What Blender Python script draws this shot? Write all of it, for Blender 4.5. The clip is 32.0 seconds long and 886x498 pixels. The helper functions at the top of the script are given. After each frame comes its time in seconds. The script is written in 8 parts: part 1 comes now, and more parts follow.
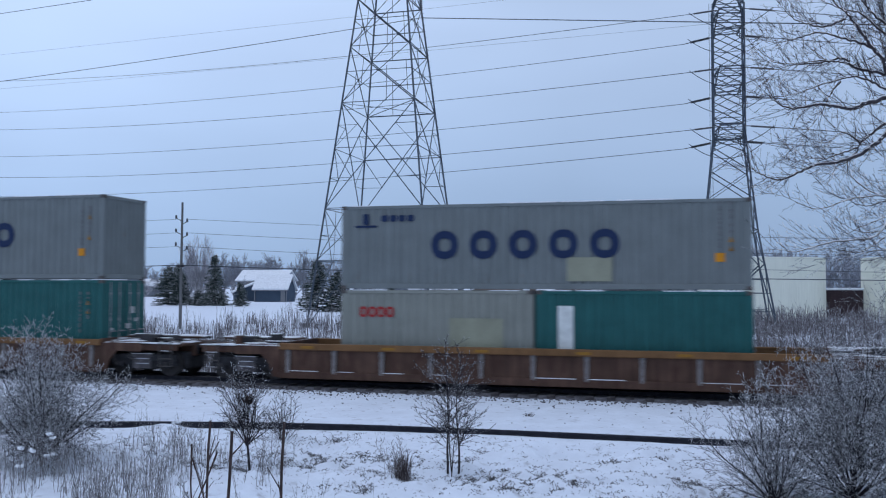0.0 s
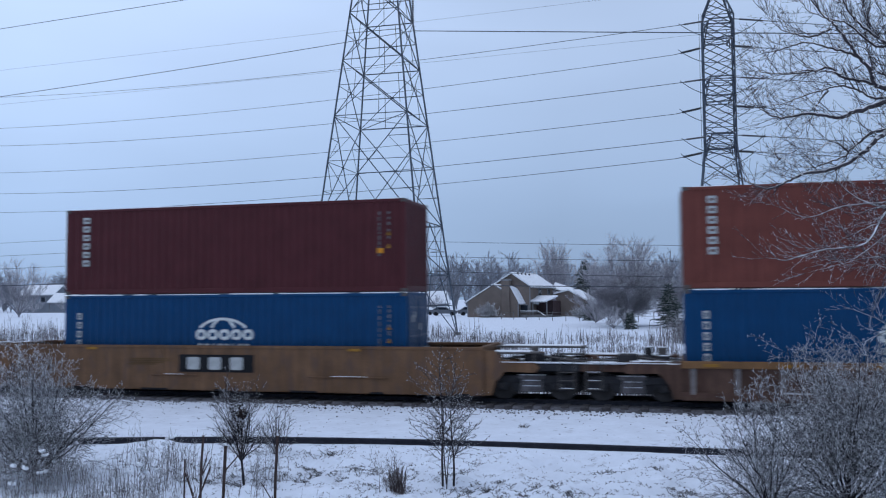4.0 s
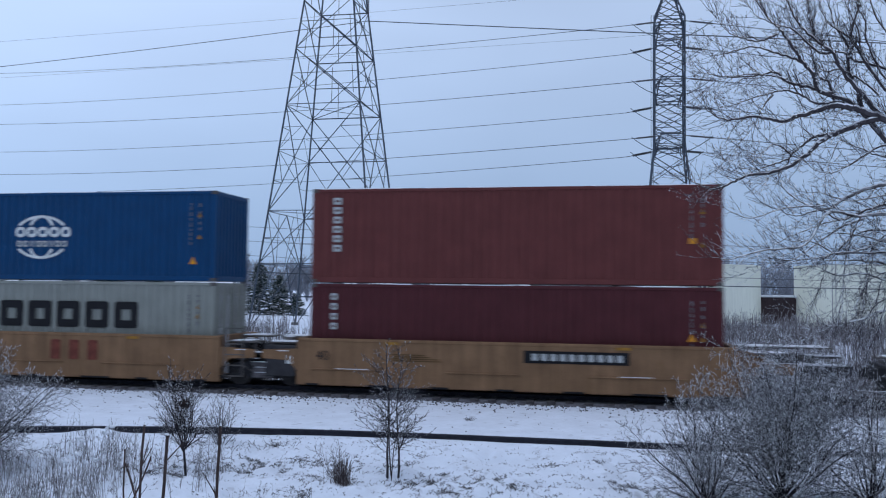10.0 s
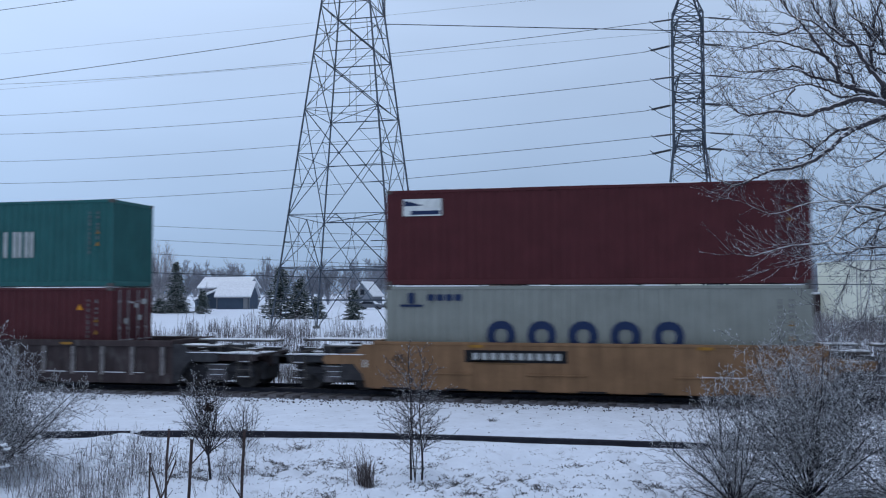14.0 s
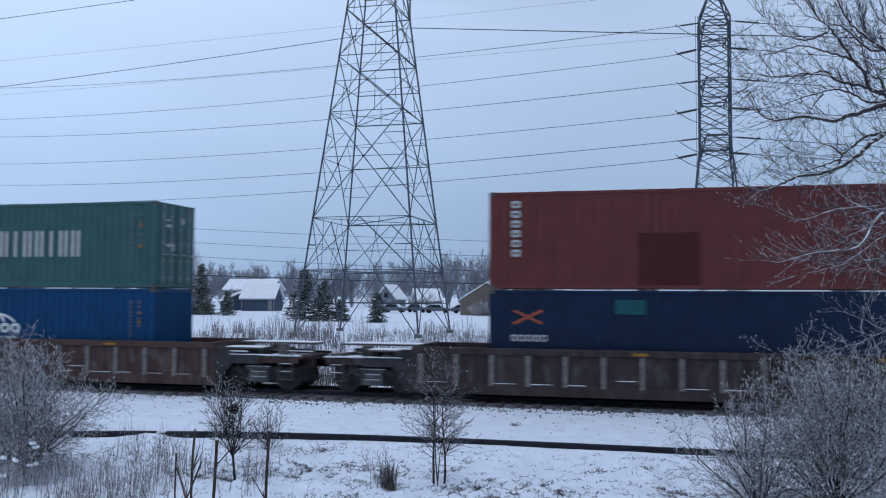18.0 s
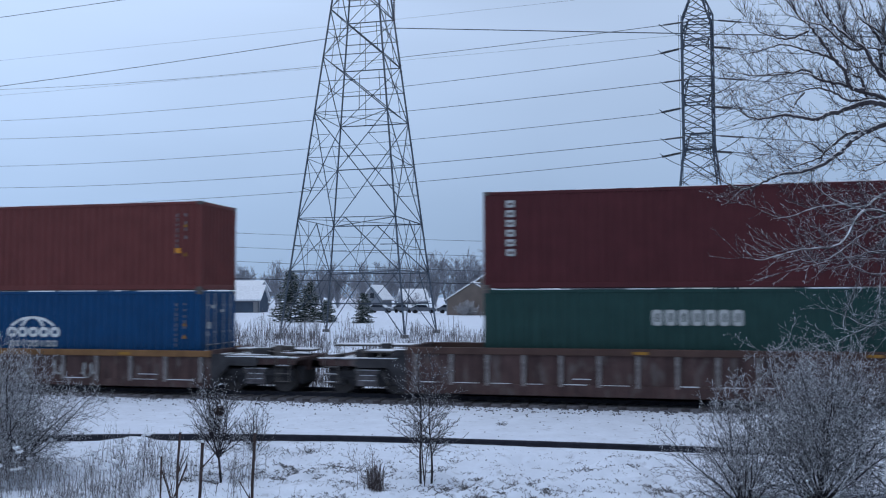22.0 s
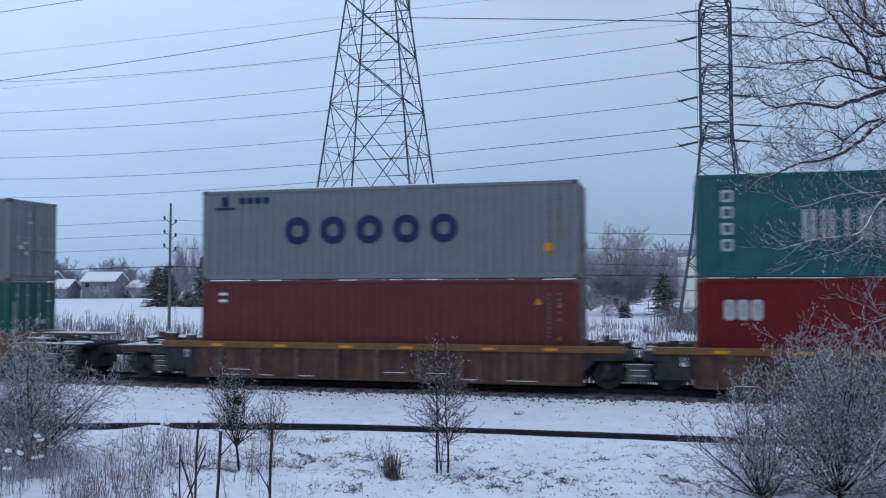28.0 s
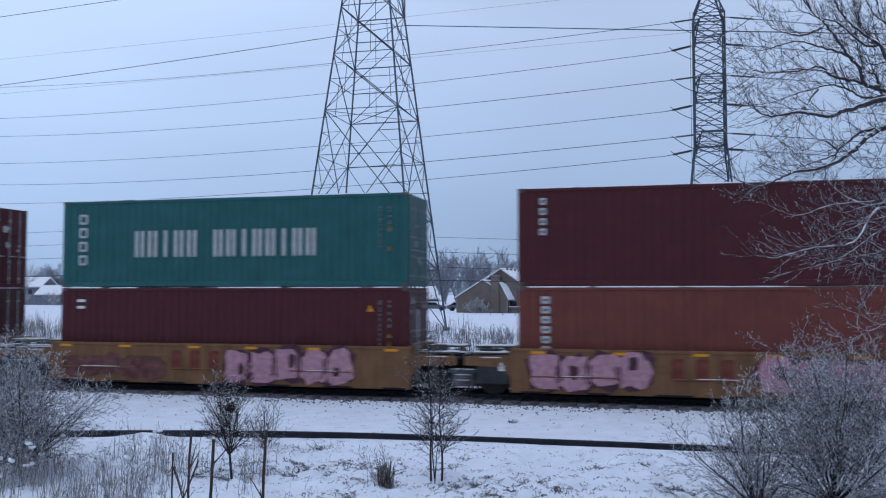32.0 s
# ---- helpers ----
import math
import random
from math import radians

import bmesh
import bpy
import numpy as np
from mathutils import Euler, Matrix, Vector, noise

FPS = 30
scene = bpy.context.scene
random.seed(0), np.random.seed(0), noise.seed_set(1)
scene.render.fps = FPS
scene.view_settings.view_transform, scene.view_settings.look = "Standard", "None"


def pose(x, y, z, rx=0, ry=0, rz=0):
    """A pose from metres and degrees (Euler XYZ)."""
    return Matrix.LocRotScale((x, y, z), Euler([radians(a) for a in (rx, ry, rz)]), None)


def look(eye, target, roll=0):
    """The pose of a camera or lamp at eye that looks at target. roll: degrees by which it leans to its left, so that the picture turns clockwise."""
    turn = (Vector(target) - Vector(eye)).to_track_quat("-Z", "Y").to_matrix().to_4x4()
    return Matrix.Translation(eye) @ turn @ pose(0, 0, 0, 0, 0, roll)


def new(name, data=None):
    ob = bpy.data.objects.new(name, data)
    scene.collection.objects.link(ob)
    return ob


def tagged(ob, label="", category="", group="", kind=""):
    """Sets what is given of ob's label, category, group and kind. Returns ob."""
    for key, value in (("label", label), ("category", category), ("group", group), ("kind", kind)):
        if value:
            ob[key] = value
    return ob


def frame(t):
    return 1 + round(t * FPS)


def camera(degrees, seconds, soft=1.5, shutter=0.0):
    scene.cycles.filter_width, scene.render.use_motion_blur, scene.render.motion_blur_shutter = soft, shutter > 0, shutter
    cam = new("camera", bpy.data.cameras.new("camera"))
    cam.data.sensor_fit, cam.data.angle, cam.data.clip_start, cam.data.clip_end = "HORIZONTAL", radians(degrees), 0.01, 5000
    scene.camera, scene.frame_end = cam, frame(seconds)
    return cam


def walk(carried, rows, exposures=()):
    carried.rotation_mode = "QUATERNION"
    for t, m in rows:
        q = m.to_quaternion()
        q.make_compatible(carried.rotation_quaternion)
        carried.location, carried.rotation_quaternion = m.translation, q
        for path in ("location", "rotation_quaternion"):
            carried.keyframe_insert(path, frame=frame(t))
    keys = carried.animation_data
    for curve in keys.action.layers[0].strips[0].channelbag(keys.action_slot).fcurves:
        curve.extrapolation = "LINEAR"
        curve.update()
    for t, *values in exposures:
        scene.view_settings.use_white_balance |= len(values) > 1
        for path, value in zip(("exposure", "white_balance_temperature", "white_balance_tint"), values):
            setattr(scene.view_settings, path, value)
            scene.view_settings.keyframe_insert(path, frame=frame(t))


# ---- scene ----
# Eye of the hand-held camera, 3 m above the rails; x runs along the track, y away from it.
EYE = Vector((0.0, 0.0, 3.0))
SWAY = [  # seconds, sway in metres, turn to the left, tilt up, lean
    (0, -0.032, 0.017, 0.004, 15.03, 2.51, 0.17),
    (0.5, -0.007, -0.007, 0.009, 15.06, 2.61, 0.00),
    (1, -0.003, -0.017, 0.012, 15.02, 2.68, 0.09),
    (1.5, -0.006, -0.010, 0.008, 14.96, 2.72, -0.04),
    (2, -0.001, -0.011, 0.004, 14.97, 2.94, -0.09),
    (2.5, -0.003, -0.002, -0.003, 14.80, 3.10, -0.27),
    (3, 0.000, -0.015, 0.003, 14.61, 3.13, -0.42),
    (3.5, 0.001, -0.002, 0.006, 14.70, 3.30, -0.50),
    (5.5, -0.004, 0.007, -0.002, 14.35, 3.22, -0.11),
    (6, -0.003, 0.010, 0.001, 14.45, 3.22, -0.19),
    (6.5, -0.007, 0.004, -0.004, 14.49, 3.23, -0.12),
    (7, -0.014, 0.006, 0.004, 14.42, 3.06, 0.04),
    (7.5, -0.006, 0.012, -0.001, 14.54, 3.02, 0.04),
    (8, -0.010, 0.006, 0.001, 14.31, 3.07, 0.12),
    (8.5, -0.004, 0.004, 0.006, 13.47, 3.09, 0.36),
    (9, -0.011, 0.021, -0.001, 12.44, 2.96, 0.67),
    (9.5, 0.003, 0.016, -0.001, 11.70, 2.75, 0.66),
    (10, 0.014, 0.002, 0.006, 11.38, 2.81, 0.65),
    (10.5, 0.006, 0.007, 0.005, 11.66, 3.06, 0.48),
    (11, 0.015, 0.003, 0.003, 12.14, 3.08, 0.22),
    (11.5, 0.012, 0.005, -0.001, 12.41, 3.20, 0.15),
    (12, 0.014, 0.012, -0.000, 12.48, 3.14, 0.13),
    (12.5, 0.011, 0.001, 0.002, 12.61, 2.86, 0.01),
    (13, 0.001, 0.016, -0.004, 12.50, 2.80, -0.04),
    (13.5, 0.004, 0.006, -0.002, 12.53, 2.74, -0.06),
    (14, -0.002, 0.023, -0.006, 12.68, 2.92, -0.12),
    (14.5, 0.011, 0.009, -0.003, 12.92, 3.02, -0.15),
    (16.5, -0.000, -0.006, -0.001, 13.48, 2.99, -0.13),
    (17, -0.002, -0.006, 0.000, 14.04, 2.97, -0.04),
    (17.5, -0.003, -0.005, -0.000, 14.42, 2.96, 0.12),
    (18, -0.001, -0.008, 0.002, 14.24, 3.14, 0.32),
    (18.5, -0.005, -0.015, 0.003, 13.95, 3.13, 0.39),
    (19, 0.008, -0.016, 0.003, 13.51, 3.21, 0.38),
    (19.5, 0.005, -0.013, 0.002, 13.23, 3.48, 0.47),
    (20, 0.012, -0.014, 0.002, 13.18, 3.27, 0.32),
    (20.5, 0.005, -0.006, -0.004, 13.23, 2.92, 0.33),
    (21, 0.007, 0.005, -0.005, 13.05, 3.02, 0.13),
    (21.5, 0.002, 0.003, -0.005, 13.14, 3.10, -0.03),
    (22, 0.010, -0.011, 0.003, 13.31, 3.14, -0.14),
    (22.5, 0.015, -0.007, -0.002, 13.27, 3.00, -0.24),
    (23, -0.011, 0.007, -0.010, 13.30, 2.84, -0.16),
    (23.5, 0.003, -0.017, 0.003, 13.40, 2.75, -0.17),
    (24, 0.033, -0.050, 0.008, 13.50, 2.61, -0.15),
    (24.5, 0.005, -0.008, -0.006, 13.50, 2.51, -0.01),
    (25, -0.004, 0.003, -0.006, 13.75, 2.52, 0.02),
    (25.5, -0.002, -0.006, -0.005, 13.96, 2.59, -0.00),
    (27.5, 0.013, -0.029, 0.001, 14.24, 2.44, -0.17),
    (28, 0.005, -0.013, -0.002, 14.35, 2.49, -0.17),
    (28.5, 0.005, -0.014, -0.004, 14.34, 2.55, -0.20),
    (29, -0.010, 0.007, -0.009, 14.35, 2.61, -0.19),
    (29.5, -0.004, 0.012, -0.009, 14.34, 2.73, -0.13),
    (30, -0.007, 0.018, -0.003, 14.42, 2.84, -0.03),
    (30.5, -0.014, 0.026, -0.007, 14.37, 3.08, 0.00),
    (31, -0.021, 0.027, 0.002, 14.25, 3.24, 0.04),
    (31.5, -0.012, 0.008, 0.008, 14.08, 3.07, 0.07),
    (32, -0.010, 0.005, 0.001, 13.96, 2.98, 0.01),
]


def aim(dx, dy, dz, turn, tilt, lean):
    a, b = radians(turn), radians(tilt)
    eye = EYE + Vector((dx, dy, dz))
    return look(eye, eye + Vector((-math.sin(a) * math.cos(b), math.cos(a) * math.cos(b), math.sin(b))), lean)


cam = camera(53.96, 32.0, soft=1.15, shutter=0.3)
# the clip's white balance drifts a little towards green after ten seconds
walk(cam, [(r[0], aim(*r[1:])) for r in SWAY], [(0, 0, 6500, 10), (10, 0, 6500, 10), (11, 0, 6570, 6.5), (12, 0, 6630, 8), (14, 0, 6620, 8), (25.5, 0, 6600, 8.5), (29, 0, 6600, 8.5), (30.5, 0, 6560, 10), (32, 0, 6550, 11)])

# Train: how far it has rolled, and where the rear end of each stack stands at 0 s.
ROLLED = [(0, 0.00), (1, 15.32), (2, 31.37), (3, 47.39), (6, 94.09), (7, 109.92), (8, 125.66), (9, 141.52), (10, 157.41), (11, 173.27), (12, 189.12), (13, 204.99), (14, 220.86), (17, 268.21), (18, 283.98), (19, 299.74), (20, 315.48), (21, 331.14), (22, 346.79), (23, 362.37), (24, 377.92), (25, 393.60), (28, 440.26), (29, 455.75), (30, 470.76), (31, 486.20), (32, 501.64)]
STACK = dict(A=-10.18, B=-31.03, C=-46.84, D=-62.68, E=-83.07, F=-102.44, G=-121.84, H=-145.18, I=-166.67, J=-182.07, K=-197.49, L=-212.93, M=-228.40, N=-249.95, O=-269.50, P=-289.04, Q=-312.48, R=-332.10, S=-351.58, T=-373.06, U=-392.59, V=-408.23, W=-423.78, X=-439.37, Y=-454.91, Z=-474.58, AA=-490.19, AB=-505.71, AC=-521.32, AD=-536.95)

# ---- light ----
world = bpy.data.worlds.new("overcast")
scene.world = world
world.use_nodes = True
wn, wl = world.node_tree.nodes, world.node_tree.links
wn.clear()
sky = wn.new("ShaderNodeTexSky")
sky.sky_type, sky.sun_disc = "NISHITA", False
sky.sun_elevation, sky.sun_rotation = radians(35), radians(200)
sky_dim = wn.new("ShaderNodeMixRGB")
sky_dim.blend_type, sky_dim.inputs[0].default_value, sky_dim.inputs[2].default_value = "MULTIPLY", 1.0, (0.1, 0.1, 0.1, 1)
wl.new(sky.outputs[0], sky_dim.inputs[1])
wc = wn.new("ShaderNodeTexCoord")
ws = wn.new("ShaderNodeSeparateXYZ")
wl.new(wc.outputs["Generated"], ws.inputs[0])
wr = wn.new("ShaderNodeValToRGB")  # cloud deck: deeper blue near the horizon, paler overhead
wr.color_ramp.elements[0].position, wr.color_ramp.elements[0].color = 0.0, (0.26, 0.38, 0.59, 1)
wr.color_ramp.elements[1].position, wr.color_ramp.elements[1].color = 0.9, (0.575, 0.69, 0.95, 1)
for at, col in ((0.10, (0.305, 0.43, 0.65, 1)), (0.30, (0.445, 0.58, 0.83, 1))):
    wr.color_ramp.elements.new(at).color = col
wl.new(ws.outputs[2], wr.inputs[0])
wno = wn.new("ShaderNodeTexNoise")
wno.inputs["Scale"].default_value, wno.inputs["Detail"].default_value = 1.6, 3
wmap = wn.new("ShaderNodeMapping")
wmap.inputs["Scale"].default_value = (1, 1, 3.5)
wl.new(wc.outputs["Generated"], wmap.inputs[0])
wl.new(wmap.outputs[0], wno.inputs["Vector"])
wnr = wn.new("ShaderNodeMapRange")
wnr.inputs[1].default_value, wnr.inputs[2].default_value = 0.3, 0.7
wnr.inputs[3].default_value, wnr.inputs[4].default_value = 0.90, 1.08
wl.new(wno.outputs[0], wnr.inputs[0])
wmul = wn.new("ShaderNodeMixRGB")
wmul.blend_type, wmul.inputs[0].default_value = "MULTIPLY", 1.0
wl.new(wr.outputs[0], wmul.inputs[1])
wl.new(wnr.outputs[0], wmul.inputs[2])
wmix = wn.new("ShaderNodeMixRGB")
wmix.inputs[0].default_value = 0.97
wl.new(sky_dim.outputs[0], wmix.inputs[1])
wx = wn.new("ShaderNodeMapRange")  # the deck is brighter towards the left
wx.inputs[1].default_value, wx.inputs[2].default_value, wx.inputs[3].default_value, wx.inputs[4].default_value = -0.12, -0.62, 1.0, 1.36
wl.new(ws.outputs[0], wx.inputs[0])
wside = wn.new("ShaderNodeMixRGB")
wside.blend_type, wside.inputs[0].default_value = "MULTIPLY", 1.0
wl.new(wmul.outputs[0], wside.inputs[1])
wl.new(wx.outputs[0], wside.inputs[2])
wl.new(wside.outputs[0], wmix.inputs[2])
wb = wn.new("ShaderNodeBackground")
wb.inputs[1].default_value = 1.0
wo = wn.new("ShaderNodeOutputWorld")
wl.new(wmix.outputs[0], wb.inputs[0])
wl.new(wb.outputs[0], wo.inputs[0])

sun = new("sun", bpy.data.lights.new("sun", "SUN"))
sun.data.energy, sun.data.angle, sun.data.color = 0.35, radians(60), (1.0, 0.98, 0.96)
sun.matrix_world = look((0, 0, 60), (14, 4, 0))
scene.view_settings.exposure = 0.0


# ---- materials ----
def mat(name, col, rough=0.6, metal=0.0, var=0.2, scale=1.5, fine=25.0, bump=0.15, streak=0.0, dirt=None, dirt_at=0.62, snow=0.0, snow_at=0.35, flecks=6.0):
    """Paint, steel, bark or cloth: base colour with broad and fine mottling, vertical streaks, dirt patches, and snow on faces that look up."""
    m = bpy.data.materials.new(name)
    m.use_nodes = True
    n, l = m.node_tree.nodes, m.node_tree.links
    b = n["Principled BSDF"]
    b.inputs["Metallic"].default_value = metal
    b.inputs["Specular IOR Level"].default_value = 0.5 if rough < 0.4 else 0.14
    tc = n.new("ShaderNodeTexCoord")

    def noise_node(s, detail=4, stretch=None):
        t = n.new("ShaderNodeTexNoise")
        t.inputs["Scale"].default_value, t.inputs["Detail"].default_value = s, detail
        if stretch:
            mp = n.new("ShaderNodeMapping")
            mp.inputs["Scale"].default_value = stretch
            l.new(tc.outputs["Object"], mp.inputs[0])
            l.new(mp.outputs[0], t.inputs["Vector"])
        else:
            l.new(tc.outputs["Object"], t.inputs["Vector"])
        return t.outputs[0]

    def span(v, a, c, lo=0.3, hi=0.7):
        r = n.new("ShaderNodeMapRange")
        r.inputs[1].default_value, r.inputs[2].default_value, r.inputs[3].default_value, r.inputs[4].default_value = lo, hi, a, c
        l.new(v, r.inputs[0])
        return r.outputs[0]

    def mix(kind, fac, a, c):
        x = n.new("ShaderNodeMixRGB")
        x.blend_type = kind
        for v, i in ((fac, 0), (a, 1), (c, 2)):
            if hasattr(v, "links"):
                l.new(v, x.inputs[i])
            else:
                x.inputs[i].default_value = v if i == 0 else (*v, 1)
        return x.outputs[0]

    c = mix("MULTIPLY", 1.0, col, span(noise_node(scale), 1 - var, 1 + var))
    f = noise_node(fine, 3)
    c = mix("MULTIPLY", 1.0, c, span(f, 1 - var * 0.5, 1 + var * 0.5))
    if streak:
        c = mix("MULTIPLY", 1.0, c, span(noise_node(1.0, 3, (9, 9, 0.35)), 1 - streak, 1 + streak * 0.6))
    if dirt:
        c = mix("MIX", span(noise_node(scale * 1.7, 6, (1.6, 1.6, 0.6)), 0, 0.75, dirt_at, dirt_at + 0.14), c, dirt)
    rg = span(f, rough - 0.08, min(1, rough + 0.1))
    if snow:
        ge = n.new("ShaderNodeNewGeometry")
        sp = n.new("ShaderNodeSeparateXYZ")
        l.new(ge.outputs["Normal"], sp.inputs[0])
        up = span(sp.outputs[2], 0, snow, snow_at, snow_at + 0.3)
        br = span(noise_node(flecks, 4), 0.25 if flecks < 10 else 0.05, 1.0, 0.38, 0.58)
        mm = n.new("ShaderNodeMath")
        mm.operation = "MULTIPLY"
        l.new(up, mm.inputs[0])
        l.new(br, mm.inputs[1])
        c = mix("MIX", mm.outputs[0], c, (0.82, 0.84, 0.87))
    l.new(c, b.inputs["Base Color"])
    l.new(rg, b.inputs["Roughness"])
    if bump:
        bp = n.new("ShaderNodeBump")
        bp.inputs["Strength"].default_value, bp.inputs["Distance"].default_value = bump, 0.02
        l.new(f, bp.inputs["Height"])
        l.new(bp.outputs[0], b.inputs["Normal"])
    return m


PAINT = {
    "grey": mat("grey_container_paint", (0.17, 0.191, 0.192), 0.5, var=0.08, streak=0.060, dirt=(0.19, 0.10, 0.055), dirt_at=0.68),
    "pale": mat("pale_grey_container_paint", (0.235, 0.245, 0.218), 0.5, var=0.08, streak=0.050, dirt=(0.21, 0.125, 0.07), dirt_at=0.69),
    "teal": mat("teal_container_paint", (0.023, 0.104, 0.102), 0.45, var=0.12, streak=0.090, dirt=(0.015, 0.09, 0.075), dirt_at=0.62),
    "green": mat("green_container_paint", (0.025, 0.092, 0.078), 0.45, var=0.12, streak=0.070, dirt=(0.03, 0.1, 0.07), dirt_at=0.66),
    "jade": mat("jade_green_container_paint", (0.025, 0.155, 0.133), 0.45, var=0.10, streak=0.060, dirt=(0.03, 0.13, 0.11), dirt_at=0.66),
    "moss": mat("moss_green_container_paint", (0.042, 0.106, 0.104), 0.5, var=0.12, streak=0.070, dirt=(0.06, 0.09, 0.06), dirt_at=0.66),
    "bottle": mat("bottle_green_container_paint", (0.018, 0.05, 0.045), 0.45, var=0.12, streak=0.060),
    "maroon": mat("maroon_container_paint", (0.078, 0.02, 0.023), 0.5, var=0.12, streak=0.070, dirt=(0.06, 0.02, 0.02), dirt_at=0.68),
    "oxide": mat("oxide_red_container_paint", (0.156, 0.048, 0.037), 0.5, var=0.12, streak=0.070, dirt=(0.13, 0.04, 0.03), dirt_at=0.68),
    "rust": mat("rust_red_container_paint", (0.126, 0.036, 0.033), 0.5, var=0.12, streak=0.070, dirt=(0.09, 0.03, 0.025), dirt_at=0.68),
    "red": mat("bright_red_container_paint", (0.144, 0.0132, 0.015), 0.5, var=0.12, streak=0.060),
    "brown": mat("red_brown_container_paint", (0.073, 0.031, 0.03), 0.5, var=0.12, streak=0.070),
    "blue": mat("blue_container_paint", (0.0025, 0.045, 0.125), 0.42, var=0.10, streak=0.050, dirt=(0.01, 0.04, 0.12), dirt_at=0.68),
    "navy": mat("navy_container_paint", (0.005, 0.0135, 0.037), 0.42, var=0.12, streak=0.050),
    "ink": mat("ink_blue_container_paint", (0.008, 0.019, 0.046), 0.45, var=0.16, streak=0.060, dirt=(0.02, 0.03, 0.06), dirt_at=0.66),
}
WHITE = mat("white_lettering_paint", (0.62, 0.64, 0.62), 0.6, var=0.15, scale=4)
DARKBLUE = mat("dark_blue_lettering_paint", (0.016, 0.03, 0.078), 0.6, var=0.1)
BLACK = mat("black_paint", (0.012, 0.012, 0.014), 0.6, var=0.2)
REDPAINT = mat("red_marking_paint", (0.32, 0.03, 0.032), 0.6, var=0.1)
OXBLOOD = mat("faded_red_lettering_paint", (0.14, 0.04, 0.028), 0.7, var=0.3, scale=5)
AMBER = mat("amber_reflector", (0.6, 0.24, 0.02), 0.4, var=0.15)
DULLAMBER = mat("grimy_amber_reflector", (0.26, 0.13, 0.025), 0.6, var=0.3, scale=3)
SKYBLUE = mat("light_blue_emblem_paint", (0.035, 0.22, 0.31), 0.5, var=0.08)
GOLD = mat("gold_lettering_paint", (0.55, 0.36, 0.05), 0.6, var=0.1)
PATCH = mat("dark_red_touch_up_paint", (0.062, 0.014, 0.014), 0.55, var=0.08)
SLATE = mat("slate_blue_patch_paint", (0.03, 0.05, 0.06), 0.6, var=0.15)
SLATEGREEN = mat("faded_teal_patch_paint", (0.012, 0.075, 0.085), 0.6, var=0.2)
CREAM = mat("cream_patch_paint", (0.27, 0.275, 0.205), 0.6, var=0.12)
PINK = mat("pink_spray_paint", (0.4, 0.21, 0.25), 0.6, var=0.25, scale=6)
PLUM = mat("plum_spray_paint", (0.07, 0.03, 0.04), 0.6, var=0.3, scale=5)
SILVER = mat("silver_spray_paint", (0.33, 0.34, 0.335), 0.5, var=0.25, scale=6)
OLIVE = mat("dark_green_spray_paint", (0.05, 0.075, 0.05), 0.6, var=0.3, scale=6)
CASTING = mat("grimy_corner_casting", (0.10, 0.09, 0.085), 0.6, var=0.3)
WELL = {
    "rib": mat("orange_brown_car_paint", (0.092, 0.052, 0.038), 0.7, var=0.25, streak=0.3, dirt=(0.06, 0.03, 0.022), dirt_at=0.52),
    "dark": mat("rusty_brown_car_paint", (0.077, 0.047, 0.044), 0.75, var=0.25, streak=0.35, dirt=(0.125, 0.108, 0.102), dirt_at=0.54),
    "yellow": mat("weathered_yellow_car_paint", (0.168, 0.087, 0.043), 0.65, var=0.18, streak=0.22, dirt=(0.17, 0.085, 0.035), dirt_at=0.56),
    "sooty": mat("sooty_brown_car_paint", (0.05, 0.037, 0.037), 0.75, var=0.25, streak=0.35, dirt=(0.095, 0.085, 0.085), dirt_at=0.55),
    "web": mat("rusty_brown_web_paint", (0.098, 0.057, 0.042), 0.75, var=0.25, streak=0.35, dirt=(0.05, 0.036, 0.032), dirt_at=0.54),
    "umber": mat("brown_weathered_yellow_car_paint", (0.15, 0.083, 0.046), 0.7, var=0.22, streak=0.22, dirt=(0.105, 0.066, 0.052), dirt_at=0.5),
    "mustard": mat("faded_mustard_car_paint", (0.205, 0.116, 0.062), 0.65, var=0.16, streak=0.2, dirt=(0.18, 0.1, 0.045), dirt_at=0.6),
}
SILL = {
    "rib": mat("yellow_brown_sill_paint", (0.18, 0.094, 0.042), 0.65, var=0.2, streak=0.15, dirt=(0.14, 0.07, 0.03), dirt_at=0.6),
    "dark": mat("rusty_sill_paint", (0.075, 0.045, 0.038), 0.7, var=0.2, dirt=(0.07, 0.04, 0.03), dirt_at=0.55),
}
RIBFACE = mat("dusty_grey_rib", (0.19, 0.175, 0.17), 0.8, var=0.45, scale=4, streak=0.25)
RUSTYRIB = mat("rusty_dusted_rib", (0.135, 0.10, 0.085), 0.8, var=0.5, scale=3, streak=0.3, dirt=(0.16, 0.075, 0.035), dirt_at=0.5)
STEEL = mat("grimy_dark_steel", (0.04, 0.039, 0.042), 0.8, metal=0.0, var=0.35, scale=3)
WHEELSTEEL = mat("worn_wheel_steel", (0.065, 0.06, 0.06), 0.7, metal=0.2, var=0.3)
RAILSTEEL = mat("dark_rail_steel", (0.03, 0.031, 0.04), 0.85, metal=0.0, var=0.3, scale=6)
GALV = mat("galvanised_rail", (0.33, 0.33, 0.34), 0.6, metal=0.4, var=0.2)
LATTICE = mat("weathered_galvanised_lattice", (0.088, 0.108, 0.135), 0.6, metal=0.3, var=0.2)
WIRE = mat("dark_conductor", (0.06, 0.07, 0.085), 0.6, metal=0.3, var=0.1)
GLASSINS = mat("brown_insulator_glaze", (0.05, 0.05, 0.06), 0.35, var=0.1)
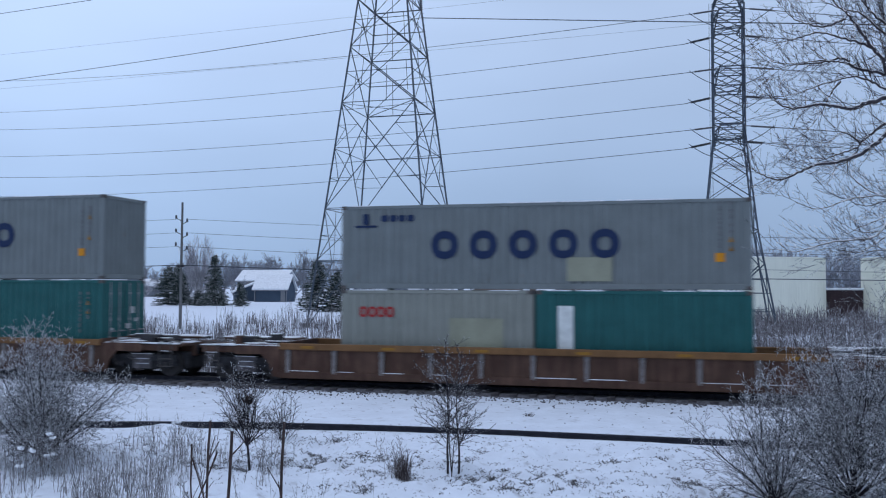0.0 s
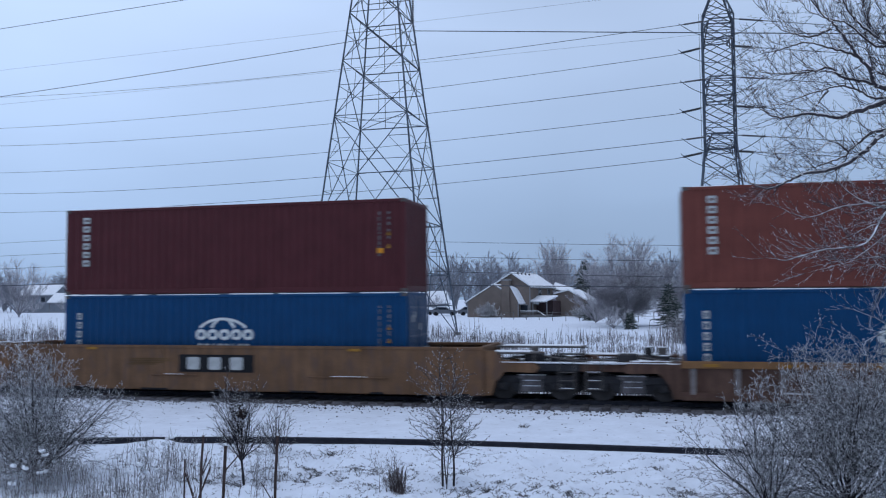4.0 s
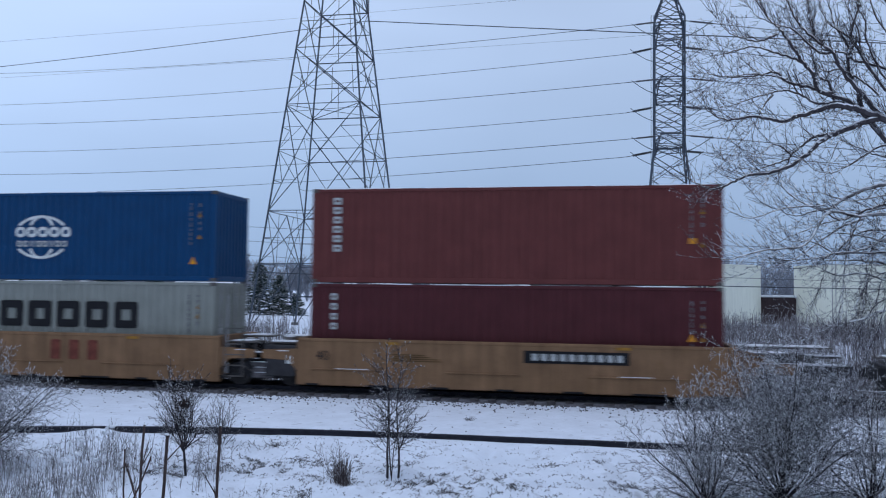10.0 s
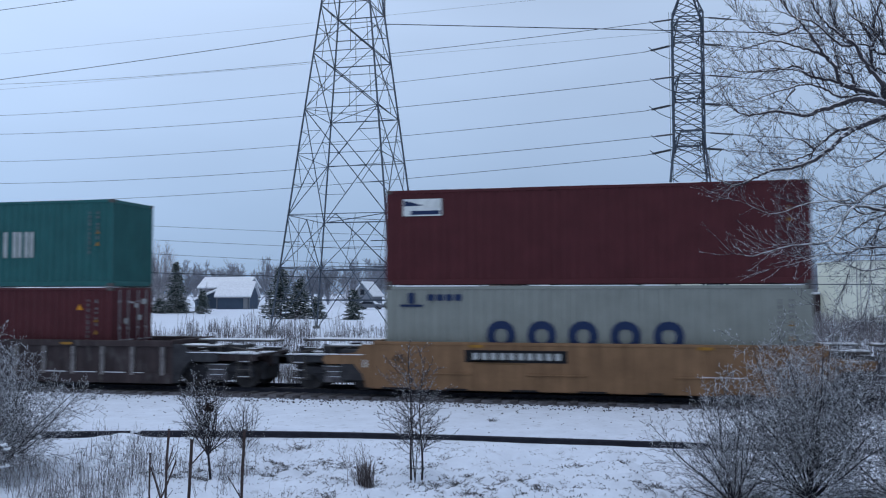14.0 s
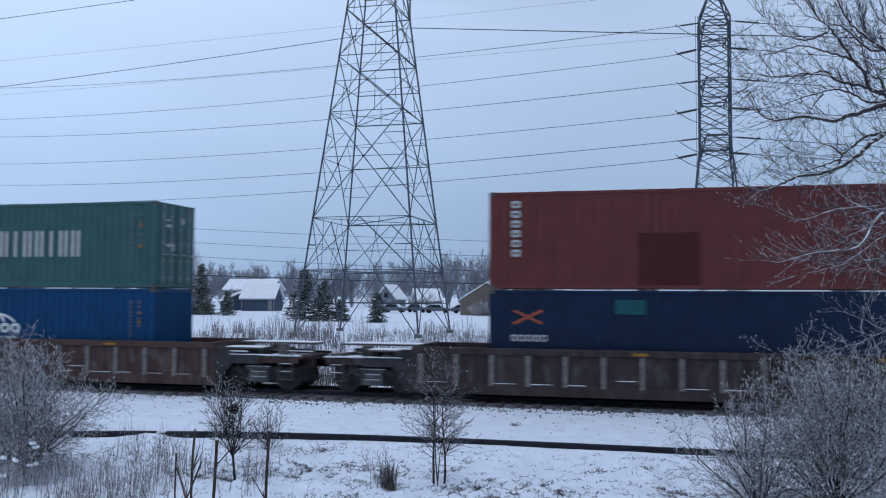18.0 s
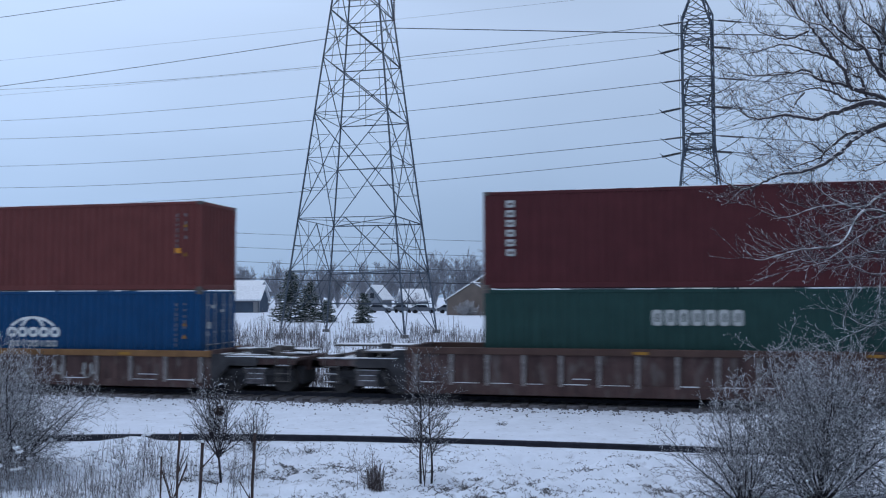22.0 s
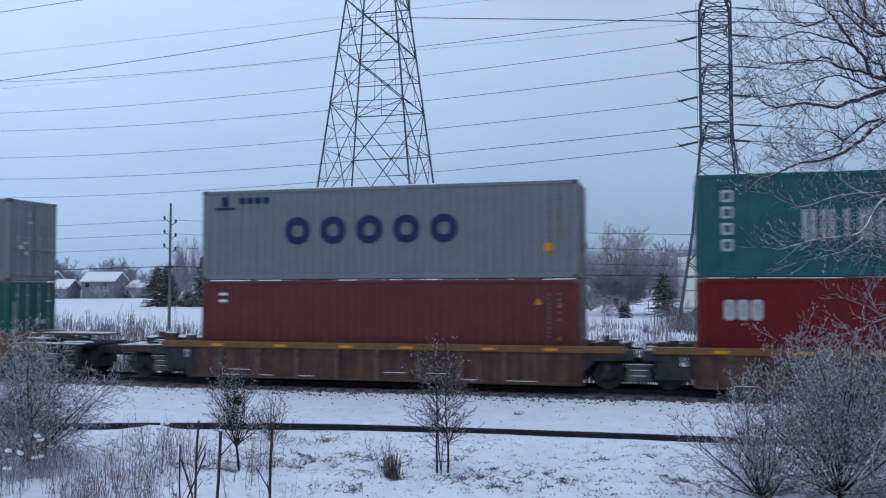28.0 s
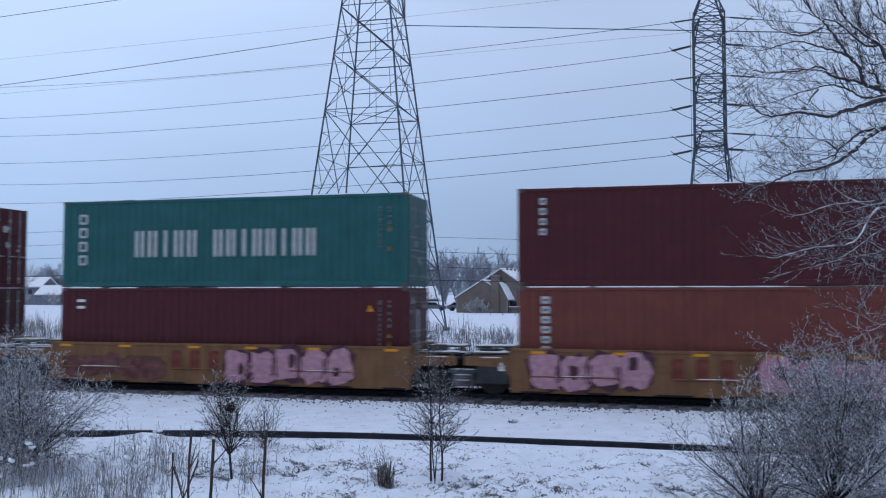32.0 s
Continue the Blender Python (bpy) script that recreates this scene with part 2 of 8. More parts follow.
SNOWCAP = mat("thin_snow_layer", (0.74, 0.76, 0.79), 0.75, var=0.12, scale=3, fine=20, bump=0.3)
BARK = mat("snow_dusted_bark", (0.06, 0.053, 0.058), 0.85, var=0.3, scale=6, snow=0.97, snow_at=0.05, flecks=7)
TWIG = mat("frosted_twig", (0.024, 0.023, 0.03), 0.85, var=0.3, scale=8, snow=0.97, snow_at=-0.2, flecks=15)
BIGTWIG = mat("grey_brown_twig", (0.046, 0.041, 0.05), 0.85, var=0.3, scale=8, snow=0.8, snow_at=0.2, flecks=20)
DARKTWIG = mat("dark_twig", (0.036, 0.032, 0.037), 0.85, var=0.3, scale=8, snow=0.7, snow_at=0.4, flecks=38)
PLASTERED = mat("bark_plastered_with_snow", (0.05, 0.042, 0.04), 0.85, var=0.3, scale=6, snow=0.97, snow_at=-0.25, flecks=8)
# far twigs: base colour paled to stand in for haze, snow mixed over it
FARTWIG = mat("haze_paled_far_twig", (0.28, 0.265, 0.29), 0.9, var=0.25, scale=0.4, snow=0.8, snow_at=-0.05)
STRAW = mat("dry_weed_stalk", (0.08, 0.069, 0.072), 0.9, var=0.35, scale=4, snow=0.85, snow_at=-0.1, flecks=30)
# distance haze over the woods is put into this pale blue-grey base colour
HAZEWOOD = mat("haze_tinted_far_woods", (0.255, 0.265, 0.30), 0.95, var=0.2, scale=0.2)
LETTER = mat("worn_white_lettering_paint", (0.40, 0.41, 0.40), 0.6, var=0.2, scale=5)
FADED = mat("faded_white_stencil", (0.15, 0.148, 0.155), 0.7, var=0.3, scale=8)
DRYGRASS = mat("dry_grass_blade", (0.06, 0.055, 0.058), 0.9, var=0.4, scale=4, snow=0.6, snow_at=0.35, flecks=30)
STAKE = mat("weathered_brown_stalk", (0.055, 0.038, 0.035), 0.85, var=0.35, scale=9)
NEEDLE = mat("snow_dusted_spruce_needles", (0.03, 0.05, 0.045), 0.9, var=0.3, scale=2, snow=0.7, snow_at=0.35)
WOODPOLE = mat("grey_weathered_pole", (0.15, 0.148, 0.15), 0.85, var=0.2, streak=0.2)
TANK = mat("cream_tank_paint", (0.71, 0.715, 0.61), 0.5, var=0.05, scale=0.2, streak=0.06)
TANBRICK = mat("tan_brown_siding", (0.165, 0.135, 0.118), 0.8, var=0.12, scale=0.8)
BLUESIDING = mat("blue_grey_siding", (0.06, 0.085, 0.12), 0.8, var=0.1, scale=0.8)
GREYSIDING = mat("pale_grey_siding", (0.20, 0.22, 0.25), 0.8, var=0.1, scale=0.8)
TRIMWHITE = mat("pale_house_trim", (0.22, 0.225, 0.235), 0.6, var=0.05)
BROWNSHED = mat("dark_brown_metal_cladding", (0.052, 0.034, 0.036), 0.6, var=0.15, streak=0.15)
PANE = mat("dark_window_glass", (0.02, 0.025, 0.035), 0.08, var=0.05, bump=0)
BALLAST = mat("dark_ballast_stone", (0.105, 0.102, 0.11), 0.9, var=0.4, scale=8)
CARPAINT = mat("snowy_car_paint", (0.10, 0.11, 0.13), 0.35, var=0.1, snow=0.95, snow_at=0.3)


# ---- building blocks ----
def bm_mesh(name, verts, faces):
    me = bpy.data.meshes.new(name)
    me.from_pydata([tuple(v) for v in verts], [], [tuple(f) for f in faces])
    me.validate()
    me.update()
    return me


class Shape:
    """Collects chamfered boxes, tubes, prisms and strips into one mesh."""

    def __init__(self):
        self.v, self.f = [], []

    def add(self, verts, faces):
        k = len(self.v)
        self.v += [tuple(p) for p in verts]
        self.f += [tuple(i + k for i in f) for f in faces]
        return self

    def box(self, x0, x1, y0, y1, z0, z1, c=0.0):
        if c <= 0:
            v = [(x, y, z) for z in (z0, z1) for y in (y0, y1) for x in (x0, x1)]
            return self.add(v, [(0, 2, 3, 1), (4, 5, 7, 6), (0, 1, 5, 4), (2, 6, 7, 3), (0, 4, 6, 2), (1, 3, 7, 5)])
        c = min(c, (x1 - x0) / 2.2, (y1 - y0) / 2.2, (z1 - z0) / 2.2)
        bm = bmesh.new()
        bmesh.ops.create_cube(bm, size=1)
        for q in bm.verts:
            q.co = Vector(((x0 + x1) / 2 + q.co.x * (x1 - x0), (y0 + y1) / 2 + q.co.y * (y1 - y0), (z0 + z1) / 2 + q.co.z * (z1 - z0)))
        bmesh.ops.bevel(bm, geom=bm.edges[:], offset=c, segments=1, affect="EDGES")
        bm.verts.index_update()
        self.add([q.co[:] for q in bm.verts], [[q.index for q in f.verts] for f in bm.faces])
        bm.free()
        return self

    def tube(self, p, q, r, r2=None, k=6, caps=True):
        p, q = Vector(p), Vector(q)
        r2 = r if r2 is None else r2
        d = (q - p).normalized()
        a = d.orthogonal().normalized()
        b = d.cross(a)
        ring = [a * math.cos(2 * math.pi * i / k) + b * math.sin(2 * math.pi * i / k) for i in range(k)]
        v = [p + o * r for o in ring] + [q + o * r2 for o in ring]
        f = [(i, (i + 1) % k, k + (i + 1) % k, k + i) for i in range(k)]
        if caps:
            f += [tuple(range(k - 1, -1, -1)), tuple(range(k, 2 * k))]
        return self.add(v, f)

    def line(self, pts, r, k=5):
        """A bar or cable bent along points, as one skin."""
        pts = [Vector(p) for p in pts]
        v = []
        for i, p in enumerate(pts):
            d = (pts[min(i + 1, len(pts) - 1)] - pts[max(i - 1, 0)]).normalized()
            a = d.cross(Vector((0.31, 0.17, 0.93)) if abs(d.z) < 0.8 else Vector((0.9, 0.3, 0.1))).normalized()
            b = d.cross(a)
            v += [p + (a * math.cos(2 * math.pi * j / k) + b * math.sin(2 * math.pi * j / k)) * r for j in range(k)]
        n = len(pts)
        f = [(i * k + j, i * k + (j + 1) % k, (i + 1) * k + (j + 1) % k, (i + 1) * k + j) for i in range(n - 1) for j in range(k)]
        return self.add(v, f + [tuple(range(k - 1, -1, -1)), tuple(range((n - 1) * k, n * k))])

    def angle(self, p, q, w):
        """An L-section bar, as towers are made of."""
        p, q = Vector(p), Vector(q)
        d = (q - p).normalized()
        a = d.orthogonal().normalized()
        b = d.cross(a)
        w *= 0.88
        o = [Vector(), a * w, a * w + b * w * 0.18, a * w * 0.18 + b * w * 0.18, a * w * 0.18 + b * w, b * w]
        v = [p + i for i in o] + [q + i for i in o]
        return self.add(v, [(i, (i + 1) % 6, 6 + (i + 1) % 6, 6 + i) for i in range(6)] + [(5, 4, 3, 2, 1, 0), (6, 7, 8, 9, 10, 11)])

    def plate(self, outline, y0, y1):
        """A flat shape drawn in x and z, given thickness in y."""
        k = len(outline)
        v = [(x, y0, z) for x, z in outline] + [(x, y1, z) for x, z in outline]
        f = [tuple(range(k)), tuple(range(2 * k - 1, k - 1, -1))] + [(i, k + i, k + (i + 1) % k, (i + 1) % k) for i in range(k)]
        return self.add(v, f)

    def mesh(self, name):
        return bm_mesh(name, self.v, self.f)


def part(name, shape, material, parent, label=""):
    me = shape.mesh(name) if isinstance(shape, Shape) else shape
    if material and not me.materials:
        me.materials.append(material)
    ob = new(name, me)
    ob.parent = parent
    if label:
        tagged(ob, label)
    return ob


def thing(name, label, category, m=None, group="", kind=""):
    ob = new(name)
    ob.empty_display_size = 0.3
    if m is not None:
        ob.matrix_basis = m
    return tagged(ob, label, category, group, kind)


def solid(name, shape, material, label, category, m=None, group="", kind=""):
    me = shape.mesh(name) if isinstance(shape, Shape) else shape
    me.materials.append(material)
    ob = new(name, me)
    if m is not None:
        ob.matrix_basis = m
    return tagged(ob, label, category, group, kind)


def tubes(name, segs, k=4):
    """Many tapered sticks, each from p to q with radii r and s, as one mesh."""
    a = np.array(segs, float)
    p, q, r, s = a[:, 0:3], a[:, 3:6], a[:, 6], a[:, 7]
    d = q - p
    d /= np.linalg.norm(d, axis=1)[:, None] + 1e-9
    ref = np.where(np.abs(d[:, 2:3]) > 0.9, np.array([[1.0, 0, 0]]), np.array([[0, 0, 1.0]]))
    u = np.cross(d, ref)
    u /= np.linalg.norm(u, axis=1)[:, None] + 1e-9
    w = np.cross(u, d)
    ang = np.arange(k) * 2 * np.pi / k + np.pi / 4
    ring = u[:, None, :] * np.cos(ang)[None, :, None] + w[:, None, :] * np.sin(ang)[None, :, None]
    v = np.concatenate([p[:, None] + ring * r[:, None, None], q[:, None] + ring * s[:, None, None]], 1).reshape(-1, 3)
    base = np.arange(len(a))[:, None, None] * 2 * k
    i = np.arange(k)
    f = (np.stack([i, (i + 1) % k, k + (i + 1) % k, k + i], -1)[None] + base).reshape(-1, 4)
    me = bpy.data.meshes.new(name)
    me.vertices.add(len(v))
    me.vertices.foreach_set("co", v.ravel())
    me.loops.add(f.size)
    me.loops.foreach_set("vertex_index", f.ravel().astype(np.int32))
    me.polygons.add(len(f))
    me.polygons.foreach_set("loop_start", np.arange(0, f.size, 4, dtype=np.int32))
    me.polygons.foreach_set("loop_total", np.full(len(f), 4, dtype=np.int32))
    me.update(calc_edges=True)
    return me


def stalk(name, segs, k=6):
    """A bent, tapering stem as one skin: consecutive pieces of tubes() joined end to end."""
    pts = [Vector(segs[0][:3])] + [Vector(a[3:6]) for a in segs]
    rad = [segs[0][6]] + [a[7] for a in segs]
    v, n = [], len(pts)
    for i, p in enumerate(pts):
        d = (pts[min(i + 1, n - 1)] - pts[max(i - 1, 0)]).normalized()
        a = d.cross(Vector((0.31, 0.93, 0.17)) if abs(d.y) < 0.8 else Vector((0.9, 0.1, 0.3))).normalized()
        b = d.cross(a)
        v += [p + (a * math.cos(2 * math.pi * j / k) + b * math.sin(2 * math.pi * j / k)) * rad[i] for j in range(k)]
    f = [(i * k + j, i * k + (j + 1) % k, (i + 1) * k + (j + 1) % k, (i + 1) * k + j) for i in range(n - 1) for j in range(k)]
    return bm_mesh(name, v, f + [tuple(range(k - 1, -1, -1)), tuple(range((n - 1) * k, n * k))])


# ---- ground and track ----
TRACK_Y = 26.77   # centre of the main track
SIDING = [(70, 18.7), (20, 18.45), (4, 18.3), (-3, 18.25), (-7, 18.1), (-9.7, 17.65), (-12.4, 16.95), (-14.7, 16.25), (-18, 15.0), (-24, 12.3), (-34, 7.0)]


def siding_y(x):
    for (x0, y0), (x1, y1) in zip(SIDING, SIDING[1:]):
        if x1 <= x <= x0:
            return y1 + (y0 - y1) * (x - x1) / (x0 - x1)
    return SIDING[0][1] if x > 70 else SIDING[-1][1]


def ground_z(x, y):
    big = noise.noise(Vector((x * 0.12, y * 0.12, 0.3)))
    small = noise.noise(Vector((x * 0.8, y * 0.8, 5.0))) * 0.5 + noise.noise(Vector((x * 2.3, y * 2.3, 9.0))) * 0.36 + noise.noise(Vector((x * 4.6, y * 4.6, 4.0))) * 0.24
    if y < 24.0:
        d = siding_y(x) - y
        near = max(0.0, min(1.0, (d - 0.15) / 1.2))
        z = -0.19 + (0.31 * small + 0.06 * big) * near + 0.02 * small * (1 - near)
        z += (0.05 + 0.03 * max(0.0, min(1.0, (x + 8) / 4))) * math.exp(-(d / 0.8) ** 2)
        if d < 0:
            z = -0.15 + 0.018 * small
        if near > 0:
            z += 0.06 * math.exp(-((d - 0.9) / 0.6) ** 2) * (0.5 + 0.8 * noise.noise(Vector((x * 0.35, 1.0, 2.0))))
            z += 0.17 * math.exp(-((x + 10.75) / 0.62) ** 2 - ((y - 16.8) / 0.4) ** 2)   # drift against the rail
        return z
    if y < 25.3:
        return -0.17 + 0.02 * small - 0.05 * max(0, y - 24.6)
    if y < 29.0:
        return -0.30
    far = min(1.0, (y - 29) / 40)
    return -0.40 + 0.12 * big * far + 0.06 * small + (0.55 - 1.3 * max(0.0, min(1.0, (x - 1) / 8))) * max(0.0, min(1.0, (y - 85) / 40))


def grid_ground():
    xs = sorted({round(v, 3) for v in [*np.arange(-16, 6, 0.11), *np.arange(-60, 60, 1.5), *np.arange(-300, 300, 15), *np.arange(-3000, 3001, 300)]})
    ys = sorted({round(v, 3) for v in [*np.arange(11.5, 18.6, 0.10), *np.arange(7, 11.5, 0.3), *np.arange(18.6, 25.4, 0.25), *np.arange(-6, 60, 1.5), *np.arange(60, 300, 8), *np.arange(-60, -6, 9), *np.arange(300, 3001, 300), -600, -2500]})
    v = [(x, y, ground_z(x, y)) for y in ys for x in xs]
    w = len(xs)
    f = [(j * w + i, j * w + i + 1, j * w + w + i + 1, j * w + w + i) for j in range(len(ys) - 1) for i in range(w - 1)]
    me = bm_mesh("ground", v, f)
    for q in me.polygons:
        q.use_smooth = True
    return me


SNOWGROUND = mat("settled_snow_with_thin_spots", (0.67, 0.715, 0.785), 0.8, var=0.06, scale=1.6, fine=7, bump=0.6, dirt=(0.36, 0.37, 0.40), dirt_at=0.60)
solid("ground", grid_ground(), SNOWGROUND, "snow-covered ground with dry grass showing through", "ground", kind="structure")

# ballast bed, sleepers and rails of the main track
track = thing("main_track", "snow-edged main line track with dark ballast", "railway track", kind="structure")
bed = Shape()
bed.add([(-650, 25.02, -0.34), (650, 25.02, -0.34), (650, 25.35, -0.13), (-650, 25.35, -0.13), (650, 28.2, -0.13), (-650, 28.2, -0.13), (650, 29.9, -0.42), (-650, 29.9, -0.42)],
        [(0, 1, 2, 3), (3, 2, 4, 5), (5, 4, 6, 7)])
part("ballast_bed", bed, BALLAST, track)


def rail_section(pts, top=0.0):
    """A flat-bottomed rail swept along points in the plan."""
    prof = [(-0.07, -0.17), (0.07, -0.17), (0.07, -0.155), (0.012, -0.135), (0.012, -0.045), (0.036, -0.035), (0.036, -0.006), (0.028, 0.0), (-0.028, 0.0), (-0.036, -0.006), (-0.036, -0.035), (-0.012, -0.045), (-0.012, -0.135), (-0.07, -0.155)]
    s = Shape()
    k = len(prof)
    v = []
    for i, (x, y) in enumerate(pts):
        a, b = pts[max(i - 1, 0)], pts[min(i + 1, len(pts) - 1)]
        d = Vector((b[0] - a[0], b[1] - a[1]))
        d.normalize()
        v += [(x - d.y * o, y + d.x * o, top + z) for o, z in prof]
    f = [(i * k + j, i * k + (j + 1) % k, (i + 1) * k + (j + 1) % k, (i + 1) * k + j) for i in range(len(pts) - 1) for j in range(k)]
    f += [tuple(range(k)), tuple(range(len(v) - 1, len(v) - k - 1, -1))]
    return s.add(v, f)


for off in (-0.7175, 0.7175):
    part("rail", rail_section([(-650, TRACK_Y + off), (650, TRACK_Y + off)]), RAILSTEEL, track)
SLEEPERWOOD = mat("tarred_sleeper_timber", (0.06, 0.054, 0.055), 0.9, var=0.4, scale=5, snow=0.1, snow_at=0.8)
sleeper = Shape().box(-0.115, 0.115, -1.50, 1.3, -0.30, -0.115, 0.015).mesh("sleeper")
for i in range(110):
    x = -45 + i * 0.56
    ob = part("sleeper", sleeper, SLEEPERWOOD, track)
    ob.location = (x + random.uniform(-0.03, 0.03), TRACK_Y + random.uniform(-0.06, 0.05), random.uniform(-0.01, 0.015))

siding = thing("siding_rail", "dark steel rail of a snow-buried siding track", "rail", kind="structure")
pts = []
for (x0, y0), (x1, y1) in zip(SIDING, SIDING[1:]):
    n = max(1, int(abs(x1 - x0) / 1.2)) if x0 < 21 else 3
    pts += [(x0 + (x1 - x0) * i / n, y0 + (y1 - y0) * i / n) for i in range(n)]
sm = pts[:]
for _ in range(3):
    sm = [sm[0]] + [((a[0] + 2 * b[0] + c[0]) / 4, (a[1] + 2 * b[1] + c[1]) / 4) for a, b, c in zip(sm, sm[1:], sm[2:])] + [sm[-1]]
part("rail", rail_section(sm, 0.0), RAILSTEEL, siding)

# ---- containers ----
LEN, WID = 12.19, 2.438
MESHES = {}


def cached(key, make, material):
    key = (key, material.name)
    if key not in MESHES:
        me = make().mesh(key[0])
        me.materials.append(material)
        MESHES[key] = me
    return MESHES[key]


def wall_strip(length, height, depth, pitch, axis):
    """A folded steel wall: trapezoid waves of the given depth, closed behind by a flat sheet."""
    n = max(2, int(round(length / pitch)))
    p = length / n
    prof = []
    for i in range(n):
        a = i * p
        prof += [(a, 0.0), (a + 0.36 * p, 0.0), (a + 0.5 * p, depth), (a + 0.86 * p, depth)]
    prof.append((length, 0.0))
    s = Shape()
    v = []
    for z in (0.0, height):
        v += [((a, d, z) if axis == "x" else (d, a, z)) for a, d in prof]
    k = len(prof)
    s.add(v, [(i, i + 1, k + i + 1, k + i) for i in range(k - 1)])
    t = depth + 0.012
    s.add([((a, t, z) if axis == "x" else (t, a, z)) for z in (0.0, height) for a in (0.0, length)], [(0, 2, 3, 1)])
    return s


def container(length, h, paint, doors_ahead, label, m, group="containers on the train"):
    """A steel shipping container with its rear lower corner at x = 0; near side at y = -WID / 2."""
    col = PAINT[paint]
    root = thing("shipping_container", label, "container", m, group)
    hw = WID / 2
    tag = "%.1f_%.1f" % (length, h)

    def put(name, key, make, material, at, turn=0.0, label2=""):
        ob = part(name, cached(key + tag, make, material), None, root, label2)
        ob.matrix_basis = pose(*at, 0, 0, turn)
        return ob

    put("side_wall", "side", lambda: wall_strip(length - 0.3, h - 0.27, 0.034, 0.278, "x"), col, (0.15, -hw + 0.012, 0.17))
    put("side_wall", "side", lambda: wall_strip(length - 0.3, h - 0.27, 0.034, 0.278, "x"), col, (length - 0.15, hw - 0.012, 0.17), 180)
    ends = ((0.0, 0), (length, 180))
    for x, turn in ends:
        is_door = (turn == 180) == doors_ahead
        y0 = -hw + 0.12 if turn == 0 else hw - 0.12
        if not is_door:
            put("end_wall", "end", lambda: wall_strip(WID - 0.24, h - 0.27, 0.045, 0.25, "y"), col, (x + (0.012 if turn == 0 else -0.012), y0, 0.17), turn)
        else:
            for side in (0, 1):
                yd = -hw + 0.13 + side * (WID - 0.26) / 2

                def leaf():
                    s = Shape().box(0, 0.05, 0.01, (WID - 0.26) / 2 - 0.01, 0.19, h - 0.12, 0.012)
                    for k in range(3):
                        s.box(0.045, 0.07, 0.08, (WID - 0.26) / 2 - 0.08, 0.33 + k * (h - 0.5) / 3, 0.33 + (k + 0.78) * (h - 0.5) / 3, 0.015)
                    return s

                door = put("door", "leaf", leaf, col, (x - 0.05 if turn else x + 0.05, yd if turn else yd + (WID - 0.26) / 2, 0), 0 if turn else 180)
                for k in (0.28, 0.78):
                    def rod():
                        s = Shape().tube((0.085, 0, 0.14), (0.085, 0, h - 0.08), 0.017, None, 6)
                        for z in (0.3, 0.9, 1.5, h - 0.5):
                            s.box(0.05, 0.105, -0.05, 0.05, z, z + 0.07, 0.008)
                        s.box(0.085, 0.12, -0.02, 0.3, 1.12, 1.16, 0.008)
                        return s

                    r = part("lock_rod", cached("rod" + tag, rod, GALV), None, door)
                    r.location = (0, k, 0)
    for x, turn in ends:
        if (turn == 180) == doors_ahead:
            seed = random.Random(int(m.translation.x * 3) + (1 if m.translation.z > 2 else 0))
            xo = x + 0.032 if turn else x - 0.038
            s = Shape()
            for _ in range(5):
                py, pz = seed.uniform(-0.95, 0.7), seed.uniform(0.5, h - 0.5)
                s.box(xo, xo + 0.006, py, py + seed.uniform(0.08, 0.3), pz, pz + seed.uniform(0.05, 0.25), 0.001)
            tagged(part("placard", s, LETTER, root, "small pale placards on the doors"), kind="stuff")
            part("door_gasket", Shape().box(x - 0.03 if turn else x + 0.0, x + 0.0 if turn else x + 0.03, -0.02, 0.02, 0.18, h - 0.12, 0.004), BLACK, root)
    put("roof", "roof", lambda: Shape().box(0.1, length - 0.1, -hw + 0.06, hw - 0.06, h - 0.06, h - 0.02, 0.01), col, (0, 0, 0))
    put("floor", "floor", lambda: Shape().box(0.1, length - 0.1, -hw + 0.04, hw - 0.04, 0.03, 0.17, 0.01), col, (0, 0, 0))
    for y in (-hw, hw - 0.06):
        put("top_rail", "toprail", lambda: Shape().box(0.16, length - 0.16, 0, 0.06, h - 0.105, h - 0.005, 0.012), col, (0, y, 0))
        put("bottom_rail", "botrail", lambda: Shape().box(0.16, length - 0.16, 0, 0.06, 0.02, 0.175, 0.012), col, (0, y, 0))
    for x in (0.0, length - 0.10):
        put("header", "header", lambda: Shape().box(0, 0.1, -hw + 0.16, hw - 0.16, h - 0.13, h - 0.01, 0.015), col, (x, 0, 0))
        put("threshold", "thresh", lambda: Shape().box(0, 0.1, -hw + 0.16, hw - 0.16, 0.02, 0.18, 0.015), col, (x, 0, 0))
    for x in (0.0, length - 0.16):
        for y in (-hw, hw - 0.14):
            put("corner_post", "post", lambda: Shape().box(0, 0.16, 0, 0.14, 0.1, h - 0.1, 0.02), col, (x, y, 0))
    for x in (-0.004, length - 0.176):
        for y in (-hw - 0.004, hw - 0.158):
            for z in (0.0, h - 0.115):
                put("corner_casting", "cast", lambda: Shape().box(0, 0.18, 0, 0.162, 0, 0.118, 0.014), CASTING, (x, y, z))
    rng = random.Random(int(m.translation.x * 7) + (5 if m.translation.z > 2 else 0))
    x = 0.3
    while x < length - 0.5:
        w = rng.uniform(0.5, 2.6)
        if rng.random() < 0.66:
            part("snow_strip", Shape().box(x, min(x + w, length - 0.25), -hw + 0.004, -hw + 0.5, h - 0.02, h + rng.uniform(0.008, 0.024), 0.006), SNOWCAP, root)
        x += w + rng.uniform(0.03, 0.8)
    return root


YF = -WID / 2 - 0.006   # plane of painted markings


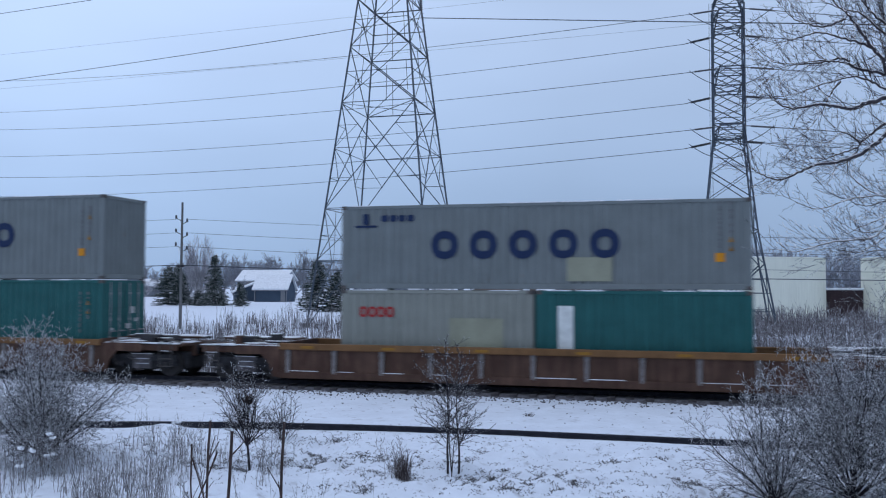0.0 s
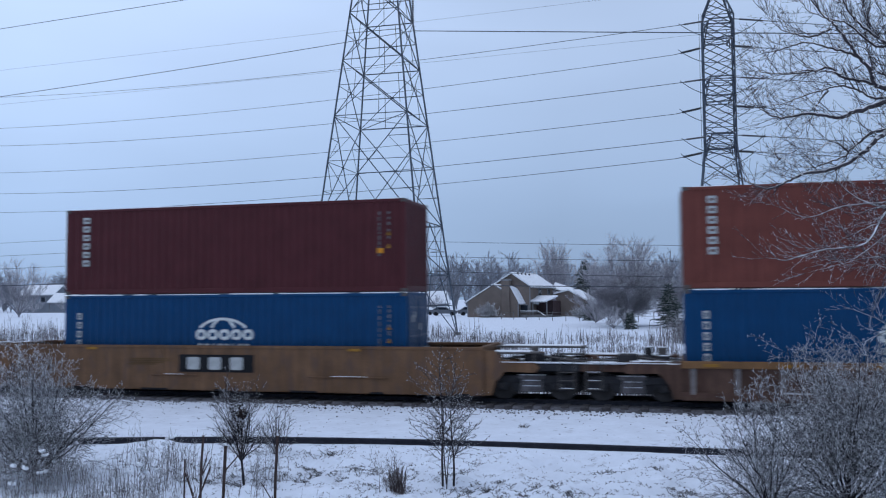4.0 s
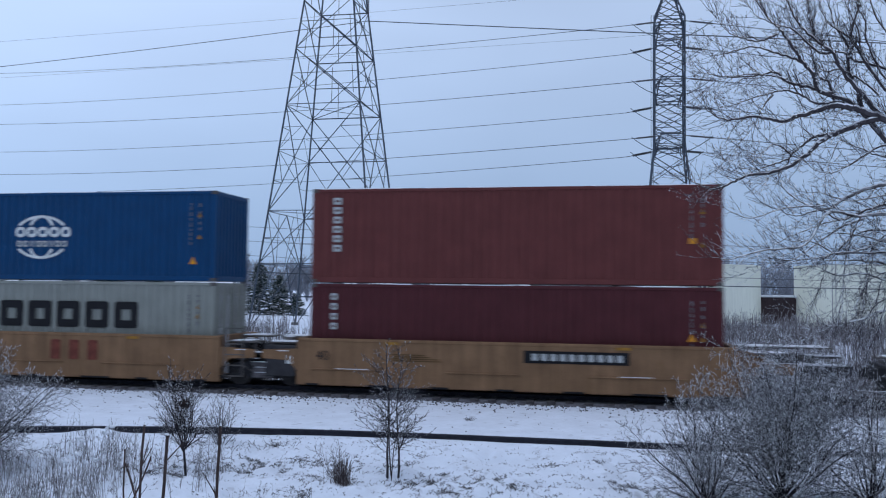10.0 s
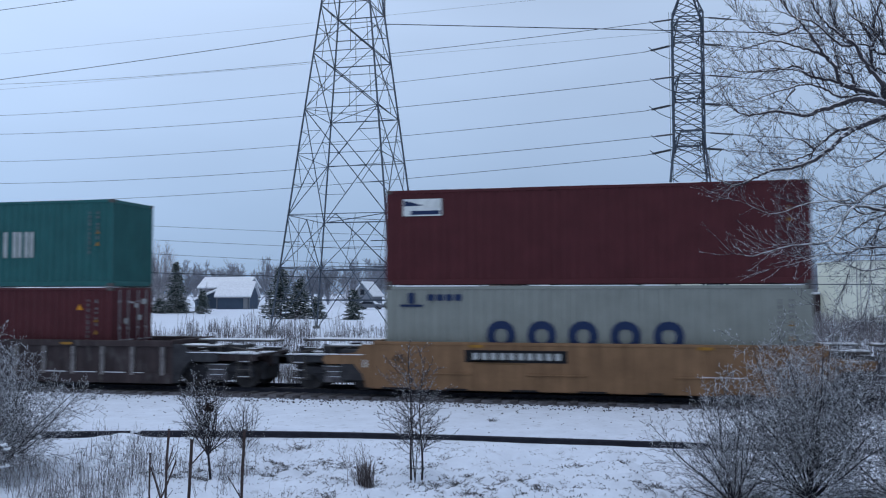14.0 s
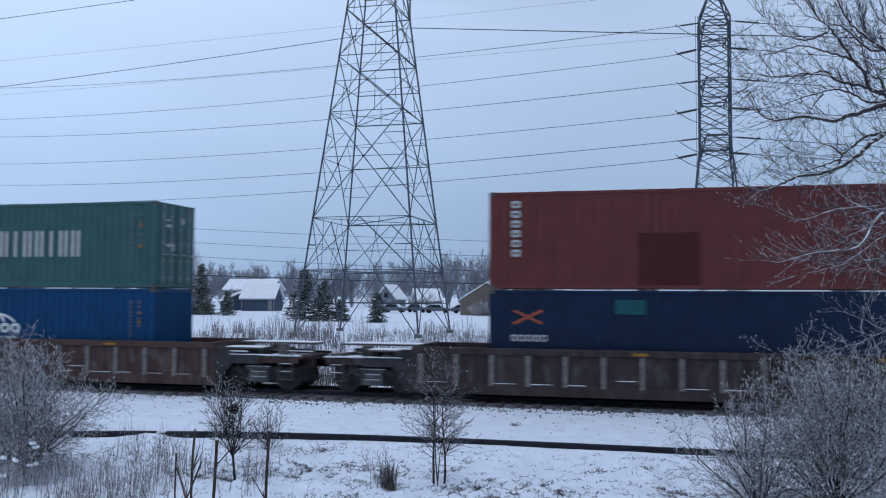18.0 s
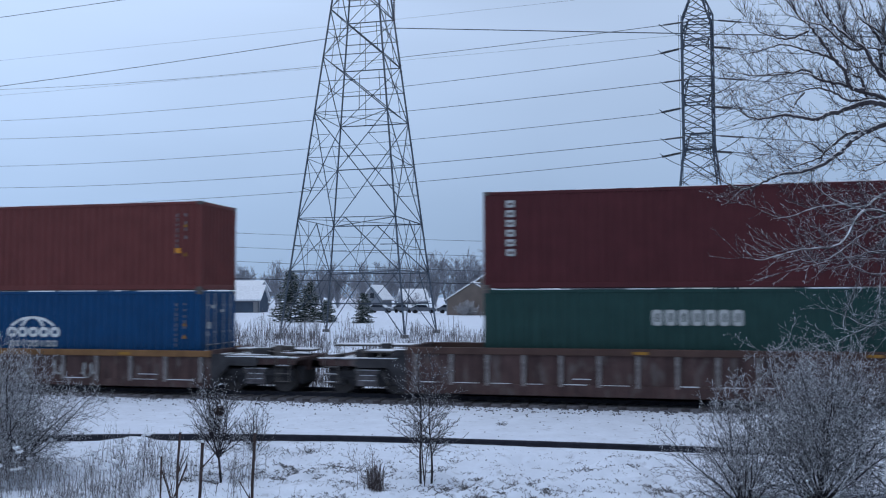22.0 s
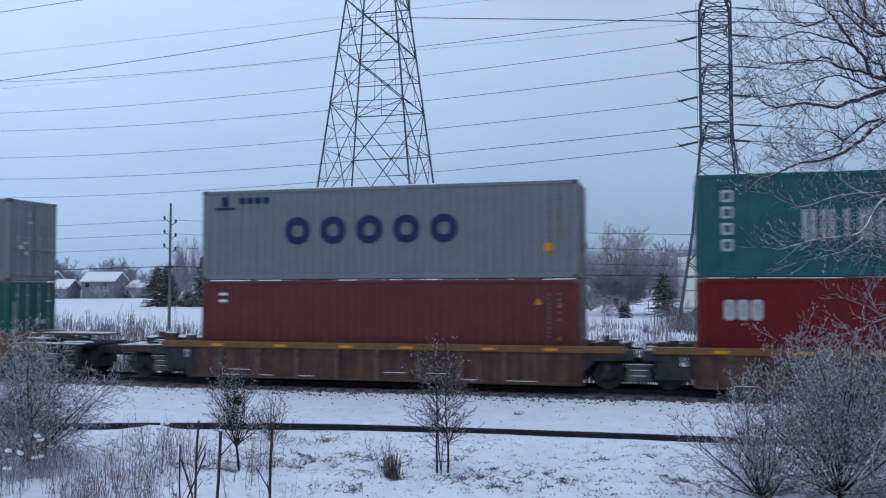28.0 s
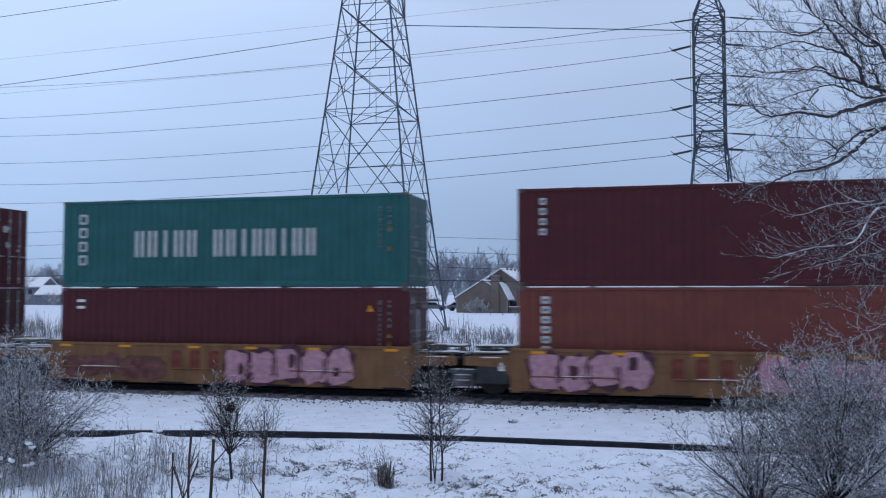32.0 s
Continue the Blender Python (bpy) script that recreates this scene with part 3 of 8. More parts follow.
def bar(s, x, z, w, h, r=None):
    """A plain painted bar with rounded corners, standing for a letter."""
    r = min(w, h) * 0.28 if r is None else r
    o = []
    for cx, cz, a0 in ((x + w - r, z + r, -90), (x + w - r, z + h - r, 0), (x + r, z + h - r, 90), (x + r, z + r, 180)):
        o += [(cx + r * math.cos(radians(a0 + a)), cz + r * math.sin(radians(a0 + a))) for a in (0, 45, 90)]
    return s.plate(o, YF, YF + 0.012)


def ring(w, h, stroke, r):
    """A plain painted ring with rounded corners, standing for one character."""
    def loop(d):
        q = max(0.004, r - d)
        o = []
        for cx, cz, a0 in ((w - d - q, d + q, -90), (w - d - q, h - d - q, 0), (d + q, h - d - q, 90), (d + q, d + q, 180)):
            o += [(cx + q * math.cos(radians(a0 + a)), cz + q * math.sin(radians(a0 + a))) for a in (0, 22.5, 45, 67.5, 90)]
        return o

    o, i = loop(0.0), loop(stroke)
    k = len(o)
    v = [(a, YF, b) for a, b in o] + [(a, YF, b) for a, b in i] + [(a, YF + 0.012, b) for a, b in o]
    return Shape().add(v, [(j, (j + 1) % k, k + (j + 1) % k, k + j) for j in range(k)] + [(j, 2 * k + j, 2 * k + (j + 1) % k, (j + 1) % k) for j in range(k)])


def word(root, x0, x1, z0, z1, n, material, label, fill=0.62, stroke=0.0, round_=0.2, slim=(), pair=False):
    """A large painted word, each character a plain bar, a pair of bars or a ring of its own; slim ones are single bars."""
    p = (x1 - x0) / n
    h = z1 - z0
    for i in range(n):
        w = p * fill * 0.95 * (0.36 if i in slim else 1.0)
        hollow = stroke if i not in slim else 0.0
        key = ("letter_bar_%.2f_%.2f_%.3f_%.3f" % (w, h, YF, hollow), material.name)
        if key not in MESHES:
            MESHES[key] = (bar(bar(Shape(), 0, 0, hollow, h, 0.02), w - hollow, 0, hollow, h, 0.02) if pair and hollow else ring(w, h, hollow, min(w, h) * round_) if hollow else bar(Shape(), 0, 0, w, h, min(w, h) * 0.14)).mesh("letter_bar")
            MESHES[key].materials.append(material)
        part("letter_bar", MESHES[key], None, root, label if i == 0 else "").location = (x0 + i * p + p * 0.06 + (p * fill * 0.3 if i in slim else 0), 0, z0)


def rise(root, x, z1, n, h, gap, w, stroke=0.0):
    """Painted characters one above another, each a plain bar or ring of its own."""
    key = ("rise_bar_%.2f_%.2f_%.3f" % (w, h, stroke), "white")
    if key not in MESHES:
        MESHES[key] = (ring(w, h, stroke, min(w, h) * 0.15) if stroke else bar(Shape(), 0, 0, w, h, min(w, h) * 0.14)).mesh("letter_bar")
        MESHES[key].materials.append(LETTER)
    for i in range(n):
        part("letter_bar", MESHES[key], None, root).location = (x, 0, z1 - h - i * (h + gap))


def arcs(x, z, w, h):
    """Globe emblem: arcs above and below two rows of bars."""
    s = Shape()
    for side in (1, -1):
        for k, (rw, rh) in enumerate(((0.5, 0.5), (0.26, 0.5))):
            o, inn = [], []
            for a in range(35, 146, 10):
                ca, sa = math.cos(radians(a)), math.sin(radians(a))
                o.append((x + w * rw * ca, z + side * h * rh * sa))
                inn.append((x + w * (rw - 0.045) * ca, z + side * h * (rh - 0.055) * sa))
            n = len(o)
            ring = o + inn[::-1]
            v = [(a, YF, b) for a, b in ring] + [(a, YF + 0.012, b) for a, b in ring]
            m = 2 * n
            s.add(v, [(i, i + 1, m - 2 - i, m - 1 - i) for i in range(n - 1)] + [(i, m + i, m + (i + 1) % m, (i + 1) % m) for i in range(m)])
    return s


def star(x, z, r):
    o = []
    for i in range(14):
        q = r if i % 2 == 0 else r * 0.42
        o.append((x + q * math.sin(math.pi * i / 7), z + q * math.cos(math.pi * i / 7)))
    k = 14
    v = [(a, YF - 0.006, b) for a, b in o] + [(a, YF + 0.006, b) for a, b in o] + [(x, YF - 0.006, z)]
    return Shape().add(v, [(i, (i + 1) % k, 2 * k) for i in range(k)] + [(i, k + i, k + (i + 1) % k, (i + 1) % k) for i in range(k)])


def mark(root, kind):
    """Paints one scheme of plain shapes on the near side of a container."""
    def p(name, shape, material, label=""):
        return part(name, shape, material, root, label)

    h = 2.896
    if kind != "plain20":
        # columns of small stencilled data, and a few safety marks
        seed = random.Random(int(root.location.x * 11) + (3 if root.location.z > 2 else 0))
        s = Shape()
        z = 2.5
        while z > 1.15:
            w = seed.uniform(0.06, 0.16)
            bar(s, 11.3, z - w, 0.045, w, 0.008)
            z -= w + seed.uniform(0.03, 0.07)
        z = 2.5
        while z > 1.6:
            w = seed.uniform(0.06, 0.13)
            bar(s, 11.6, z - w, 0.06, w, 0.008)
            z -= w + seed.uniform(0.04, 0.16)
        tagged(p("marking", s, FADED, "faded white stencilled data"), kind="stuff")
        s = Shape()
        for zz in seed.sample((1.1, 1.35, 1.75, 2.05), 2):
            s.plate([(11.55, zz), (11.7, zz), (11.625, zz + 0.15)], YF, YF + 0.012)
        tagged(p("safety_mark", s, DULLAMBER, "small amber safety triangles"), kind="stuff")
    if kind in ("blueword", "blueword_low", "blueword_short"):
        low = 0.2 if kind == "blueword_short" else 0.0
        along = 0.2 if kind == "blueword_low" else 0.0
        word(root, 2.85 + along, 8.85 + along, 1.12 - low - along * 0.6, 1.98 - low - along * 0.6, 5, DARKBLUE, "dark blue lettering ring", 0.74, 0.23, 0.46)
        s = Shape()
        bar(s, 0.45, 2.27 - low * 1.8, 0.72, 0.07)
        bar(s, 0.70, 2.36 - low * 1.8, 0.2, 0.34)
        for i in range(4):
            bar(s, 1.3 + i * 0.28, 2.45 - low * 1.8, 0.23, 0.2)
        p("emblem", s, DARKBLUE)
        p("reflector", Shape().box(11.2, 11.45, YF, YF + 0.012, 0.8, 1.05, 0.003), AMBER)
    elif kind == "ship":
        word(root, 2.75, 5.15, 0.98, 1.86, 5, LETTER, "white lettering bar", 0.74, 0.125, 0.3, (2,), True)
        word(root, 5.62, 9.3, 0.98, 1.86, 8, LETTER, "white lettering bar", 0.74, 0.125, 0.3, (2, 5), True)
        rise(root, 0.64, 2.45, 4, 0.34, 0.12, 0.32, 0.075)
    elif kind == "ship_gap":
        word(root, 2.8, 4.62, 1.05, 1.95, 4, LETTER, "white lettering bar", 0.74, 0.125, 0.3, (2,), True)
        word(root, 5.56, 9.4, 1.05, 1.95, 8, LETTER, "white lettering bar", 0.74, 0.125, 0.3, (2, 5), True)
        rise(root, 0.60, 2.62, 6, 0.3, 0.08, 0.32, 0.07)
        p("patch", Shape().box(2.05, 3.35, YF + 0.002, YF + 0.012, 0.42, 1.05, 0.002), SLATE)
    elif kind == "ship6":
        word(root, 2.8, 4.9, 1.05, 1.95, 5, LETTER, "white lettering bar", 0.74, 0.125, 0.3, (2,), True)
        word(root, 5.5, 9.15, 1.05, 1.95, 8, LETTER, "white lettering bar", 0.74, 0.125, 0.3, (2, 5), True)
        rise(root, 0.60, 2.62, 6, 0.3, 0.08, 0.32, 0.07)
    elif kind == "globe":
        p("emblem", arcs(5.97, 1.42, 2.1, 1.44), WHITE, "white globe arcs")
        word(root, 4.98, 7.08, 1.42, 1.76, 5, WHITE, "", 0.92, 0.10, 0.42)
        word(root, 5.06, 6.96, 1.10, 1.30, 8, LETTER, "", 0.82, 0.055, 0.25, (2, 5))
        rise(root, 0.5, 2.3, 5, 0.22, 0.08, 0.17, 0.05)
        p("reflector", Shape().plate([(11.3, 0.55), (11.55, 0.55), (11.42, 0.78)], YF, YF + 0.012), AMBER)
    elif kind == "globe_half":
        p("emblem", arcs(5.95, 1.35, 2.1, 1.42), WHITE, "white globe arcs")
        word(root, 4.93, 7.03, 1.36, 1.70, 5, WHITE, "", 0.92, 0.105, 0.42)
        word(root, 5.03, 6.93, 1.04, 1.25, 8, LETTER, "", 0.82, 0.055, 0.25, (2, 5))
        rise(root, 0.5, 2.3, 5, 0.22, 0.08, 0.17, 0.05)
        p("reflector", Shape().plate([(11.3, 0.55), (11.55, 0.55), (11.42, 0.78)], YF, YF + 0.012), AMBER)
    elif kind == "six":
        rise(root, 0.68, 2.62, 6, 0.21, 0.08, 0.26, 0.07)
        p("reflector", Shape().box(11.25, 11.45, YF, YF + 0.012, 1.2, 1.36, 0.003), AMBER)
    elif kind == "three":
        rise(root, 0.64, 2.60, 4, 0.2, 0.1, 0.2, 0.06)
        p("reflector", Shape().plate([(11.2, 1.35), (11.45, 1.35), (11.32, 1.58)], YF, YF + 0.012), AMBER)
    elif kind == "small":
        p("marking", bar(Shape(), 0.62, 2.2, 0.3, 0.09), WHITE)
        p("marking", bar(Shape(), 0.62, 2.42, 0.3, 0.09), WHITE)
        p("reflector", Shape().plate([(10.9, 2.15), (11.12, 2.15), (11.0, 2.35)], YF, YF + 0.012), AMBER)
    elif kind == "roundel":
        p("emblem", Shape().plate([(0.82, 2.0), (1.0, 2.06), (1.05, 2.22), (1.0, 2.38), (0.82, 2.45), (0.64, 2.38), (0.58, 2.22), (0.64, 2.06)], YF, YF + 0.012), SKYBLUE, "light blue round mark")
        p("reflector", Shape().plate([(10.9, 2.15), (11.12, 2.15), (11.0, 2.35)], YF, YF + 0.012), AMBER)
    elif kind == "star_high":
        p("emblem", Shape().box(0.98, 2.42, YF, YF + 0.012, 1.2, 2.35, 0.003), SKYBLUE, "light blue square")
        p("emblem", star(1.70, 1.72, 0.58), WHITE, "white seven-pointed star")
        word(root, 3.45, 9.7, 1.4, 2.25, 6, BLACK, "black lettering ring", 0.84, 0.25, 0.12)
    elif kind == "star":
        p("emblem", Shape().box(0.98, 2.42, YF, YF + 0.012, 0.95, 2.4, 0.003), SKYBLUE, "light blue square")
        p("emblem", star(1.70, 1.67, 0.66), WHITE, "white seven-pointed star")
        word(root, 3.2, 10.5, 1.12, 2.05, 6, BLACK, "black lettering ring", 0.84, 0.25, 0.12)
        p("reflector", Shape().plate([(11.2, 1.35), (11.45, 1.35), (11.32, 1.58)], YF, YF + 0.012), AMBER)
    elif kind == "gold":
        word(root, 0.5, 1.95, 2.28, 2.6, 5, GOLD, "gold lettering ring", 0.85, 0.09, 0.3)
        s = Shape()
        bar(s, 0.5, 2.08, 1.3, 0.1)
        p("marking", s, REDPAINT)
        p("reflector", Shape().plate([(11.2, 1.35), (11.45, 1.35), (11.32, 1.58)], YF, YF + 0.012), AMBER)
    elif kind == "crestword":
        word(root, 0.42, 3.0, 1.84, 2.1, 6, LETTER, "white lettering ring", 0.86, 0.08, 0.4)
        s = Shape()
        bar(s, 0.55, 2.28, 0.62, 0.1)
        bar(s, 0.72, 2.36, 0.42, 0.16)
        bar(s, 0.5, 2.38, 0.16, 0.1)
        p("emblem", s, WHITE)
    elif kind == "blocks":
        rise(root, 0.58, 2.35, 2, 0.42, 0.42, 0.34, 0.12)
    elif kind == "panel":
        p("panel", Shape().box(0.6, 1.16, YF + 0.002, YF + 0.012, 0.35, 2.62, 0.003), WHITE, "white upright panel")
        for i in range(8):
            p("letter_bar", ring(0.24, 0.2, 0.055, 0.06), BLACK).location = (0.76, -0.012, 0.42 + i * 0.26)
    elif kind == "midword":
        word(root, 4.85, 7.4, 1.85, 2.3, 7, LETTER, "white lettering ring", 0.8, 0.1, 0.25)
    elif kind == "shortword":
        word(root, 0.66, 1.75, 1.72, 2.3, 3, LETTER, "white lettering ring", 0.86, 0.13, 0.35)
    elif kind == "cross":
        s = Shape()
        s.plate([(0.72, 2.27), (0.8, 2.31), (1.62, 1.93), (1.56, 1.88)], YF, YF + 0.012)
        s.plate([(0.72, 1.93), (0.78, 1.87), (1.62, 2.27), (1.56, 2.33)], YF, YF + 0.012)
        p("emblem", s, mat("orange_red_emblem_paint", (0.33, 0.085, 0.045), 0.6, var=0.2))
        p("patch", Shape().box(3.7, 4.55, YF + 0.002, YF + 0.012, 2.2, 2.62, 0.002), SLATEGREEN, "small faded teal patch")
        word(root, 0.65, 1.75, 1.38, 1.58, 5, LETTER, "", 0.88, 0.05, 0.3)
    elif kind == "flag":
        p("emblem", Shape().box(0.55, 1.75, YF, YF + 0.012, 2.1, 2.62, 0.003), WHITE, "white and blue flag panel")
        s = Shape()
        s.plate([(0.58, 2.58), (1.2, 2.42), (0.58, 2.4)], YF - 0.006, YF + 0.006)
        p("emblem", s.box(0.8, 1.7, YF - 0.006, YF + 0.006, 2.14, 2.26, 0.002), DARKBLUE)
    elif kind == "patch":
        rise(root, 0.68, 2.62, 6, 0.21, 0.08, 0.26, 0.07)
        p("patch", Shape().box(4.35, 6.05, YF + 0.002, YF + 0.012, 0.12, 1.62, 0.002), PATCH, "dark red touched-up square")


STACKS = {  # stack: lower paint and marks, upper paint and marks, doors ahead on the lower and the upper one
    "B": ("teal", "panel", "grey", "blueword", 1, 0), "C": ("blue", "globe", "maroon", "small", 1, 0), "D": ("blue", "globe", "oxide", "six", 1, 0),
    "E": ("blue", "globe", "maroon", "six", 1, 0), "F": ("maroon", "roundel", "maroon", "three", 1, 0), "G": ("maroon", "blocks", "navy", "crestword", 1, 0),
    "H": ("grey", "star", "navy", "gold", 1, 0), "I": ("maroon", "three", "rust", "six", 1, 0), "J": ("pale", "star_high", "blue", "globe", 1, 0),
    "K": ("brown", "three", "blue", "globe", 1, 1), "L": ("oxide", "six", "jade", "panel", 1, 0), "M": ("pale", "blueword_low", "maroon", "flag", 1, 1),
    "N": ("maroon", "small", "teal", "ship", 1, 0), "O": ("blue", "globe_half", "moss", "ship6", 1, 0), "P": ("ink", "cross", "rust", "patch", 1, 1),
    "Q": ("blue", "globe_half", "moss", "ship_gap", 0, 1), "R": ("maroon", "six", "grey", "blueword", 1, 1), "S": ("bottle", "midword", "maroon", "six", 0, 0),
    "T": ("blue", "globe_half", "rust", "six", 1, 0), "U": ("green", "ship", "maroon", "six", 1, 1), "V": ("blue", "globe", "maroon", "six", 0, 1),
    "W": ("rust", "small", "maroon", "six", 1, 0), "X": ("red", "shortword", "teal", "ship", 1, 1), "Y": ("rust", "small", "grey", "blueword", 1, 1),
    "Z": ("green", "ship", "grey", "blueword", 1, 1), "AA": ("green", "panel", "grey", "blueword", 1, 1), "AB": ("oxide", "six", "maroon", "three", 1, 1),
    "AC": ("maroon", "small", "teal", "ship", 1, 1), "AD": ("brown", "small", "maroon", "six", 1, 1),
}
COLOUR = {"grey": "weathered grey", "pale": "pale grey", "teal": "teal green", "green": "green", "moss": "moss green", "jade": "jade green", "bottle": "bottle green", "maroon": "maroon", "oxide": "oxide red", "rust": "rust red",
          "red": "bright red", "brown": "red-brown", "blue": "blue", "navy": "navy blue", "ink": "ink blue"}
LOGO = {"blueword": "with dark blue lettering rings", "blueword_low": "with dark blue lettering rings", "ship": "with white lettering bars", "ship_gap": "with broken white lettering bars", "ship6": "with white lettering bars",
        "globe": "with a white globe emblem", "globe_half": "with a white globe emblem", "six": "with a column of white bars", "three": "with three white bars", "small": "with a small white mark", "roundel": "with a light blue round mark",
        "star": "with a white star on light blue", "star_high": "with a white star on light blue", "gold": "with gold lettering bars", "crestword": "with white lettering bars", "blocks": "with two white blocks", "panel": "with a white upright panel",
        "midword": "with white lettering bars", "shortword": "with white lettering bars", "cross": "with an orange-red cross emblem", "flag": "with a white and blue flag panel", "patch": "with a dark touched-up square"}
FLOOR = 0.32   # top of the well floor above the rails
MOVING = []    # things that roll with the train, and their place along it


def stack(name):
    x = STACK[name]
    if name == "A":
        for off, paint, kind in ((0.0, "pale", "plain20"), (6.13, "teal", "plain20")):
            c = container(6.058, 2.591, paint, True, "short %s container at the bottom of a well car" % COLOUR[paint], pose(x + off, TRACK_Y, FLOOR))
            MOVING.append((c, x + off))
            if paint == "pale":
                word(c, 0.6, 1.75, 1.75, 2.08, 4, REDPAINT, "red lettering ring", 0.9, 0.075, 0.4)
                part("patch", Shape().box(3.5, 5.15, YF + 0.002, YF + 0.012, 0.3, 1.75, 0.002), CREAM, c)
            else:
                part("panel", Shape().box(0.65, 1.1, YF + 0.002, YF + 0.012, 0.55, 2.15, 0.003), WHITE, c, "white upright panel")
        up = container(LEN, 2.591, "grey", False, "weathered grey container on two short ones", pose(x, TRACK_Y, FLOOR + 2.615))
        mark(up, "blueword_short")
        part("patch", Shape().box(7.05, 8.35, YF + 0.002, YF + 0.012, 0.25, 0.95, 0.002), CREAM, up)
        MOVING.append((up, x))
        return
    lo, lmark, hi, umark, ld, ud = STACKS[name]
    low = container(LEN, 2.896, lo, bool(ld), "%s container %s" % (COLOUR[lo], LOGO[lmark]), pose(x, TRACK_Y, FLOOR))
    mark(low, lmark)
    up = container(LEN, 2.896, hi, bool(ud), "%s container %s" % (COLOUR[hi], LOGO[umark]), pose(x, TRACK_Y, FLOOR + 2.92))
    mark(up, umark)
    MOVING.append((low, x))
    MOVING.append((up, x))


for nm in STACK:
    stack(nm)

# ---- well cars ----
SPIN = []   # wheelsets that turn


def truck_frame():
    s = Shape()
    for y in (-0.98, 0.84):
        s.plate([(-1.3, 0.36), (-1.25, 0.56), (-0.85, 0.66), (-0.45, 0.62), (-0.35, 0.50), (0.35, 0.50), (0.45, 0.62), (0.85, 0.66), (1.25, 0.56), (1.3, 0.36),
                 (0.95, 0.36), (0.75, 0.5), (0.5, 0.24), (-0.5, 0.24), (-0.75, 0.5), (-0.95, 0.36)], y, y + 0.14)
        for x in (-0.889, 0.889):
            s.box(x - 0.16, x + 0.16, y - 0.06, y + 0.16, 0.28, 0.56, 0.03)
        for x in (-0.18, 0.0, 0.18):
            s.tube((x, y + 0.07, 0.27), (x, y + 0.07, 0.5), 0.07, None, 8)
    s.box(-0.22, 0.22, -0.95, 0.95, 0.5, 0.68, 0.04)
    s.tube((0, 0, 0.66), (0, 0, 0.86), 0.22, None, 12)
    return s


def wheelset():
    s = Shape()
    s.tube((0, -1.1, 0), (0, 1.1, 0), 0.075, None, 10)
    for y in (-0.78, 0.66):
        s.tube((0, y, 0), (0, y + 0.12, 0), 0.42, None, 24)
        s.tube((0, y + (0.12 if y < 0 else -0.03), 0), (0, y + (0.15 if y < 0 else 0.0), 0), 0.45, None, 24)
        for a in range(0, 360, 60):
            ca, sa = math.cos(radians(a)) * 0.25, math.sin(radians(a)) * 0.25
            s.tube((ca, y - 0.015, sa), (ca, y + 0.135, sa), 0.06, None, 6)
    return s


def blob(cx, cz, w, h, rng, y):
    """An uneven rounded patch of spray paint, drawn flat on a car side."""
    o = []
    for i in range(14):
        a = 2 * math.pi * i / 14
        q = rng.uniform(0.72, 1.08)
        o.append((cx + w / 2 * q * math.copysign(abs(math.cos(a)) ** 0.7, math.cos(a)), cz + h / 2 * q * math.copysign(abs(math.sin(a)) ** 0.7, math.sin(a))))
    return Shape().plate(o, y, y + 0.008)


def stroke(cx, cz, w, h, rng, y, r=0.03):
    """A swung line of spray paint with turns in it."""
    pts = []
    n = 5
    for i in range(n):
        u = i / (n - 1)
        pts.append((cx - w / 2 + w * u + rng.uniform(-0.15, 0.15) * w, y, cz + (h / 2 if i % 2 else -h / 2) * rng.uniform(0.4, 1.0)))
    fine = []
    for a, b in zip(pts, pts[1:]):
        for k in range(4):
            t = k / 4
            e = t * t * (3 - 2 * t)
            fine.append((a[0] + (b[0] - a[0]) * t + 0.16 * w * math.sin(t * math.pi) * (1 if b[2] > a[2] else -1), y, a[2] + (b[2] - a[2]) * e))
    fine.append(pts[-1])
    return Shape().line(fine, r, 6)


SOOT = mat("worn_black_figures", (0.045, 0.032, 0.026), 0.75, var=0.35, scale=7)
TAN = mat("tan_figures", (0.30, 0.17, 0.09), 0.7, var=0.3, scale=7)
CARS = [  # stacks from front to rear; style; sill height; how far the side runs past the stack; ribs
    (["A"], "rib", 1.22, 2.0, 11),
    (["B", "C", "D"], "rib", 1.22, 0.12, 11),
    (["E", "F", "G"], "yellow53", 1.57, 2.45, 0),
    (["H"], "yellow53", 1.32, 2.4, 0),
    (["I", "J", "K", "L", "M"], "yellow40", 1.55, 0.34, 0),
    (["N", "O", "P"], "dark53", 1.50, 2.35, 16),
    (["Q", "R", "S"], "dark53", 1.50, 2.35, 16),
    (["T"], "dark", 1.30, 0.5, 11),
    (["U", "V", "W", "X", "Y"], "sill", 1.28, 0.15, 9),
    (["Z", "AA", "AB", "AC", "AD"], "tagged40", 1.42, 0.20, 0),
]
SIDE = 1.47   # half the width over the sides


def numeral(root, text, x, z, h, y, material):
    """Painted figures in the built-in font, standing on the near side of a car."""
    curve = bpy.data.curves.new("numeral", "FONT")
    curve.body, curve.size, curve.extrude = text, h * 1.4, 0.003
    tmp = bpy.data.objects.new("numeral", curve)
    me = bpy.data.meshes.new_from_object(tmp)
    bpy.data.objects.remove(tmp)
    bpy.data.curves.remove(curve)
    me.transform(pose(x, y, z, 90, 0, 0))
    me.materials.append(material)
    return part("numeral", me, None, root, "painted length figures")


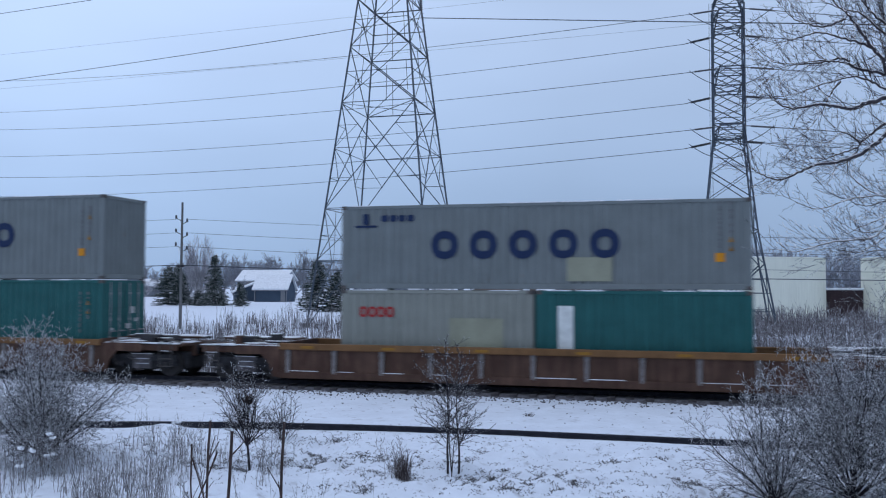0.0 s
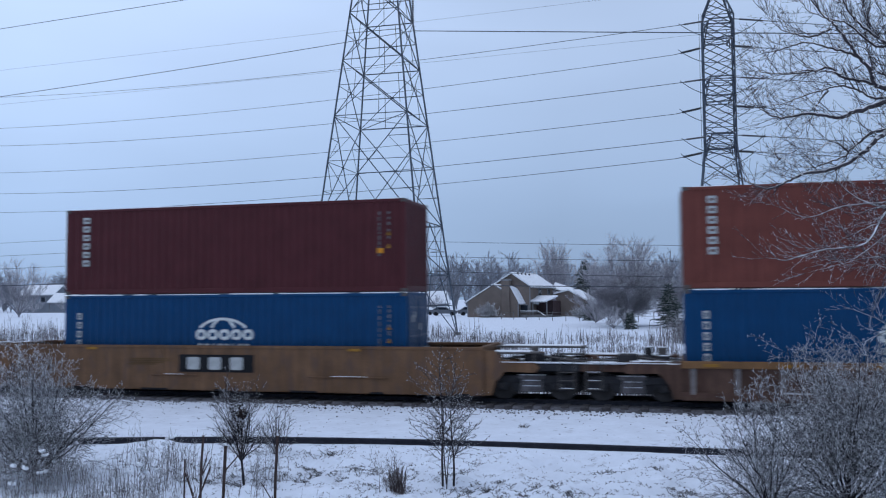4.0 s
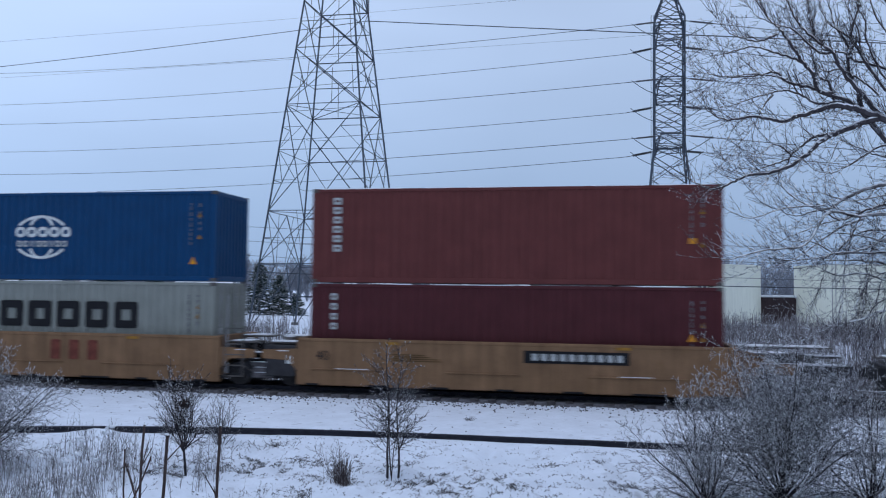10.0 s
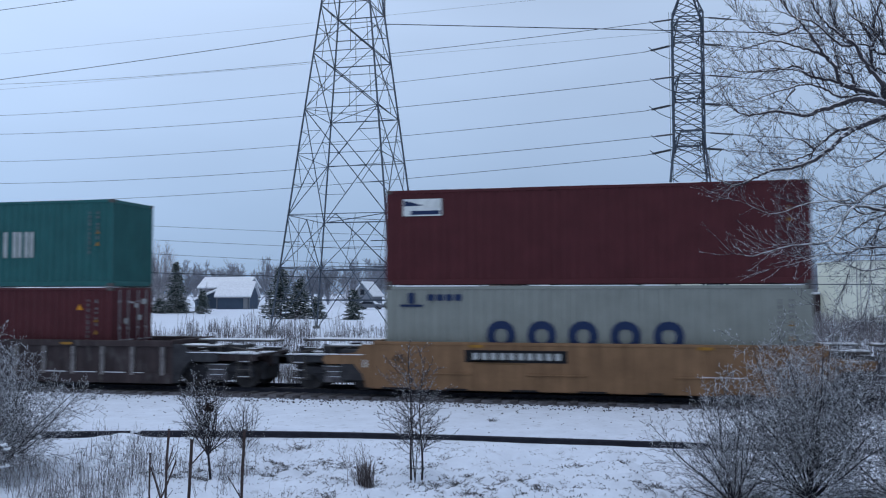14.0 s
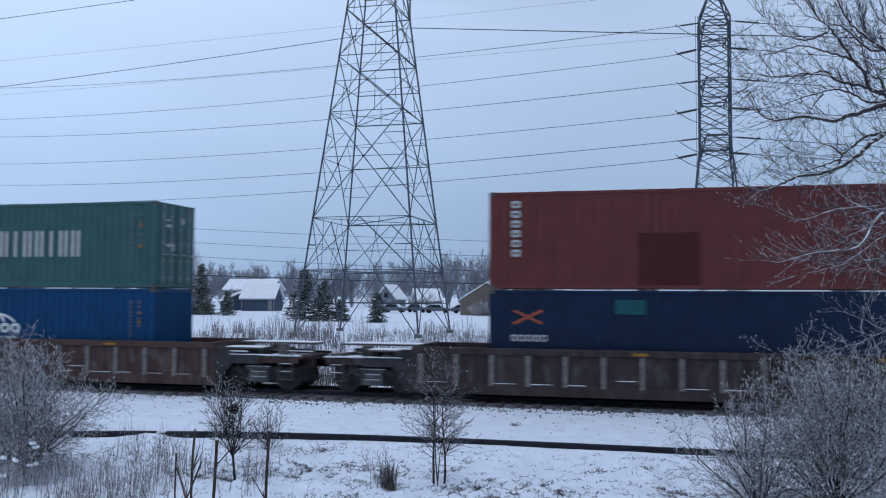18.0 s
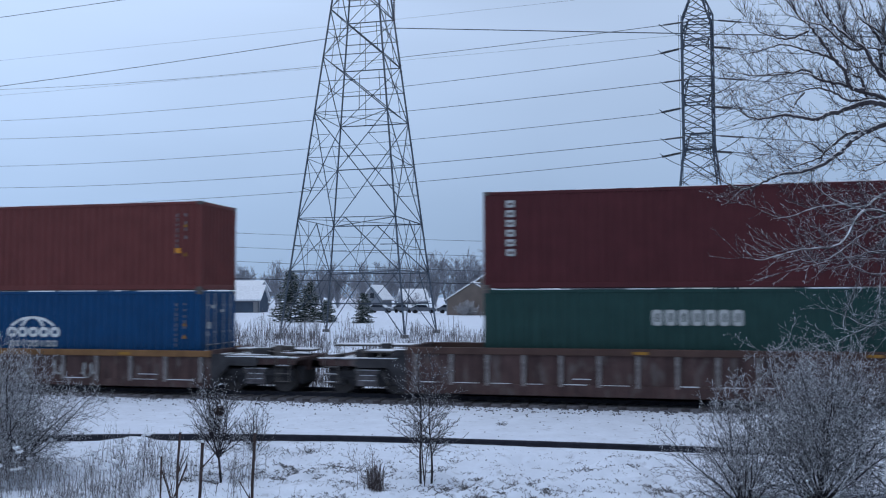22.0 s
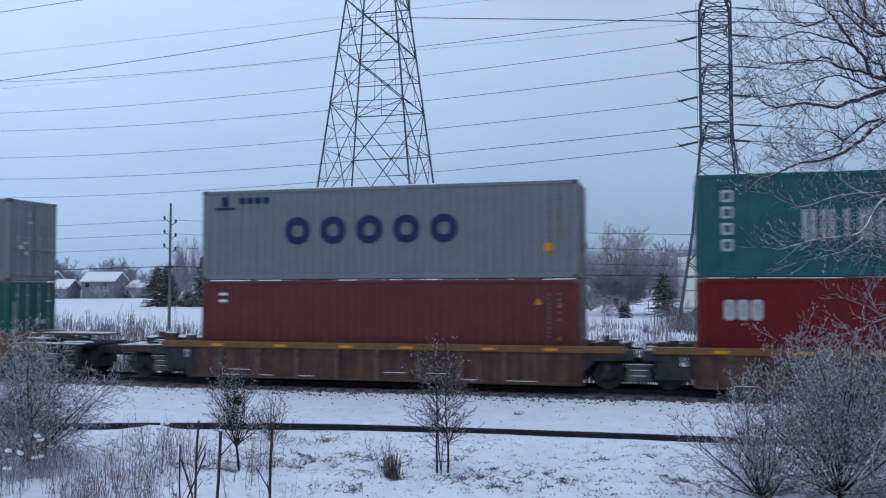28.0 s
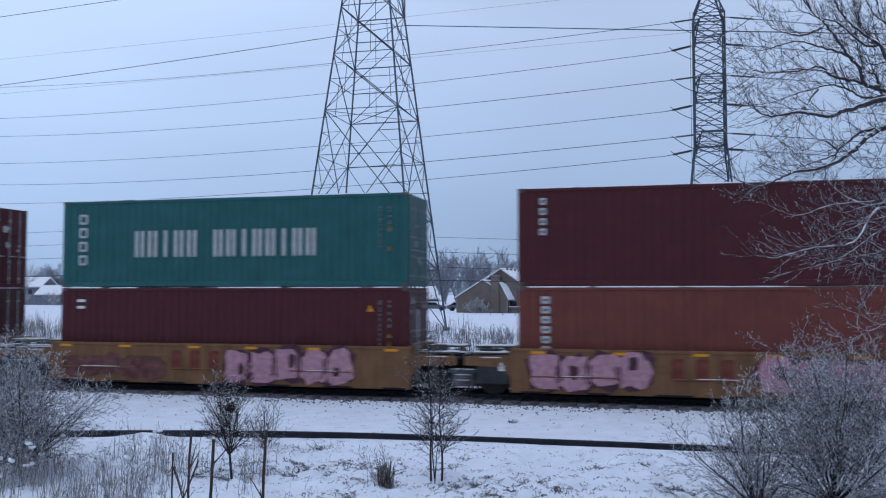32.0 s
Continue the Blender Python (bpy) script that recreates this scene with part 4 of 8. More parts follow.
def well_unit(name, style, top, ext, ribs, front, rear, gap_rear):
    x0, x1 = -ext, LEN + ext
    paint = {"rib": "rib", "dark": "dark", "dark53": "dark", "sill": "web", "yellow53": "yellow", "yellow40": "mustard", "tagged40": "yellow"}[style]
    body, sill = WELL[paint], SILL["rib" if style in ("rib", "sill", "dark") else "dark"] if ribs else WELL[paint]
    words = {"rib": "orange-brown ribbed", "dark": "rusty brown ribbed", "dark53": "rusty brown ribbed", "sill": "brown ribbed yellow-silled", "yellow53": "weathered yellow", "yellow40": "mustard yellow",
             "tagged40": "spray-painted yellow"}[style]
    root = thing("well_car", "%s double-stack well car unit dusted with snow" % words, "rail car", pose(STACK[name], TRACK_Y, 0), "well cars of the train")
    MOVING.append((root, STACK[name]))
    if name in "NOP":
        body = sill = WELL["sooty"]
    if name in "EFG":
        body = sill = WELL["umber"]
    rng = random.Random(sum(map(ord, name)) * 13)

    def put(nm, key, make, material, at=(0, 0, 0), label=""):
        ob = part(nm, cached("%s_%s_%.2f_%.2f" % (key, style, top, ext), make, material), None, root, label)
        ob.location = at
        return ob

    bot = 0.13
    foot = bot + 0.10 if not ribs or style == "sill" else 0.46 if style == "dark53" else 0.36   # top of the bottom sill
    sh = 0.20 if ribs else 0.10
    rec = 0.07 if ribs else 0.0   # the web lies back behind the sills of ribbed cars
    for sgn in (-1, 1):
        ya, yb = (-SIDE + rec, -SIDE + rec + 0.03) if sgn < 0 else (SIDE - rec - 0.03, SIDE - rec)
        put("side_panel", "web%d" % sgn, lambda: Shape().box(x0, x1, ya, yb, bot + 0.02, top - sh + 0.02, 0.005), body)
        yc, yd = (-SIDE - 0.02, -SIDE + 0.14) if sgn < 0 else (SIDE - 0.14, SIDE + 0.02)
        xs = 1.15 if style == "sill" else 0.0
        put("top_sill", "sill%d" % sgn, lambda: Shape().box(x0 - xs, x1 + xs, yc, yd, top - sh, top, 0.02), sill)
        put("bottom_sill", "bot%d" % sgn, lambda: Shape().box(x0, x1, yc + (0 if sgn > 0 else 0.03), yd, bot, foot, 0.015), body)
    if ribs:
        n = ribs
        rib = cached("rib_%s_%.2f" % (style, top), lambda: Shape().plate([(0.01, foot - 0.06), (0.10, foot - 0.06), (0.135, top - 0.19), (0.0, top - 0.19)], -SIDE - 0.004, -SIDE + 0.085), RIBFACE if style != "sill" else RUSTYRIB)
        for i in range(n):
            x = x0 + 0.25 + (x1 - x0 - 0.65) * (i + (0.5 if style == "sill" else 0)) / (n - (0 if style == "sill" else 1))
            if style == "sill" and i == n - 1:
                continue
            part("rib", rib, None, root).location = (x, 0, 0)
        part("rib", cached("ribfar_%.2f" % top, lambda: Shape().box(0, 0.12, SIDE - 0.085, SIDE, foot, top - 0.2, 0.01), RIBFACE), None, root).location = (6, 0, 0)
        s = Shape()
        for i in range(n - 1):
            bay = (x1 - x0 - 0.65) / (n - (0 if style == "sill" else 1))
            x = x0 + 0.39 + bay * (i + (0.5 if style == "sill" else 0))
            if rng.random() < 0.8:
                s.box(x, x + bay * rng.uniform(0.25, 0.75), -SIDE + 0.01, -SIDE + 0.08, foot, foot + rng.uniform(0.008, 0.022), 0.004)
            if rng.random() < 0.12:
                u = x + bay * rng.uniform(0.1, 0.3)
                s.box(u, u + bay * 0.5, -SIDE + 0.05, -SIDE + 0.075, foot + 0.16, foot + 0.18, 0.004)
        tagged(part("snow_strip", s, SNOWCAP, root), "broken lines of snow along the sill", kind="stuff")
    # reflective marks along the sill
    for k in ((2, 4) if style.startswith("dark") else range(6) if style in ("sill", "tagged40", "rib") else (1, 4)):
        x = x0 + 0.6 + (x1 - x0 - 1.6) * k / 5 + rng.uniform(-0.2, 0.2)
        put("reflector", "reflector", lambda: Shape().box(0, 0.42, -SIDE - 0.032, -SIDE - 0.018, top - 0.15, top - 0.07, 0.002), AMBER if style in ("sill", "tagged40") else DULLAMBER, (x, 0, 0))
    # well floor, cross members and bulkheads
    put("floor", "floor", lambda: Shape().box(x0 + 0.05, x1 - 0.05, -1.36, 1.36, 0.2, FLOOR - 0.002, 0.01), STEEL)
    for x in (x0 + 0.02, x1 - 0.14):
        put("bulkhead", "bulk", lambda: Shape().box(0, 0.12, -1.36, 1.36, FLOOR, top + 0.02, 0.02), body, (x, 0, 0))
    if not ribs:
        # seams, ledge and small fittings on the plain sides
        for k in range(1, 8):
            put("seam", "seam", lambda: Shape().box(-0.012, 0.012, -SIDE - 0.008, -SIDE + 0.01, bot + 0.1, top - 0.1, 0.003), body, (x0 + (x1 - x0) * k / 8, 0, 0))
        for k in range(3):
            x = x0 + 0.5 + (x1 - x0) * k / 3.1
            w = rng.uniform(1.6, 2.8)
            part("ledge", Shape().box(x, x + w, -SIDE - 0.045, -SIDE, 0.60, 0.64, 0.01), body, root)
            if rng.random() < 0.6:
                part("snow_strip", Shape().box(x + w * 0.3, x + w * rng.uniform(0.6, 0.95), -SIDE - 0.043, -SIDE, 0.64, 0.655, 0.004), SNOWCAP, root)
        for k in range(7):
            x = x0 + 0.3 + (x1 - x0 - 1.2) * k / 6
            part("drain_slot", Shape().box(x, x + rng.uniform(0.4, 1.1), -SIDE - 0.012, -SIDE + 0.004, bot + 0.005, bot + 0.06, 0.004), BLACK, root)
    # lettering bars and number panels on the sides
    global YF
    keep, YF = YF, -SIDE - 0.014
    if style in ("yellow53", "yellow40", "tagged40"):
        lx = {"yellow53": 3.9 if name in "EF" else 6.9, "yellow40": 6.6, "tagged40": 4.3}[style]
        if name in ("F", "E"):
            part("number_panel", Shape().box(4.55, 7.2, YF, YF + 0.01, 0.72, 1.28, 0.003), BLACK, root, "black panel with white bars")
            YF -= 0.008
            word(root, 4.8, 7.1, 0.80, 1.2, 3, LETTER, "", 0.62)
        elif name in ("G", "I", "M", "Z"):
            px0 = {"G": 1.4, "I": 6.6, "M": 2.5, "Z": 7.7}[name]
            part("number_panel", Shape().box(px0, px0 + 3.0, YF, YF + 0.01, top - 0.58, top - 0.22, 0.003), BLACK, root, "black panel with white bars")
            YF -= 0.008
            word(root, px0 + 0.22, px0 + 2.9, top - 0.50, top - 0.30, 10, LETTER, "", 0.66)
        else:
            if name == "H":
                part("number_panel", Shape().box(0.6, 3.05, YF, YF + 0.01, top - 0.32, top - 0.08, 0.003), BLACK, root, "black panel with white bars")
                YF -= 0.008
                word(root, 0.75, 2.95, top - 0.27, top - 0.13, 10, FADED, "", 0.66)
                YF = -SIDE - 0.014
            word(root, lx, lx + 2.0, top - 0.85, top - 0.22, 3, OXBLOOD, "faded lettering bar", 0.55)
        YF = -SIDE - 0.014
        if style == "yellow53" and name != "H":
            numeral(root, "53", -1.95, 0.54, 0.40, YF, SOOT)
        elif style == "yellow40":
            numeral(root, "40", 0.28, 0.90, 0.30, YF, SOOT)
        for k in range(4):
            part("stencil", bar(Shape(), 2.6 + rng.uniform(0, 0.2), top - 0.45 - 0.06 * k, rng.uniform(0.7, 1.6), 0.03), GRIMEMAT, root)
    elif style == "dark53" and name == "P":
        numeral(root, "53", LEN + 0.25, 0.62, 0.40, -SIDE + 0.062, TAN)
    elif style == "dark":
        for k in range(3):
            part("spray_paint", stroke(5.9 + 1.2 * k, 0.66, 0.55, 0.6, rng, -SIDE + 0.055, 0.028), SILVER, root)
    YF = keep
    if style == "tagged40":
        yy = -SIDE - 0.026
        if name in ("AB", "AC", "AD"):
            for bx, n in {"AB": ((0.4, 4), (6.7, 5)), "AC": ((6.3, 5),), "AD": ((0.8, 6),)}[name]:
                for k in range(n):
                    gx, gz = bx + k * 0.85 + 0.4, 0.78 + rng.uniform(-0.06, 0.06)
                    part("spray_paint", blob(gx, gz, 1.16, 1.24, rng, yy + 0.004), PLUM, root)
                    part("spray_paint", blob(gx, gz, 1.0, 1.1, rng, yy - 0.006), PINK, root)
                    if k % 2 == (1 if n == 4 else 0) or rng.random() < 0.3:
                        part("spray_paint", blob(gx + rng.uniform(-0.1, 0.15), gz + rng.uniform(-0.2, 0.25), rng.uniform(0.2, 0.34), rng.uniform(0.25, 0.5), rng, yy - 0.016), PLUM, root)
                for k in range(n - 1):
                    part("spray_paint", stroke(bx + k * 0.85 + 0.8, 0.78, 0.25, rng.uniform(0.7, 1.0), rng, yy - 0.006, 0.02), PLUM, root)
            if name == "AC":
                for k in range(5):
                    part("spray_paint", blob(0.7 + k * 0.75, 0.62 + rng.uniform(-0.1, 0.1), 0.9, 0.8, rng, yy), RUSTWASH, root)
        elif name == "Z":
            for k in range(6):
                gx, gz = 0.8 + k * 0.95, 0.74 + rng.uniform(-0.06, 0.06)
                part("spray_paint", blob(gx, gz, rng.uniform(0.95, 1.15), rng.uniform(1.0, 1.2), rng, yy), SOOT, root)
                part("spray_paint", blob(gx, gz, rng.uniform(0.74, 0.9), rng.uniform(0.75, 1.0), rng, yy - 0.008), SILVER, root)
                part("spray_paint", blob(gx + rng.uniform(-0.06, 0.08), gz + rng.uniform(-0.15, 0.15), rng.uniform(0.16, 0.28), rng.uniform(0.3, 0.5), rng, yy - 0.014), SOOT, root)
                part("spray_paint", stroke(gx + 0.1, gz, 0.35, rng.uniform(0.6, 0.9), rng, yy - 0.016, 0.026), SOOT, root)
        else:
            for k in range(5):
                part("spray_paint", blob(1.3 + k * 0.75, 0.62 + rng.uniform(-0.1, 0.1), 0.9, 0.8, rng, yy), RUSTWASH, root)
            for k in range(3):
                part("spray_paint", blob(8.9 + k * 0.7, 0.75, 0.75, 1.05, rng, yy), OLIVE, root)
                part("spray_paint", blob(8.9 + k * 0.7, 0.75, 0.35, 0.55, rng, yy - 0.01), SLATE, root)

    def truck(x):
        t = part("truck", cached("truck", truck_frame, STEEL), None, root)
        t.location = (x, 0, 0)
        bolster = part("bolster_end", cached("bolster_end", lambda: Shape().plate([(-0.34, 0.26), (-0.3, 0.62), (-0.38, 0.66), (-0.38, 0.74), (0.38, 0.74), (0.38, 0.66), (0.3, 0.62), (0.34, 0.26)], -1.07, -1.0).box(-0.24, 0.24, -1.09, -1.06, 0.32, 0.42, 0.01).box(-0.24, 0.24, -1.09, -1.06, 0.48, 0.58, 0.01), DUSTYIRON), None, t)
        part("snow_ledge", cached("bolster_snow", lambda: Shape().box(-0.4, 0.4, -1.1, -1.0, 0.74, 0.765, 0.008), SNOWCAP), None, bolster)
        for z in (0.42, 0.58):
            part("snow_ledge", cached("bolster_snow_%.2f" % z, lambda: Shape().box(-0.22, 0.24, -1.09, -1.062, z, z + 0.018, 0.006), SNOWCAP), None, bolster)
        for k in (-1, 1):
            w = part("wheelset", cached("wheelset", wheelset, WHEELSTEEL), None, t)
            w.location = (0.889 * k, 0, 0.42)
            SPIN.append((w, k))

    def deck(xa, xb, lift=0.0):
        """End platform over a truck: deck, stub sill, steps, hand brake, hoses and patches of snow."""
        lo, hi = min(xa, xb), max(xa, xb)
        zt = 1.05 + lift
        s = Shape().box(lo, hi, -1.25, 1.25, zt - 0.08, zt, 0.015).box(lo, hi, -0.35, 0.35, zt - 0.45, zt - 0.08, 0.03)
        s.box(lo + 0.1, hi - 0.1, -1.3, -1.2, zt - 0.22, zt - 0.02, 0.015).box(lo + 0.1, hi - 0.1, 1.2, 1.3, zt - 0.22, zt - 0.02, 0.015)
        part("end_platform", s, body if ribs else STEEL, root)
        part("underframe", Shape().box(lo + 0.1, hi - 0.1, -0.6, 0.6, 0.22, zt - 0.3, 0.05).box(lo + 0.3, hi - 0.3, -1.05, -0.8, 0.5, 0.75, 0.04), STEEL, root)
        # skirt beside the deck, cut away over the wheels
        sg = 1 if xb > xa else -1
        span = abs(xb - xa)
        if span > 2:
            o = [(0, 0.16), (0, top - 0.1), (0.35, top - 0.1), (0.55, zt + 0.1), (span * 0.52, zt + 0.03), (span * 0.56, zt - 0.12), (span * 0.52, zt - 0.26), (0.62, zt - 0.24), (0.34, 0.55), (0.22, 0.16)]
        else:
            o = [(0, 0.55), (0, zt + 0.12), (span, zt + 0.06), (span, zt - 0.2), (0.3, zt - 0.24)]
        skirt = Shape().plate([(xa + sg * u, w) for u, w in (o if sg > 0 else o[::-1])], -1.42, -1.36)
        part("deck_skirt", skirt, STEEL if style in ("sill", "dark", "dark53") else body, root)
        part("snow_strip", Shape().box(lo + 0.5, hi - 0.3, -1.43, -1.3, zt + 0.03, zt + 0.055, 0.01), SNOWCAP, root)
        # raised walkway gratings, each under a skin of snow
        zw = max(top - 0.06, zt + 0.16)
        for ya, za, cutoff in ((-1.1, zw - 0.1, 0.45), (0.1, zw + 0.02, 0.0)):
            lo, hi = (min(xa, xb), max(xa, xb)) if cutoff == 0 or span < 2 else (min(xa, xa + sg * span * (1 - cutoff)), max(xa, xa + sg * span * (1 - cutoff)))
            g = Shape().box(lo + 0.05, hi - 0.05, ya, ya + 0.75, za - 0.05, za, 0.012)
            for gx in (lo + 0.12, hi - 0.2):
                g.box(gx, gx + 0.06, ya + 0.05, ya + 0.11, zt - 0.02, za - 0.04, 0.008)
            walkway = part("walkway", g, CASTING if style != "rib" else body, root)
            part("snow_cover", Shape().box(lo + rng.uniform(0.08, 0.3), hi - rng.uniform(0.08, 0.3), ya - 0.004, ya + 0.73, za + 0.002, za + 0.028, 0.012), SNOWCAP, walkway)
        lo, hi = min(xa, xb), max(xa, xb)
        # snow lying along pipes, plates and gratings
        for _ in range(7 if span > 2 else 4):
            gx, gy = rng.uniform(lo, hi - 0.5), rng.uniform(-1.3, 0.9)
            gz = zt + rng.uniform(-0.28, 0.16) if gy < -1.0 else zt + rng.uniform(0.0, 0.2)
            gl = rng.uniform(0.4, 1.3)
            part("snow_ridge", Shape().box(gx, min(hi + 0.2, gx + gl), gy, gy + 0.07, gz, gz + rng.uniform(0.02, 0.05), 0.01), SNOWCAP, root)
            part("deck_pipe", Shape().tube((gx, gy + 0.035, gz - 0.03), (min(hi + 0.2, gx + gl), gy + 0.035, gz - 0.03), 0.032, None, 6), STEEL, root)
        # uneven gear on the deck: reservoir, valve, levers
        for _ in range(5 if span > 2 else 3):
            gx, gy = rng.uniform(lo + 0.2, hi - 0.45), rng.uniform(-1.1, -0.2)
            gw, gh = rng.uniform(0.12, 0.4), rng.uniform(0.08, 0.34) if rng.random() < 0.85 else rng.uniform(0.36, 0.46)
            part("deck_gear", Shape().box(gx, gx + gw, gy, gy + rng.uniform(0.15, 0.4), zt, zt + gh, 0.02), rng.choice((STEEL, STEEL, body, CASTING)), root)
            if rng.random() < 0.6:
                part("snow_patch", Shape().box(gx + 0.02, gx + gw - 0.02, gy + 0.02, gy + 0.14, zt + gh, zt + gh + 0.03, 0.01), SNOWCAP, root)
        for _ in range(4):
            gx = rng.uniform(lo + 0.1, hi - 0.1)
            part("hose", Shape().line([(gx, -1.15, zt - 0.1), (gx + rng.uniform(-0.15, 0.15), -1.28, zt - 0.45), (gx + rng.uniform(-0.3, 0.3), -1.2, rng.uniform(0.3, 0.55))], 0.022), rng.choice((STEEL, CASTING)), root)
        sn = Shape()
        for _ in range(5):
            x = rng.uniform(lo, hi - 0.4)
            y = rng.uniform(-1.2, 0.6)
            sn.box(x, min(hi, x + rng.uniform(0.4, 1.2)), y, y + rng.uniform(0.25, 0.7), zt, zt + rng.uniform(0.02, 0.05), 0.012)
        sn.box(lo + 0.05, hi - 0.05, -1.31, -1.1, zt - 0.004, zt + 0.03, 0.01)
        tagged(part("snow_patch", sn, SNOWCAP, root, "patches of snow"), kind="stuff")
        xr = xb - 0.25 * (1 if xb > xa else -1)
        if span > 2:
            run = -0.45 * sg
            ladder = part("ladder", Shape().line([(xr, -1.36, 0.35), (xr, -1.36, zt + 0.12), (xr + run, -1.36, zt + 0.12), (xr + run, -1.36, 0.35)], 0.018), CASTING, root, "grimy step ladder")
            for z in (0.38, 0.62, 0.86):
                part("rung", Shape().line([(xr, -1.36, z), (xr + run, -1.36, z)], 0.016), CASTING, ladder)
                if rng.random() < 0.6:
                    part("snow_ledge", Shape().box(min(xr, xr + run) + 0.06, max(xr, xr + run) - 0.06, -1.375, -1.345, z + 0.014, z + 0.03, 0.006), SNOWCAP, ladder)
        s = Shape().box((lo + hi) / 2 - 0.35, (lo + hi) / 2 + 0.25, -0.9, -0.3, zt, zt + 0.26, 0.03)
        s.tube(((lo + hi) / 2 + 0.5, -0.6, zt + 0.1), ((lo + hi) / 2 + 0.5, 0.3, zt + 0.1), 0.13, None, 10)
        part("brake_cylinder", s, STEEL, root)
        s = Shape().line([(lo + 0.1, -1.0, zt + 0.05), ((lo + hi) / 2, -0.8, zt + 0.22), (hi - 0.1, -1.0, zt + 0.06)], 0.022)
        part("brake_pipe", s, CASTING, root)

    # trucks, platforms and couplers
    if rear:
        deck(x0, x0 - 2.9, 0.05)
        truck(x0 - 1.35)
        part("coupler", Shape().box(x0 - 3.7, x0 - 2.8, -0.16, 0.16, 0.72, 1.0, 0.04).box(x0 - 3.95, x0 - 3.6, -0.24, 0.22, 0.68, 1.04, 0.06), STEEL, root)
    else:
        mid = -gap_rear / 2
        truck(mid)
        deck(x0, mid + 0.12, 0.05)
    if front:
        deck(x1, x1 + 2.9, 0.05)
        truck(x1 + 1.35)
        part("coupler", Shape().box(x1 + 2.8, x1 + 3.7, -0.16, 0.16, 0.72, 1.0, 0.04).box(x1 + 3.6, x1 + 3.95, -0.22, 0.24, 0.68, 1.04, 0.06), STEEL, root)
    else:
        deck(x1, LEN + front_gap / 2 - 0.12, 0.05)
    if style in ("yellow40", "sill", "tagged40"):
        part("equipment_box", Shape().box(x0 - 1.05, x0 - 0.06, -1.4, -0.6, 0.35, top - 0.25, 0.03), STEEL, root)
        part("label_plate", Shape().box(x0 - 0.35, x0 - 0.15, -1.42, -1.4, 0.75, 1.0, 0.003), WHITE, root)
    if style in ("yellow40", "tagged40"):
        ladder = part("ladder", Shape().line([(x1 + 0.15, -1.42, 0.3), (x1 + 0.15, -1.42, top + 0.25), (x1 + 0.75, -1.42, top + 0.25), (x1 + 0.75, -1.42, 0.3)], 0.028), CASTING, root, "grey step ladder")
        for z in (0.32, 0.65, 0.98, 1.31):
            part("rung", Shape().line([(x1 + 0.15, -1.42, z), (x1 + 0.75, -1.42, z)], 0.018), CASTING, ladder)
        part("grab_pole", Shape().line([(x1 + 0.2, -1.38, 0.4), (x1 + 0.2, -1.38, 2.55)], 0.026), GALV, root, "pale steel grab pole")


DUSTYIRON = mat("dust_coated_iron", (0.13, 0.12, 0.125), 0.85, var=0.4, scale=4, snow=0.5, snow_at=0.55)
GRIMEMAT = mat("faint_stencil_paint", (0.12, 0.07, 0.03), 0.7, var=0.3)
RUSTWASH = mat("purple_brown_spray_paint", (0.12, 0.05, 0.045), 0.7, var=0.4, scale=5)
for names, style, top, ext, ribs in CARS:
    for i, nm in enumerate(names):
        rear = i == len(names) - 1
        front = i == 0
        gap_rear = 0 if rear else STACK[nm] - STACK[names[i + 1]] - LEN
        front_gap = 0 if front else STACK[names[i - 1]] - STACK[nm] - LEN
        e = ext
        if nm == "H":
            e = 2.1
        well_unit(nm, style, top, e, ribs, front, rear and nm != "AD", gap_rear if not (rear and nm == "AD") else 3.4)


# ---- lattice towers and lines ----
def bars(root, s, name="brace"):
    """Splits a shape made of L-section bars into one part a bar."""
    for k in range(0, len(s.v) // 12):
        part(name, bm_mesh(name, s.v[k * 12:k * 12 + 12], [[a - k * 12 for a in f] for f in s.f[k * 8:k * 8 + 8]]), LATTICE, root)


